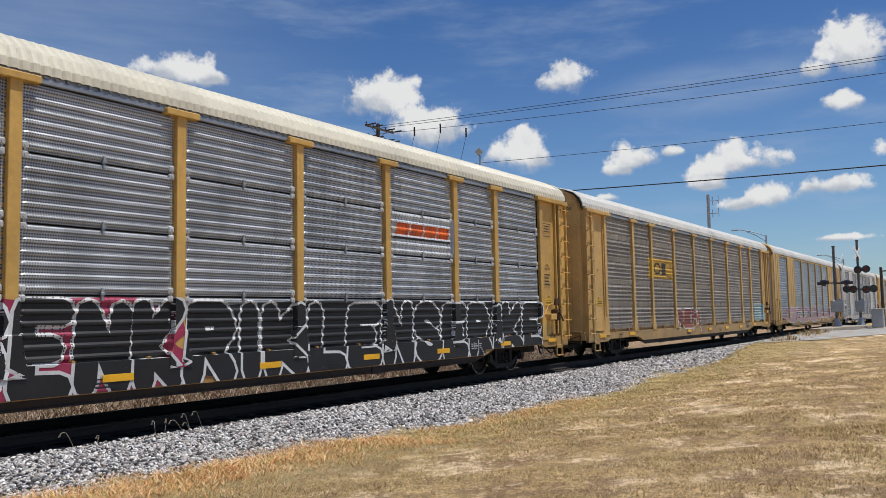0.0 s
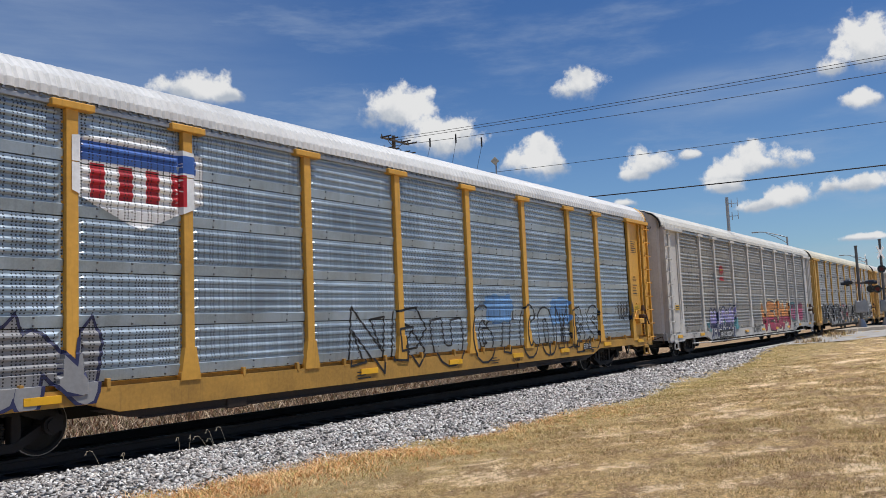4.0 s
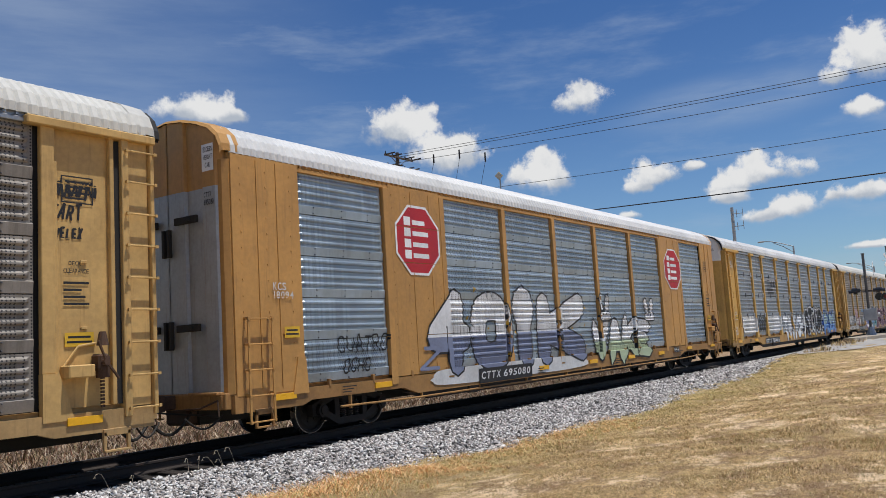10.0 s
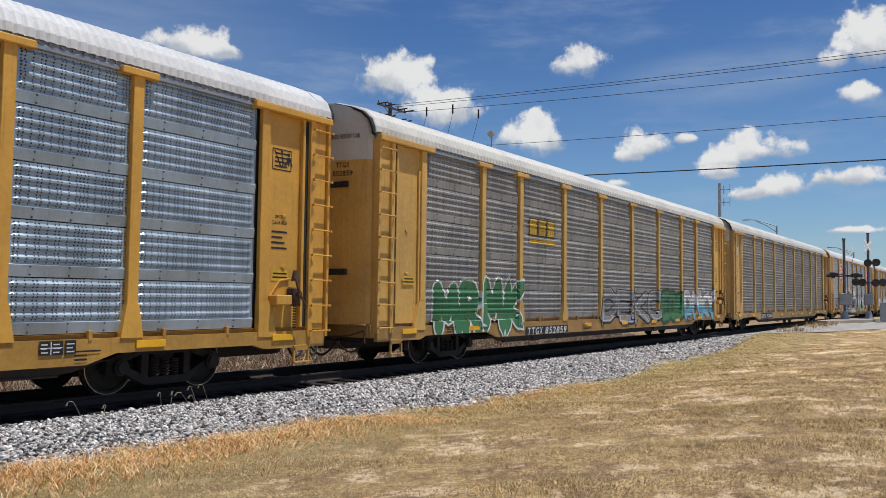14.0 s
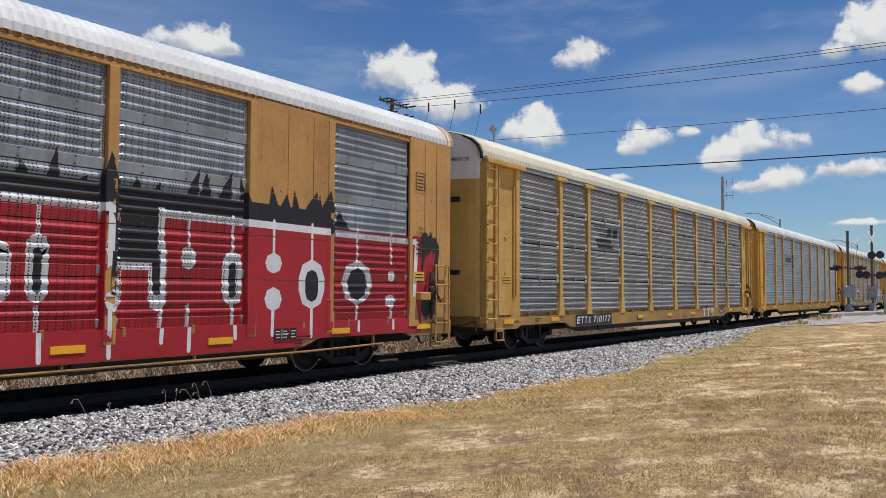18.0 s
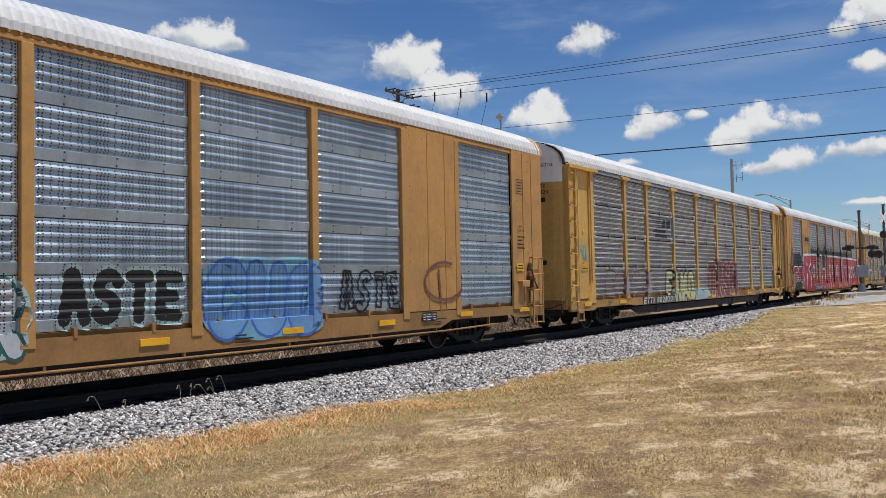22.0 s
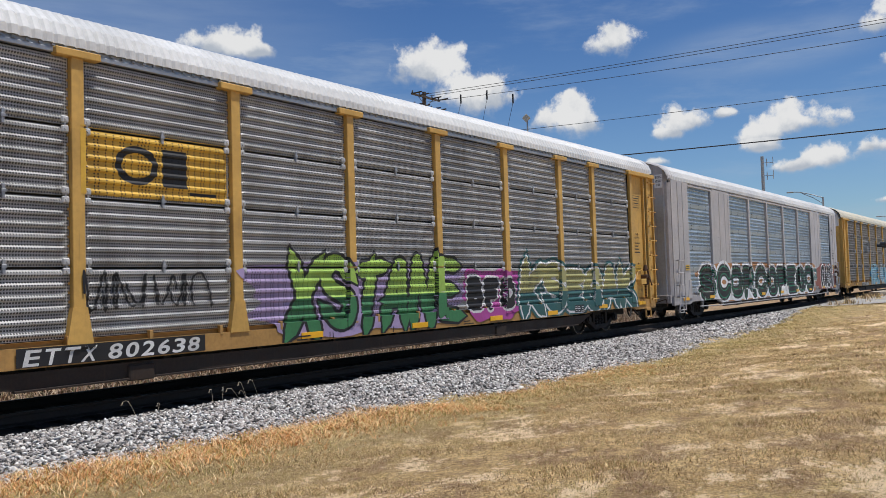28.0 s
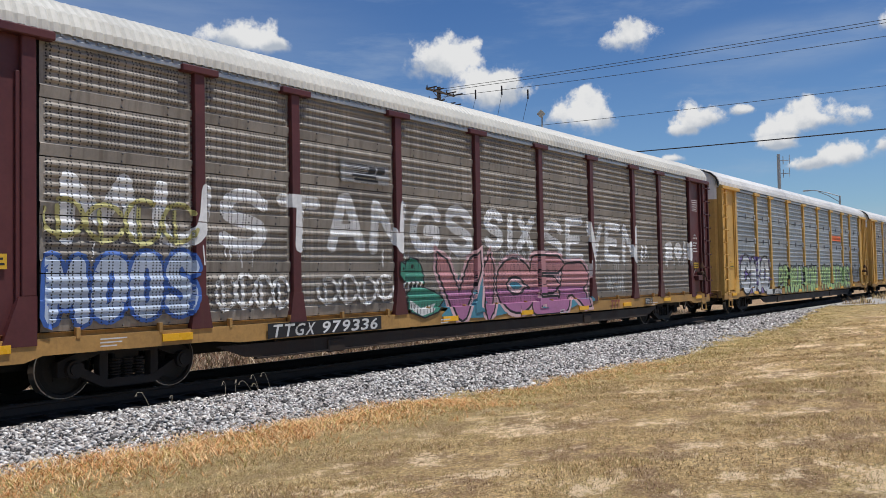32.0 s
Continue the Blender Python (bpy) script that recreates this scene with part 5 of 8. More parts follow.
def crossing_signal(x, y, z, top, turn, label, lamps, buck, coat):
    """lamps: (sideways, outwards, height, facing) of each head; buck: stand-off and drop of the crossbuck."""
    ob = tagged(new("crossing_signal"), label, "crossing signal", "signals of the level crossing")
    ob.matrix_basis = pose(x, y, z, 0, 0, turn)
    h = top - z
    bm = bmesh.new()
    rod(bm, (0, 0, 0.0), (0, 0, h), 0.085, 12)
    rod(bm, (0, 0, h), (0, 0, h + 0.08), 0.11, 12)
    part("mast", bm, MAST_DULL, ob)
    bm = bmesh.new()
    rod(bm, (0, 0, 0), (0, 0, 0.6), 0.34, 10, 0.13)
    box(bm, -0.4, 0.4, -0.4, 0.4, -0.15, 0.02, 0.02)
    part("base", bm, MAST_GREY, ob)
    bm = bmesh.new()
    box(bm, -0.30, 0.30, -0.46, 0.34, 1.0, 1.78, 0.05)
    rod(bm, (0, -0.50, 1.35), (0, -0.62, 1.35), 0.16, 10)
    rod(bm, (0.12, -0.25, 1.78), (0.12, -0.25, 1.90), 0.10, 8)
    part("gate_machine", bm, MAST_GREY, ob, "grey gate machine housing")
    for s in (-1, 1):
        bm = bmesh.new()
        box(bm, -0.60, 0.60, -0.012, 0.012, -0.10, 0.10, 0.01)
        rod(bm, (0, 0, 0), (0, -buck[0] - 0.05, 0), 0.02, 6)
        part("crossbuck", bm, WHITE, ob, "white crossbuck blade", Matrix.Translation((0, buck[0] - 0.03 * (s > 0), h - buck[1])) @ Matrix.Rotation(radians(buck[2]), 4, "Z") @ Matrix.Rotation(radians(45 * s), 4, "Y"))
    for lx, ly, lz, face in lamps:
        bm = bmesh.new()
        rod(bm, (0, 0, lz), (lx, ly, lz), 0.028, 6)
        rod(bm, (lx, ly, lz), (lx, ly + face * 0.02, lz), 0.27, 20)
        rod(bm, (lx, ly, lz), (lx, ly - face * 0.18, lz), 0.12, 12)
        n = 10
        for i in range(n):
            a0, a1 = math.pi * i / n - 0.3 * (i == 0), math.pi * (i + 1) / n
            q = [(lx + 0.165 * math.cos(a), ly + face * d, lz + 0.165 * math.sin(a)) for a, d in ((a0, 0.02), (a1, 0.02), (a1, 0.34), (a0, 0.34))]
            bm.faces.new([bm.verts.new(p) for p in q])
        lamp = part("lamp_head", bm, coat, ob, "lamp disc with visor")
        bm = bmesh.new()
        rod(bm, (lx, ly + face * 0.02, lz), (lx, ly + face * 0.04, lz), 0.14, 16)
        part("lens", bm, LENS, lamp)
    return ob


MAST_DULL = material("dull_grey_mast", (0.13, 0.125, 0.12), 0.7, 0.0, spread=0.15, grime=0.3)
GLOSS_BLACK = material("glossy_black_enamel", (0.02, 0.02, 0.022), 0.22, spread=0.1, grime=0.0, spec=0.6)
crossing_signal(61.4, -3.95, 0.36, 5.70, 8, "dull grey mast with side-on flashing lamps and white crossbuck",
                [(-0.3, 0.55, 3.0, 1), (0.3, 0.75, 2.9, 1), (-0.3, -0.55, 2.95, -1), (0.3, -0.75, 2.9, -1)], (-0.50, 1.0, 0), GLOSS_BLACK)
crossing_signal(66.0, -4.85, 0.36, 6.35, -84, "dull grey mast with round black lamps facing the lawn",
                [(-0.02, -0.20, 3.95, -1), (0.50, -0.20, 3.98, -1), (-0.80, 0.2, 2.62, 1), (-0.38, -0.2, 2.58, -1), (0.45, -0.20, 2.55, -1), (0.90, 0.20, 2.6, 1)], (-0.42, 0.9, 62), GLOSS_BLACK)
bm = bmesh.new()
rod(bm, (70.0, -5.9, 0.2), (70.0, -5.9, 4.6), 0.12, 10, 0.10)
rod(bm, (70.0, -5.9, 4.3), (68.9, -7.6, 4.35), 0.05, 8)
post3 = tagged(new("signal_post", done(bm, "signal_post", POLE_WOOD)), "brown post with a lamp arm beside the road", "signal post")
for dx, dy in ((-0.5, -0.8), (-1.0, -1.6)):
    bm = bmesh.new()
    rod(bm, (70.0 + dx, -5.9 + dy, 4.1), (69.97 + dx, -5.92 + dy, 4.1), 0.28, 20)
    rod(bm, (70.0 + dx, -5.9 + dy, 4.1), (70.15 + dx, -5.8 + dy, 4.1), 0.12, 12)
    part("lamp_head", bm, BLACK, post3, "black lamp disc")
bm = bmesh.new()
box(bm, 62.5, 63.3, -6.6, -5.9, 0.3, 1.5, 0.05)
box(bm, 62.4, 63.4, -6.7, -5.8, 1.5, 1.56, 0.02)
tagged(new("relay_cabinet", done(bm, "relay_cabinet", MAST_GREY)), "small grey relay cabinet by the signals", "cabinet")

# ---- poles and wires ----


def utility_pole(x, y, top, label):
    ob = tagged(new("utility_pole"), label, "utility pole", "utility poles")
    ob.matrix_basis = pose(x, y, -0.4)
    h = top + 0.4
    bm = bmesh.new()
    rod(bm, (0, 0, -0.5), (0, 0, h), 0.17, 12, 0.12)
    part("shaft", bm, POLE_WOOD, ob)
    for z, w in ((h - 0.35, 1.45), (h - 1.05, 1.25)):
        bm = bmesh.new()
        box(bm, -w, w, -0.17, -0.08, z - 0.06, z + 0.06, 0.01)
        rod(bm, (-w * 0.6, -0.12, z), (0, -0.12, z - 0.55), 0.02, 6)
        rod(bm, (w * 0.6, -0.12, z), (0, -0.12, z - 0.55), 0.02, 6)
        arm = part("crossarm", bm, POLE_WOOD, ob)
        for ix in (-w + 0.1, -w * 0.45, w * 0.45, w - 0.1):
            bm = bmesh.new()
            for k in range(4):
                rod(bm, (ix, -0.12, z + 0.06 + k * 0.05), (ix, -0.12, z + 0.09 + k * 0.05), 0.055 - 0.008 * k, 8)
            rod(bm, (ix, -0.12, z), (ix, -0.12, z + 0.25), 0.012, 6)
            rod(bm, (ix, -0.15, z + 0.02), (ix, -0.85, z + 0.03), 0.045, 8)
            part("insulator", bm, PORCELAIN, arm)
    return ob


utility_pole(42.0, 19.3, 13.75, "weathered wooden pole with two crossarms and insulators")
utility_pole(42.0, -58.0, 13.75, "weathered wooden pole with crossarms behind the lawn")


def wire(name, x, mid, sag, r, label, y0=19.3, y1=-58.0):
    c = (y0 + y1) / 2
    co = [(x + r * math.cos(a), y, mid + sag * (y - c) ** 2 + r * math.sin(a)) for y in np.linspace(y0, y1, 40) for a in np.linspace(0, 2 * math.pi, 7)[:-1]]
    quads = [(i * 6 + j, i * 6 + (j + 1) % 6, i * 6 + 6 + (j + 1) % 6, i * 6 + 6 + j) for i in range(39) for j in range(6)]
    tagged(new(name, raw_mesh(name, co, quads, CABLE)), label, "cable", "overhead cables")


for x, mid, sag, r in ((41.7, 12.74, 0.00053, 0.014), (42.2, 12.72, 0.00053, 0.014), (41.9, 12.00, 0.00072, 0.014), (42.0, 9.82, 0.00060, 0.013), (42.0, 7.88, 0.00056, 0.030)):
    wire("cable", x, mid, sag, r, "black overhead cable sagging across the track")
for y, z0, z1 in ((16.5, 13.15, 11.2), (14.6, 13.1, 10.3), (12.8, 12.6, 10.2)):
    bm = bmesh.new()
    rod(bm, (42.0, y, z0), (42.0, y, z0 - 0.55), 0.05, 8)
    rod(bm, (42.0, y, z0 - 0.5), (42.0, y + 1.0, z1 - 1.5), 0.012, 5)
    tagged(new("cable_cutout", done(bm, "cable_cutout", CABLE)), "black fuse hanging from an overhead cable", "fuse", "fuses on the cable")

# small sign on a thin post, beyond the train
sign = tagged(new("diamond_sign"), "pale yellow diamond plate on a thin grey post", "sign")
sign.matrix_basis = pose(40.0, 10.75, -0.4)
bm = bmesh.new()
rod(bm, (0.05, 0, 0), (0.05, 0, 10.9), 0.045, 8)
part("post", bm, MAST_GREY, sign)
bm = bmesh.new()
box(bm, -0.17, 0.17, -0.02, 0.02, -0.17, 0.17, 0.01)
PALE_SIGN = material("pale_yellow_sign_face", (0.34, 0.32, 0.27), 0.5, spread=0.06, grime=0.1)
part("plate", bm, PALE_SIGN, sign, "", Matrix.Translation((-0.05, 0, 11.0)) @ Matrix.Rotation(radians(-50), 4, "Z") @ Matrix.Rotation(radians(45), 4, "Y"))

mast = tagged(new("radio_mast"), "slim grey radio mast with small side antennas", "mast")
mast.matrix_basis = pose(86.8, 11.1, -0.4)
bm = bmesh.new()
rod(bm, (0, 0, 0), (0, 0, 13.85), 0.19, 10, 0.16)
part("shaft", bm, MAST_GREY, mast)
for z in (13.2, 11.9):
    bm = bmesh.new()
    rod(bm, (0, 0, z), (0.3, -0.95, z), 0.03, 6)
    rod(bm, (0.3, -0.95, z - 0.35), (0.3, -0.95, z + 0.55), 0.03, 6)
    rod(bm, (0.1, -0.4, z - 0.4), (0.1, -0.4, z + 0.4), 0.04, 6)
    part("antenna", bm, MAST_GREY, mast)


def street_lamp(x, y, top, reach, label):
    ob = tagged(new("street_lamp"), label, "street lamp", "street lamps")
    ob.matrix_basis = pose(x, y, -0.4)
    h = top + 0.4
    bm = bmesh.new()
    rod(bm, (0, 0, 0), (0, 0, h), 0.11, 10, 0.08)
    part("post", bm, MAST_GREY, ob)
    bm = bmesh.new()
    tube(bm, [(0, 0, h - 0.05), (0, reach * 0.35, h + 0.30), (0, reach * 0.75, h + 0.62), (0, reach, h + 0.70)], 0.04, 6)
    tube(bm, [(0, 0, h - 0.6), (0, reach * 0.35, h + 0.05), (0, reach * 0.7, h + 0.5)], 0.03, 6)
    part("arm", bm, MAST_GREY, ob)
    bm = bmesh.new()
    box(bm, -0.12, 0.12, reach - 0.05, reach + 0.55, h + 0.62, h + 0.74, 0.03)
    part("lantern", bm, MAST_GREY, ob)
    return ob


street_lamp(83.2, 4.85, 8.60, 2.6, "grey street lamp with a long bracket arm")
street_lamp(119.0, 3.0, 7.9, 2.6, "grey street lamp with a long bracket arm")

# ---- paint on the cars: letters, emblems and graffiti that follow the pressed sheets ----
PIECES = [
    (0, (-10.69, 10.47, 0.65, 1.87), "wild", 5, "pinkish", "whiteish", None),
    (1, (-7.43, -4.42, 2.93, 3.73), "emblem_cn", 0, None, None, None),
    (1, (-4.13, -0.65, 0.8, 1.81), "wild", 3, "rustred", "whiteish", None),
    (1, (9.73, 12.56, 0.98, 2.05), "blob", 0, "paleteal", None, None),
    (2, (4.47, 6.97, 3.01, 3.98), "emblem_bar", 0, None, None, None),
    (2, (-5.3, -1.1, 0.46, 2.0), "blob", 0, "crimson", None, None),
    (2, (-9.13, -8.07, 1.46, 2.04), "blob", 0, "paleblue", None, None),
    (2, (-11.7, -4.3, 0.50, 2.02), "wash", 0, "black", None, None),
    (2, (-11.7, -4.3, 0.46, 2.06), "bubble", "SR2AMS", "black", "white2", None),
    (2, (-1.4, 11.8, 0.50, 1.96), "wash", 0, "black", None, None),
    (2, (-4.3, -1.35, 0.45, 2.0), "bubble", "ENK", "black", "whiteish", None),
    (2, (-1.35, 11.8, 0.45, 1.98), "bubble", "RIKLENSERIKE", "black", "whiteish", None),
        (2, (-8.05, -6.15, 0.51, 0.76), "text", "ETTX 850034", "whiteish", None, None),
    (3, (0.6, 7.0, 0.62, 2.25), "wild", "VESM", "orange+crimson", "black", "cream"),
    (3, (-1.32, 0.27, 0.64, 0.98), "scrawl", "QCTORFOOL", "black", None, None),
    (3, (-3.0, -2.28, 0.68, 0.77), "stencil", "LD LMT 72000", "logo_black", None, None),
    (3, (-8.6, -4.0, 0.8, 1.6), "mist", 40, "paleteal", None, None),
    (3, (-8.81, -3.72, 0.84, 1.54), "blob", 0, "teal", None, None),
    (3, (-8.18, -4.40, 0.60, 1.92), "wild", "MACNY", "lavender+navy", "whiteish", "navy"),
    (3, (7.15, 8.7, 1.06, 2.15), "bubble", "SU", "pink", "teal", "teal"),
    (3, (9.25, 10.85, 1.06, 2.15), "blob", 0, "pink", None, None),
    (3, (9.5, 10.7, 1.2, 2.0), "scrawl", "EES", "crimson", None, None),
    (3, (9.3, 10.6, 1.75, 2.2), "tag", 6, "black", None, None),
    (3, (7.4, 8.6, 1.75, 2.2), "tag", 5, "black", None, None),
    (3, (-1.3, 0.3, 1.2, 1.75), "tag", 5, "dull", None, None),
    (3, (-6.4, -5.78, 3.15, 3.86), "emblem_red", 0, None, None, None),
    (3, (-7.08, -5.13, 0.59, 0.87), "text", "WRWK 300201", "whiteish", None, "black"),
    (4, (5.65, 7.05, 1.45, 2.33), "blob", 0, "skyblue", None, None),
    (4, (-3.3, 1.15, 0.62, 2.15), "open", "NRU", "black", None, None),
    (4, (1.35, 3.75, 0.62, 2.2), "open", "GT", "black", None, None),
    (4, (3.82, 9.1, 0.62, 2.2), "open", "COMBS", "black", None, None),
    (4, (3.25, 3.7, 0.60, 0.72), "stencil", "NLH18A", "logo_black", None, None),
    (4, (2.1, 3.6, 1.6, 2.4), "blob", 0, "skyblue", None, None),
    (4, (10.71, 12.08, 1.52, 2.22), "tag", 5, "black", None, None),
    (4, (-9.17, -6.75, 3.27, 4.73), "emblem_shield", 0, None, None, None),
    (4, (-11.13, -8.74, 0.65, 1.97), "wild", 2, "dull", "navy", None),
    (5, (1.58, 9.24, 0.66, 2.4), "letters", "BACON", "purple", "palepink", "black"),
    (5, (-4.3, 1.46, 0.62, 2.2), "blob", 0, "skyblue", None, None),
    (5, (-4.0, -0.8, 0.66, 2.0), "letters", "CA", "white2", "magenta", "navy"),
    (5, (-0.68, 1.56, 0.68, 2.12), "wild", "LU", "teal", "blue", None),
    (5, (-11.75, -8.9, 1.05, 1.80), "wild", "JETA", "whiteish", "dull", None),
    (5, (-8.48, -7.40, 1.55, 2.30), "blob", 0, "palepink", None, None),
    (5, (-8.08, -6.88, 1.09, 1.57), "wild", 3, "whiteish", "palepink", None),
    (5, (-5.62, -4.40, 2.02, 2.24), "wash", 0, "skyblue", None, None),
    (5, (-3.4, -2.22, 1.01, 1.72), "emblem_star", 0, None, None, None),
    (5, (9.34, 11.98, 0.91, 2.15), "wild", 3, "whiteish", "dull", None),
    (5, (-7.69, -5.21, 0.59, 0.9), "text", "ETTX 711265", "whiteish", None, "black"),
    (6, (-3.5, 1.5, 0.60, 2.02), "wild", "TAYCH", "white2", "black", None),
    (6, (1.85, 7.05, 0.85, 2.30), "ragged_halo", 0, "whiteish", None, None),
    (6, (1.9, 7.0, 0.80, 2.38), "bowed", "STIUR", "black", "white2", "black"),
    (6, (2.5, 3.05, 0.61, 0.72), "stencil", "BLH21C", "logo_black", None, None),
    (6, (1.45, 2.3, 0.72, 1.15), "tag", 4, "black", None, None),
    (6, (7.13, 11.15, 0.6, 2.1), "wild", "RSI", "paleteal+skyblue", "blue", "blue"),
    (6, (-6.95, -4.44, 3.03, 3.95), "emblem_ns", 0, None, None, None),
    (6, (-8.86, -7.28, 1.12, 2.02), "loops", 4, "black", None, None),
    (6, (-11.81, -9.15, 1.12, 2.01), "wash", 0, "whiteish", None, None),
    (6, (-6.99, -4.25, 1.09, 2.0), "wash", 0, "whiteish", None, None),
    (6, (-13.1, -12.28, 1.78, 2.22), "tag", 7, "whiteish", None, None),
    (6, (-13.11, -12.37, 1.09, 1.57), "tag", 6, "whiteish", None, None),
    (6, (-13.11, -12.33, 4.19, 4.62), "tag", 4, "whiteish", None, None),
    (6, (-7.85, -5.09, 0.45, 0.78), "text", "ETTX 701466", "whiteish", None, "black"),
    (7, (-8.95, -7.26, 3.11, 4.71), "emblem_octagon", 0, None, None, None),
    (7, (7.42, 9.24, 3.08, 4.66), "emblem_octagon", 0, None, None, None),
    (7, (-6.4, 0.5, 1.0, 2.9), "mist", 60, "gold", None, None),
    (7, (-7.95, 0.25, 0.62, 1.02), "wash", 0, "whiteish", None, None),
    (7, (-7.95, -4.2, 0.80, 2.86), "wildhalo", "4O", "white2+steelblue", "black", "gold"),
    (7, (-4.2, 0.28, 0.80, 2.92), "wildhalo", "iK", "white2+steelblue", "black", "gold"),
    (7, (-8.3, -7.4, 1.0, 1.62), "scrawl", "Z", "steelblue", None, None),
    (7, (0.74, 5.45, 0.66, 2.16), "wild", "VAKE", "white2+palelime", "black", None),
    (7, (1.25, 2.38, 1.94, 2.81), "bunny", 0, "white2", "black", None),
    (7, (5.15, 6.2, 1.90, 2.72), "bunny", 0, "white2", "black", None),
    (7, (-10.92, -9.3, 1.5, 1.9), "scrawl", "CUATRO", "black", None, None),
    (7, (-10.75, -9.9, 1.1, 1.45), "scrawl", "OCHO", "black", None, None),
            (7, (-5.87, -3.4, 0.64, 0.87), "text", "CTTX 695080", "whiteish", None, "black"),
    (8, (-13.04, -12.23, 3.7, 4.49), "emblem_disc", 0, None, None, None),
    (8, (-12.96, -12.12, 1.78, 2.11), "tag", 4, "whiteish", None, None),
    (8, (-7.68, -5.15, 0.61, 0.84), "text", "ETTX 711734", "whiteish", None, "black"),
    (8, (5.29, 6.31, 0.61, 0.91), "emblem_t", 0, None, None, None),
    (9, (-1.4, 1.53, 0.72, 1.95), "wild", "DE", "dull", "black", None),
    (9, (1.53, 4.67, 0.70, 1.95), "wild", "KO", "dull", "black", None),
    (9, (4.67, 7.29, 0.74, 2.0), "wild", 3, "green", "forest", "forest"),
    (9, (7.44, 11.93, 0.74, 2.08), "wild", "DNKY", "whiteish+cyan", "steel", None),
    (9, (-6.55, -4.86, 3.17, 3.85), "emblem_gold", 0, None, None, None),
    (9, (-11.43, -7.03, 0.61, 2.14), "wild", 4, "green", "whiteish", None),
    (9, (9.66, 10.97, 1.91, 2.15), "tag", 6, "whiteish", None, None),
    (9, (-6.78, -4.2, 0.46, 0.72), "text", "TTGX 852859", "whiteish", None, "black"),
    (10, (12.22, 12.64, 3.96, 4.33), "tag", 2, "black", None, None),
    (10, (-6.43, -4.36, 3.19, 3.96), "emblem_csx", 0, None, None, None),
    (11, (-7.01, -4.36, 2.98, 3.99), "emblem_ns", 0, None, None, None),
    (11, (-8.08, -5.38, 0.56, 0.99), "text", "ETTX 710177", "whiteish", None, "black"),
    (11, (5.03, 6.72, 0.59, 0.96), "emblem_t", 1, None, None, None),
    (12, (-11.13, -6.88, 2.28, 3.53), "smoke", 0, "black", None, None),
    (12, (-6.89, 9.66, 2.62, 4.13), "smoke", 1, "black", None, None),
    (12, (-11.76, -9.25, 0.85, 2.95), "smoke", 2, "black", None, None),
    (12, (-11.95, -9.15, 0.56, 1.7), "wash", 0, "black", None, None),
    (12, (-9.25, 12.3, 0.5, 2.86), "band", 0, "red", None, "whiteish"),
    (12, (-9.25, 12.4, 0.98, 2.83), "killa", "KILLADELPHIA", "white2", "red", None),
    (12, (-11.66, -9.17, 1.16, 2.17), "letters", "THE", "red", "white2", None),
    (12, (-8.92, -7.28, 3.41, 4.09), "emblem_csx", 0, None, None, None),
    (12, (-12.59, -11.6, 0.9, 1.81), "blob", 0, "black", None, None),
    (12, (-12.53, -11.65, 0.95, 1.75), "tag", 9, "whiteish", None, None),
    (12, (-5.73, -3.3, 0.63, 0.91), "text", "CTTX 690135", "whiteish", None, "black"),
    (12, (12.25, 13.0, 0.95, 3.05), "blob", 0, "black", None, None),
    (12, (12.30, 12.75, 1.45, 2.55), "scrawl", "UN", "red", None, None),
    (12, (-12.65, -11.7, 1.55, 3.2), "loops", 2, "black", None, None),
    (12, (-12.9, -11.9, 1.0, 2.4), "loops", 2, "black", None, None),
    (13, (0.1, 4.45, 0.62, 2.35), "bubble", "TRSH", "brownred", "palepink", "brownred"),
    (13, (-4.9, 0.3, 0.62, 1.2), "blob", 0, "paleteal", None, None),
    (13, (-5.2, -1.8, 0.60, 1.94), "letters", "EAMO", "paleyellow", "black", None),
    (13, (-10.82, -6.41, 1.0, 1.91), "wild", 6, "dull", "rustred", None),
    (13, (-6.93, -4.3, 3.01, 3.99), "emblem_ns", 0, None, None, None),
    (13, (-13.1, -12.19, 2.11, 2.76), "tag", 4, "cyan", None, None),
    (13, (-7.69, -4.67, 0.63, 0.92), "text", "ETTX 802820", "whiteish", None, "black"),
    (13, (5.03, 6.04, 0.67, 0.96), "emblem_t", 0, None, None, None),
    (14, (-8.89, -7.21, 3.4, 4.12), "emblem_csx", 0, None, None, None),
    (14, (-11.69, -8.43, 0.66, 1.89), "loops", 5, "whiteish", None, None),
    (14, (-6.35, -4.26, 1.07, 1.87), "open", "SNO", "black", None, None),
    (14, (-3.44, -1.47, 0.64, 1.82), "bubble", "TWR", "logo_silver", "tealdark", "paleteal"),
    (14, (-0.99, 1.2, 1.02, 1.92), "letters", "ASTE", "black", "paleteal", None),
    (14, (1.60, 4.45, 0.64, 2.08), "bubble", "CUO", "skyblue", "blue", "lightblue"),
    (14, (4.95, 7.0, 1.0, 1.96), "open", "ASTE", "black", None, None),
    (14, (7.76, 9.4, 0.96, 2.21), "loops", 1, "brownred", None, None),
    (14, (-5.83, -3.32, 0.63, 0.88), "text", "CTTX 692160", "whiteish", None, "black"),
    (15, (-4.26, -1.55, 0.69, 2.06), "wild", "RE", "lightblue", "steel", "lightblue"),
    (15, (0.2, 0.7, 0.70, 0.94), "scrawl", "NEKST", "black", None, None),
    (15, (-0.15, 6.9, 0.67, 2.15), "wild", "SAMORHE", "lightblue", "whiteish", "steelblue"),
    (15, (-6.86, -4.38, 3.01, 3.84), "emblem_ns", 0, None, None, None),
    (15, (-7.91, -5.45, 0.65, 0.95), "text", "TTGX 964836", "whiteish", None, "black"),
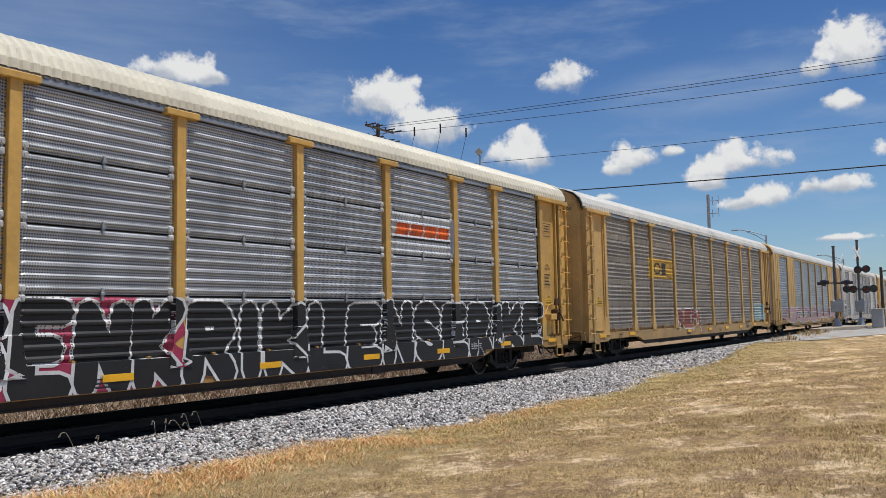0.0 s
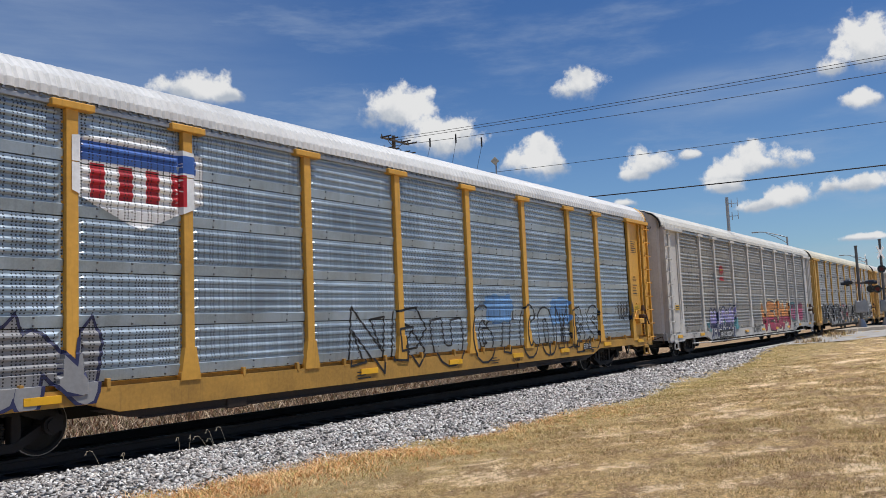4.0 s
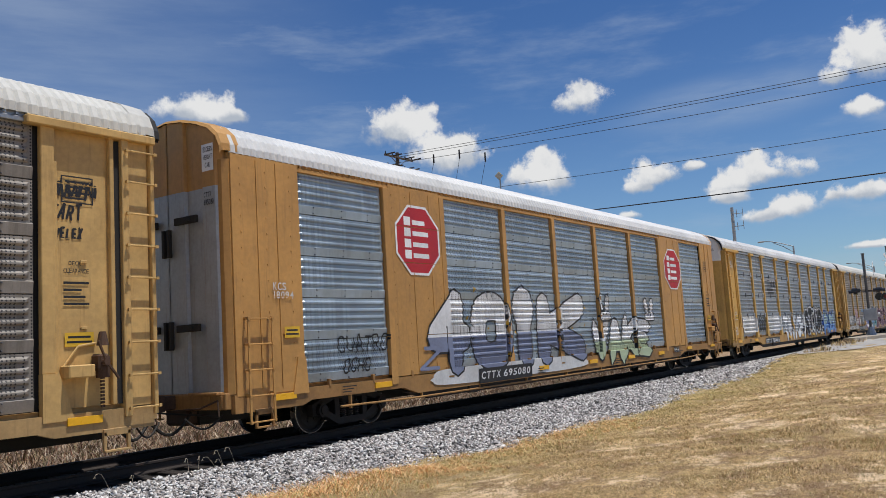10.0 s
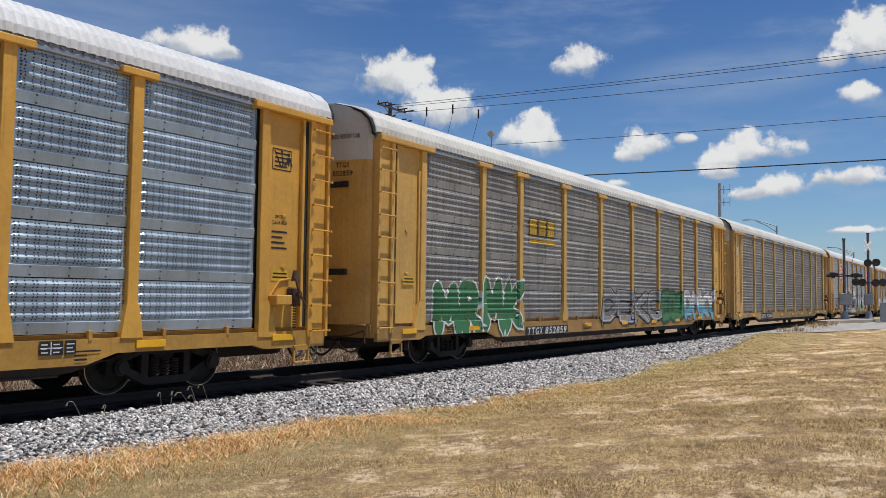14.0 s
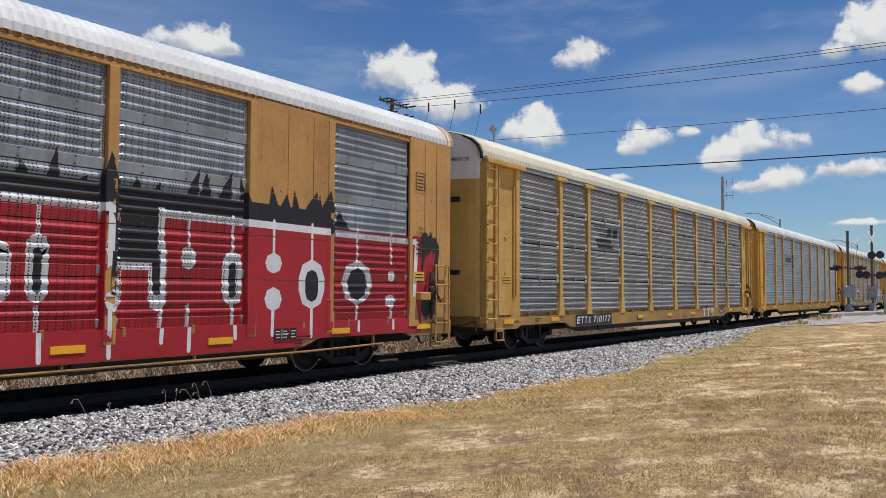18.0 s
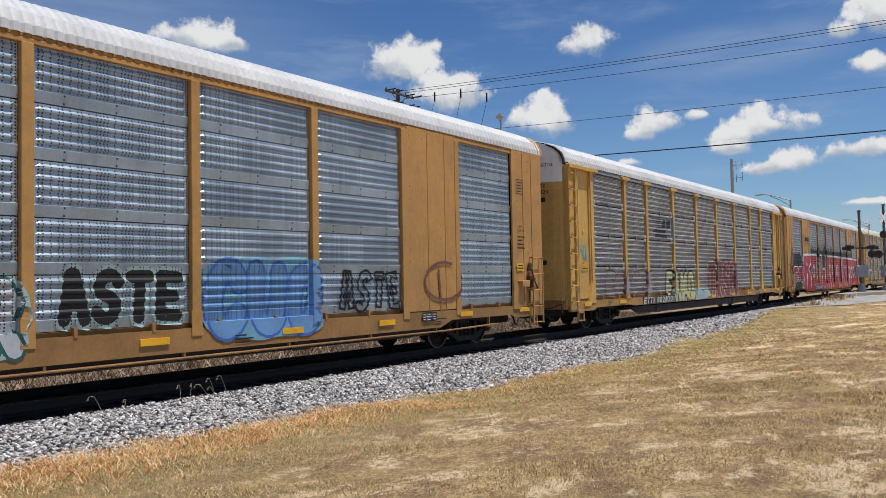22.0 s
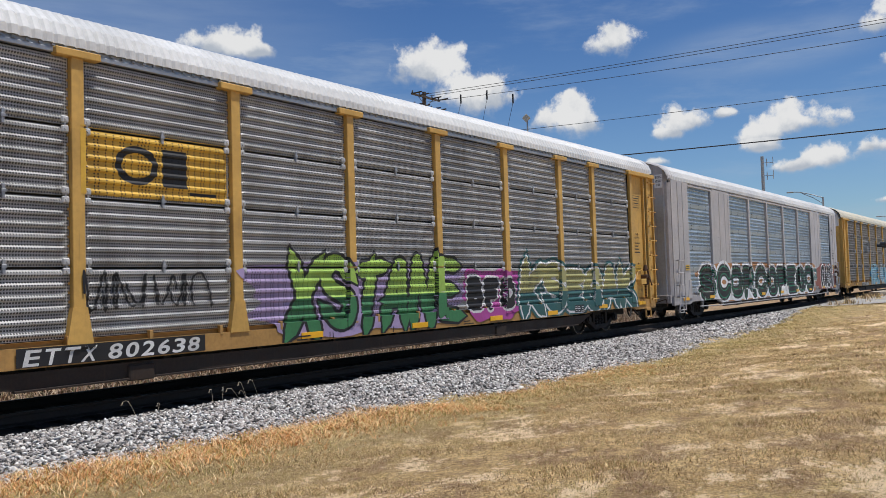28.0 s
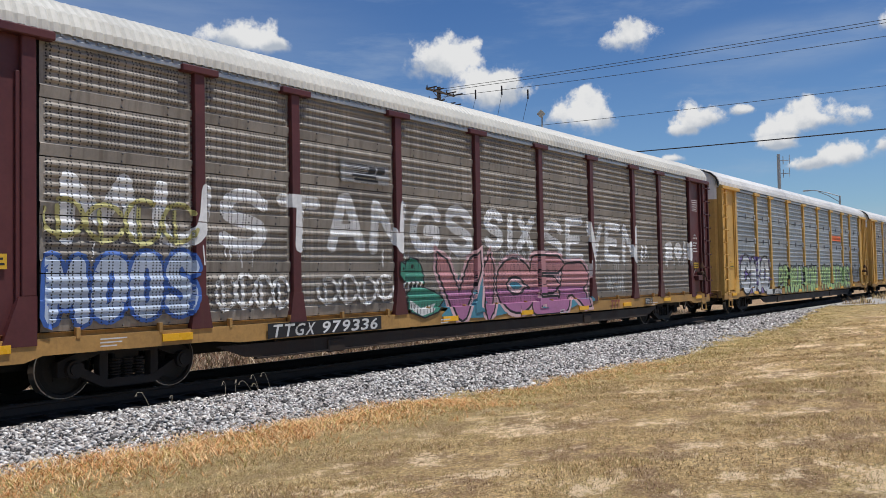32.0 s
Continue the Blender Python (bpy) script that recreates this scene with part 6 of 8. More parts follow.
    (16, (-11.09, 8.6, 0.42, 2.25), "band2", 0, "burnt", None, None),
    (16, (-10.85, 7.25, 0.60, 1.2), "wash", 0, "whiteish", None, None),
    (16, (-10.85, 7.25, 0.58, 2.12), "inlaid", "SCORCOPEGO", "black", "white2", "deepgreen"),
    (16, (7.2, 8.5, 1.22, 1.98), "wild", "Z", "tealdark", "white2", None),
    (16, (4.82, 5.25, 0.84, 0.95), "stencil", "L 89-4", "logo_black", None, None),
    (16, (4.82, 5.25, 0.70, 0.81), "stencil", "GLH18", "logo_black", None, None),
    (16, (7.6, 12.98, 0.60, 2.2), "blob", 0, "rustred", None, None),
    (16, (8.9, 12.05, 0.78, 2.10), "letters", "CRADS", "black", "white2", None),
    (17, (-7.07, -4.43, 3.04, 4.02), "emblem_cn", 0, None, None, None),
    (17, (-4.3, 2.6, 0.68, 2.18), "blob", 0, "lilac", None, None),
    (17, (-3.17, 2.16, 0.68, 2.30), "wild", "XSTANE", "lime+green", "black", None),
    (17, (2.25, 5.03, 0.68, 2.0), "blob", 0, "magenta", None, None),
    (17, (2.48, 4.64, 0.94, 1.79), "letters", "BFD", "black", "whiteish", None),
    (17, (4.89, 11.9, 0.66, 2.12), "wild", "KSEGAK", "olive+tealdark", "whiteish", "tealdark"),
    (17, (-7.03, -4.83, 1.33, 1.98), "tag", 6, "black", None, None),
    (17, (-7.93, -5.07, 0.62, 0.95), "text", "ETTX 802638", "whiteish", None, "black"),
    (18, (-5.98, 0.96, 0.63, 1.99), "letters", "PROBATION", "limepale", "black", None),
    (18, (1.55, 8.76, 0.68, 2.06), "letters", "VIOLATORS", "limepale", "black", None),
    (18, (-11.6, -7.2, 0.75, 2.45), "blob", 0, "violet", None, None),
    (18, (-11.4, -7.4, 0.75, 2.40), "letters", "CKO", "logo_silver", "black", None),
    (18, (4.54, 6.97, 3.38, 3.68), "emblem_orange", 0, None, None, None),
    (18, (-8.05, -5.81, 0.73, 1.02), "text", "BNSF 300096", "whiteish", None, "black"),
    (18, (-6.9, -4.9, 1.1, 3.75), "arch", 0, "steel", None, None),
    (18, (9.28, 11.47, 1.12, 1.97), "tag", 6, "black", None, None),
    (19, (-11.6, -1.5, 2.12, 3.3), "letters", "MUSTANGS", "white2", None, None),
    (19, (-1.2, 1.2, 2.2, 3.3), "letters", "SIX", "white2", None, None),
    (19, (1.52, 7.4, 1.98, 3.28), "letters", "SEVEN", "white2", None, None),
    (19, (7.6, 8.2, 2.28, 2.63), "letters", "11", "white2", None, None),
    (19, (3.57, 4.12, 1.54, 1.99), "tag", 4, "whiteish", None, None),
    (19, (5.1, 6.35, 1.1, 1.7), "tag", 7, "whiteish", None, None),
    (19, (9.51, 11.97, 2.11, 2.83), "letters", "2011", "white2", None, None),
    (19, (-3.3, 4.2, 0.70, 1.75), "blob", 0, "tealblue", None, None),
    (19, (-2.95, 4.0, 0.69, 2.18), "wild", "VICER", "salmon+orchid", "black", "palepink"),
    (19, (-4.3, -2.75, 0.84, 2.08), "dragon", 0, None, None, None),
    (19, (-11.73, -9.2, 1.09, 2.13), "letters", "MOOS", "paleblue", "blue", None),
    (19, (-8.84, -7.26, 1.12, 1.81), "loops", 4, "whiteish", None, None),
    (19, (-6.58, -4.44, 1.14, 1.77), "loops", 4, "whiteish", None, None),
    (19, (-11.7, -9.21, 2.16, 2.9), "loops", 4, "olive", None, None),
    (19, (-7.75, -5.0, 0.68, 1.03), "text", "TTGX 979336", "whiteish", None, "black"),
    (19, (-5.94, -4.55, 3.52, 3.94), "emblem_ns", 0, None, None, None),
    (19, (5.25, 5.86, 0.69, 0.93), "emblem_t", 0, None, None, None),
    (8, (11.95, 12.45, 3.65, 3.93), "scrawl", "FART", "black", None, None),
    (8, (12.0, 12.45, 3.38, 3.58), "scrawl", "HELEX", "black", None, None),
    (8, (12.0, 12.69, 3.99, 4.25), "tag", 6, "black", None, None),
    (7, (-12.63, -12.29, 2.72, 2.86), "stencil", "KCS", "whiteish", None, None),
    (7, (-12.63, -12.11, 2.57, 2.7), "stencil", "18094", "whiteish", None, None),
    (5, (-12.0, -7.85, 0.72, 1.0), "wash", 0, "whiteish", None, None),
    (5, (-11.6, -10.6, 0.72, 1.0), "tag", 3, "black", None, None),
    (5, (-9.9, -8.9, 0.72, 1.0), "tag", 3, "black", None, None),
    (5, (-8.7, -8.0, 0.74, 1.02), "tag", 2, "steel", None, None),
    (5, (-5.55, -4.55, 1.08, 1.70), "wild", "AV", "whiteish", "steel", None),
    (5, (-5.0, -4.45, 0.62, 1.0), "blob", 0, "steelblue", None, None),
    (5, (-13.02, -12.40, 2.70, 3.15), "tag", 3, "black", None, None),
    (5, (-13.02, -12.45, 2.05, 2.45), "tag", 3, "black", None, None),
    (5, (-13.02, -12.40, 1.25, 1.62), "tag", 4, "black", None, None),
    (5, (-13.02, -12.47, 3.75, 4.40), "emblem_disc", 0, None, None, None),
    (15, (-3.1, -0.95, 0.68, 1.03), "wash", 0, "lightblue", None, None),
    (15, (-2.25, -1.75, 0.72, 0.96), "tag", 2, "whiteish", None, None),
    (15, (-0.75, -0.2, 0.70, 0.90), "tag", 3, "black", None, None),
    (15, (0.85, 2.0, 0.68, 1.02), "wash", 0, "lightblue", None, None),
    (15, (2.55, 4.1, 0.69, 1.02), "blob", 0, "lightblue", None, None),
    (15, (2.8, 3.5, 0.69, 0.92), "blob", 0, "pinkish", None, None),
    (15, (4.85, 6.6, 0.74, 1.0), "wash", 0, "gold", None, None),
    (15, (-4.22, -3.92, 0.74, 0.96), "stencil", "R1", "whiteish", None, None),
    (15, (7.4, 9.3, 0.74, 1.0), "tag", 5, "steel", None, None),
]

SPRAY = {"black": (0.016, 0.016, 0.018), "whiteish": (0.62, 0.62, 0.61), "white2": (0.74, 0.75, 0.76), "red": (0.36, 0.016, 0.024), "crimson": (0.30, 0.03, 0.07),
         "orange": (0.62, 0.24, 0.06), "teal": (0.10, 0.28, 0.30), "tealdark": (0.03, 0.11, 0.11), "lavender": (0.30, 0.27, 0.55), "navy": (0.025, 0.03, 0.09),
         "pink": (0.48, 0.08, 0.17), "palepink": (0.55, 0.36, 0.38), "pinkish": (0.45, 0.30, 0.32), "skyblue": (0.16, 0.33, 0.60), "dull": (0.27, 0.27, 0.275),
         "purple": (0.075, 0.022, 0.070), "magenta": (0.36, 0.06, 0.26), "blue": (0.05, 0.13, 0.42), "steel": (0.16, 0.20, 0.27), "indigo": (0.10, 0.11, 0.30),
         "green": (0.05, 0.20, 0.08), "forest": (0.02, 0.085, 0.04), "cyan": (0.16, 0.42, 0.52), "brownred": (0.20, 0.075, 0.055), "rustred": (0.26, 0.085, 0.06),
         "limepale": (0.36, 0.52, 0.22), "paleyellow": (0.50, 0.49, 0.28), "paleteal": (0.34, 0.46, 0.46), "lightblue": (0.18, 0.40, 0.52), "lilac": (0.36, 0.28, 0.46), "lime": (0.34, 0.52, 0.10),
         "palelime": (0.42, 0.50, 0.33), "olive": (0.40, 0.38, 0.16), "violet": (0.20, 0.14, 0.40), "salmon": (0.42, 0.20, 0.21), "paleblue": (0.42, 0.50, 0.62),
         "cream": (0.66, 0.58, 0.42), "steelblue": (0.20, 0.23, 0.34), "deepgreen": (0.02, 0.22, 0.12), "burnt": (0.42, 0.20, 0.08), "tealblue": (0.07, 0.24, 0.32), "orchid": (0.40, 0.16, 0.30), "greenteal": (0.05, 0.24, 0.17), "logo_orange": (0.70, 0.12, 0.015), "gold": (0.62, 0.38, 0.03), "logo_red": (0.42, 0.02, 0.03), "logo_black": (0.02, 0.02, 0.022), "logo_grey": (0.30, 0.305, 0.31),
         "logo_yellow": (0.60, 0.36, 0.05), "logo_silver": (0.48, 0.50, 0.52)}


@functools.lru_cache(None)
def spray(name, punched=True):
    if punched:
        return panel_material(name + "_paint_on_punched_sheet", SPRAY[name], 0.0, 0.55, 0.10, 0.02)
    return material(name + "_paint_on_plate", SPRAY[name], 0.55, spread=0.12, scale=1.1, grime=0.15, streak=0.08, vary=0.1)


def on_plate(k, x, z):
    """True where a post, a plate or the sill lies, not a punched sheet."""
    style, kind = STYLE[k]
    if style == "B":
        hit = (np.abs(x) > 11.87) | ((np.abs(x) > 7.02) & (np.abs(x) < 9.28))
        posts, half, wide = (-9.2, -7.1, -4.26, -1.42, 1.42, 4.26, 7.1, 9.2), 0.11, 0.0
    else:
        hit = np.abs(x) > 11.8
        posts, half, wide = BAYS_A, 0.13, 0.10
    for p in posts:
        hit = hit | (np.abs(x - p) < half + wide * np.clip((1.46 - z) / 0.45, 0, 1))
    return hit | (z < 1.02)


def surface_y(k, P):
    """Outer face of the near side of car k at points P (x, z)."""
    style, kind = STYLE[k]
    x, z = P[..., 0], P[..., 1]
    zz, oo = [], []
    for pts in sheet_profile(kind):
        zz += [p[0] for p in pts]
        oo += [p[1] for p in pts]
    edges = np.array(BAYS_A if style == "A" else [e for b in BAYS_B for e in b])
    near = np.abs(x[..., None] - edges).min(-1)
    y = SHEET - np.interp(z, zz, oo) * np.clip((near - 0.15) / 0.06, 0, 1)
    ends = 11.8 if style == "A" else 11.95
    if style == "B":
        flat = (np.abs(x) > ends - 0.08) | ((np.abs(x) > 7.02) & (np.abs(x) < 9.28))
        y = np.where(flat, POST + 0.004, y)
        posts, half, wide = (-9.2, -7.1, -4.26, -1.42, 1.42, 4.26, 7.1, 9.2), 0.11, 0.0
    else:
        y = np.where(np.abs(x) > ends, SHEET, y)
        posts, half, wide = BAYS_A, 0.13, 0.10
    for p in posts:
        w = half + wide * np.clip((1.46 - z) / 0.45, 0, 1)
        y = np.where(np.abs(x - p) < w, np.minimum(y, np.where(z < 1.45, POST - 0.014, POST - 0.001)), y)
    y = np.where(z < 1.02, SILL - 0.004, y)
    foot = np.zeros_like(x, bool)
    for p in posts:
        foot |= np.abs(x - p) < half + wide
    return np.where((z < 1.02) & (z > 0.84) & foot, POST - 0.014, y)


def cut(T, axis, c):
    """Split the triangles T (n, 3, 2) along coordinate axis = c."""
    s = T[:, :, axis] - c
    up = s > 1e-5
    dn = s < -1e-5
    hit = up.any(1) & dn.any(1)
    if not hit.any():
        return T
    keep, X = T[~hit], T[hit]
    s, up = s[hit], s[hit] > 0
    lone = np.where(up.sum(1) == 1, up.argmax(1), (~up).argmax(1))
    r = np.arange(len(X))
    a, b, d = X[r, lone], X[r, (lone + 1) % 3], X[r, (lone + 2) % 3]
    sa, sb, sd = s[r, lone], s[r, (lone + 1) % 3], s[r, (lone + 2) % 3]
    p = a + (b - a) * (sa / (sa - sb))[:, None]
    q = a + (d - a) * (sa / (sa - sd))[:, None]
    return np.concatenate([keep, np.stack([a, p, q], 1), np.stack([p, b, d], 1), np.stack([p, d, q], 1)])


COATS = {}     # coats of paint on each car so far


def islands(T):
    """Split a list of triangles into the shapes that hang together."""
    T = np.asarray(T, float)
    owner, root = {}, list(range(len(T)))

    def top(i):
        while root[i] != i:
            root[i] = root[root[i]]
            i = root[i]
        return i
    for i, t in enumerate(T):
        for p in t:
            key = (round(p[0], 4), round(p[1], 4))
            if key in owner:
                root[top(i)] = top(owner[key])
            else:
                owner[key] = i
    groups = collections.defaultdict(list)
    for i in range(len(T)):
        groups[top(i)].append(i)
    return [T[g] for g in groups.values()]


def paint_each(k, T, colour, name, label=""):
    """Like paint, but every separate shape becomes a part of its own."""
    COATS[k] = COATS.get(k, 0) + 1
    for shape in islands(T):
        paint(k, shape, colour, COATS[k], name, label, same=True)


def paint(k, T, colour, layer, name, label="", mat=None, same=False, kind_of=""):
    """Lay the flat triangles T on the side of car k as one part."""
    if not len(T):
        return None
    if not same:
        COATS[k] = COATS.get(k, 0) + 1
        layer = COATS[k]
    style, kind = STYLE[k]
    T = np.asarray(T, float)
    # a hair's breadth between strokes that overlap
    T = np.concatenate([T, np.repeat(np.random.default_rng(len(T)).random((len(T), 1, 1)) * 0.0007, 3, 1)], -1)
    lo, hi = T.reshape(-1, 3).min(0), T.reshape(-1, 3).max(0)
    foot = 0.665 if k in SHALLOW else 0.565
    levels = [foot, 0.71, 0.84, 1.02, 1.45]
    gaps = []
    prof = sheet_profile(kind)
    for i, pts in enumerate(prof):
        levels += [p[0] for p in pts]
        if i:
            gaps.append((prof[i - 1][-1][0], pts[0][0]))
    for c in levels:
        if lo[1] < c < hi[1]:
            T = cut(T, 1, c)
    posts = BAYS_A if style == "A" else [-9.2, -7.1, -4.26, -1.42, 1.42, 4.26, 7.1, 9.2, -11.87, 11.87, 7.02, -7.02, 9.28, -9.28]
    for c in (-8.4, 8.4):
        if lo[0] < c < hi[0] and lo[1] < 0.71:
            T = cut(T, 0, c)
    cuts = {round(p + o, 3) for p in posts for o in (-0.235, -0.135, -0.11, 0.11, 0.135, 0.235)}
    edges = BAYS_A if style == "A" else [e for b in BAYS_B for e in b]
    cuts |= {round(e + o, 3) for e in edges for o in (-0.21, -0.15, 0.15, 0.21)}
    for c in sorted(cuts):
        if lo[0] < c < hi[0]:
            T = cut(T, 0, c)
    mid = T.mean(1)
    area = np.abs(np.cross((T[:, 1] - T[:, 0])[:, :2], (T[:, 2] - T[:, 0])[:, :2]))
    ok = area > 1e-9
    for a, b in gaps:
        ok &= ~((mid[:, 1] > a) & (mid[:, 1] < b))
    ok &= (mid[:, 1] > foot) & (np.abs(mid[:, 0]) < 13.05)
    ok &= ~((mid[:, 1] < 0.71) & (np.abs(mid[:, 0]) > 8.4))
    T = T[ok]
    # the far corner decides on which face a small piece lies
    y = surface_y(k, T)
    co = np.stack([T[..., 0], y - 0.002 - 0.0010 * layer - T[..., 2], T[..., 1]], -1).reshape(-1, 3)
    me = raw_mesh(name, co, np.arange(len(co)).reshape(-1, 3), mat or spray(colour))
    mid = T.mean(1)
    bare = on_plate(k, mid[:, 0], mid[:, 1])
    if not mat and len(me.polygons) == len(T):
        me.materials.append(spray(colour, False))
        me.polygons.foreach_set("material_index", bare.astype(np.int32))
    ob = attach(name, me, CARS[k], None, label)
    return tagged(ob, label, kind=kind_of) if kind_of else ob


@functools.lru_cache(None)
def glyph(ch, bold):
    cu = bpy.data.curves.new("glyph", "FONT")
    cu.body, cu.offset, cu.resolution_u = ch, bold, 3
    ob = bpy.data.objects.new("glyph", cu)
    me = bpy.data.meshes.new_from_object(ob)
    me.calc_loop_triangles()
    v = np.array([x.co[:2] for x in me.vertices])
    t = np.array([x.vertices[:] for x in me.loop_triangles])
    bpy.data.objects.remove(ob)
    bpy.data.curves.remove(cu)
    bpy.data.meshes.remove(me)
    return v[t] if len(t) else np.zeros((0, 3, 2))


def word(text, bx, bold=0.02, grow=0.0, jitter=0.0, seed=1, tall=1.0, gap=0.10):
    """Letters spread over the box bx (x0, x1, z0, z1); grow: outline width in metres."""
    r = random.Random(seed)
    x0, x1, z0, z1 = bx
    out = []
    widths = [0.62 if c in "I1" else 0.5 if c == " " else 1.0 for c in text]
    unit = (x1 - x0) / sum(widths)
    x = x0
    for c, w in zip(text, widths):
        cw = unit * w
        if c != " ":
            g0 = glyph(c, round(bold, 3))
            b0, b1 = g0.reshape(-1, 2).min(0), g0.reshape(-1, 2).max(0)
            bw, bh = b1 - b0
            slim = max(bw, 0.52 * bh)
            sx, sz = cw * (1 - gap) / slim, (z1 - z0) / bh
            g = g0 if not grow else glyph(c, round(bold + grow / ((abs(sx) + abs(sz)) / 2), 3))
            P = (g - b0) * (sx, sz) + (x + cw * gap / 2 + (slim - bw) * sx / 2, z0)
            jz, sh, js = r.uniform(-1, 1) * jitter * 0.5, r.uniform(-1, 1) * jitter, 1 + r.uniform(-1, 1) * jitter * 0.5
            P = P.copy()
            P[..., 0] += (P[..., 1] - z0) * sh * 0.4
            P[..., 1] = z0 + (P[..., 1] - z0) * js + jz * (z1 - z0) * 0.3
            out.append(P)
        x += cw
    return np.concatenate(out) if out else np.zeros((0, 3, 2))


def stroke(pts, w):
    """Triangles of a round-ended line of width w through pts."""
    T = []
    pts = [np.array(p, float) for p in pts]
    last = None
    for i, (a, b) in enumerate(zip(pts, pts[1:])):
        d = b - a
        n = np.hypot(*d)
        if n < 1e-6:
            continue
        d = d / n
        o = np.array([-d[1], d[0]]) * w / 2
        T += [(a - o, b - o, b + o), (a - o, b + o, a + o)]
        if last is None or d @ last < 0.97:
            T += cap(a, w)
        last = d
    return T + cap(pts[-1], w)


def cap(p, w, n=8):
    ring = [p + w / 2 * np.array([math.cos(i * 2 * math.pi / n), math.sin(i * 2 * math.pi / n)]) for i in range(n)]
    return [(ring[0], ring[i], ring[i + 1]) for i in range(1, n - 1)]


# limbs of spray-can letters in a unit box; a leading ~ rounds the limb off
LETTER_LINES = {"A": "0,0 .42,1 .6,1 1,0|.2,.34 .8,.34", "B": "0,0 0,1 .65,1 .88,.78 .62,.54 0,.52|.62,.54 1,.3 .75,0 0,0", "C": "~1,.78 .75,1 .3,1 0,.7 0,.3 .3,0 .75,0 1,.22",
         "D": "0,0 0,1 .55,1 1,.7 1,.3 .55,0 0,0", "E": "1,1 0,1 0,0 1,0|0,.5 .78,.5", "F": "0,0 0,1 1,1|0,.52 .75,.52", "G": "~1,.8 .75,1 .3,1 0,.7 0,.3 .3,0 .8,0 1,.2 1,.45 .55,.45",
         "H": "0,0 0,1|1,0 1,1|0,.5 1,.5", "I": "0,0 0,1", "J": "~.9,1 .9,.3 .6,0 .2,0 0,.3|.3,1 .9,1", "K": "0,0 0,1|1,1 .1,.48 1,0", "L": "0,1 0,0 1,0", "M": "0,0 .1,1 .5,.3 .9,1 1,0",
         "N": "0,0 0,1 1,0 1,1", "O": "~.5,0 .15,.05 0,.3 0,.7 .15,.95 .5,1 .85,.95 1,.7 1,.3 .85,.05 .5,0", "P": "0,0 0,1 .7,1 .95,.76 .7,.5 0,.46", "R": "0,0 0,1 .7,1 .95,.76 .7,.52 0,.48|.4,.5 1,0",
         "S": "~1,.82 .7,1 .25,1 0,.8 .1,.58 .9,.42 1,.2 .75,0 .3,0 0,.16", "T": "0,1 1,1|.5,1 .5,0", "U": "~0,1 0,.3 .25,0 .75,0 1,.3 1,1", "V": "0,1 .5,0 1,1", "W": "0,1 .22,0 .5,.6 .78,0 1,1",
         "X": "0,0 1,1|0,1 1,0", "Y": "0,1 .5,.5 1,1|.5,.5 .5,0", "Z": "0,1 1,1 0,0 1,0", "4": ".7,0 .7,1 0,.42 1,.42", "i": "0,0 0,.56|0,.92 .02,.92", "Q": "~.5,0 0,.3 0,.7 .5,1 1,.7 1,.3 .5,0|.55,.35 1,0",
         "0": "~.5,0 0,.3 0,.7 .5,1 1,.7 1,.3 .5,0", "1": "0,0 0,1", "2": "~0,.8 .3,1 .8,1 1,.7 .6,.35 0,0|0,0 1,0", "9": "~.95,.55 .5,.42 .05,.6 .1,.92 .5,1 .95,.85 .95,.4 .6,0"}


@functools.lru_cache(None)
def letter_lines(ch):
    out = []
    for line in LETTER_LINES[ch].split("|"):
        soft = line.startswith("~")
        pts = [np.array([float(v) for v in p.split(",")]) for p in line.lstrip("~").split()]
        if soft:
            cut_pts = [pts[0]]
            for a, b in zip(pts, pts[1:]):
                cut_pts += [a * 0.75 + b * 0.25, a * 0.25 + b * 0.75]
            pts = cut_pts + [pts[-1]]
        out.append(pts)
    return out


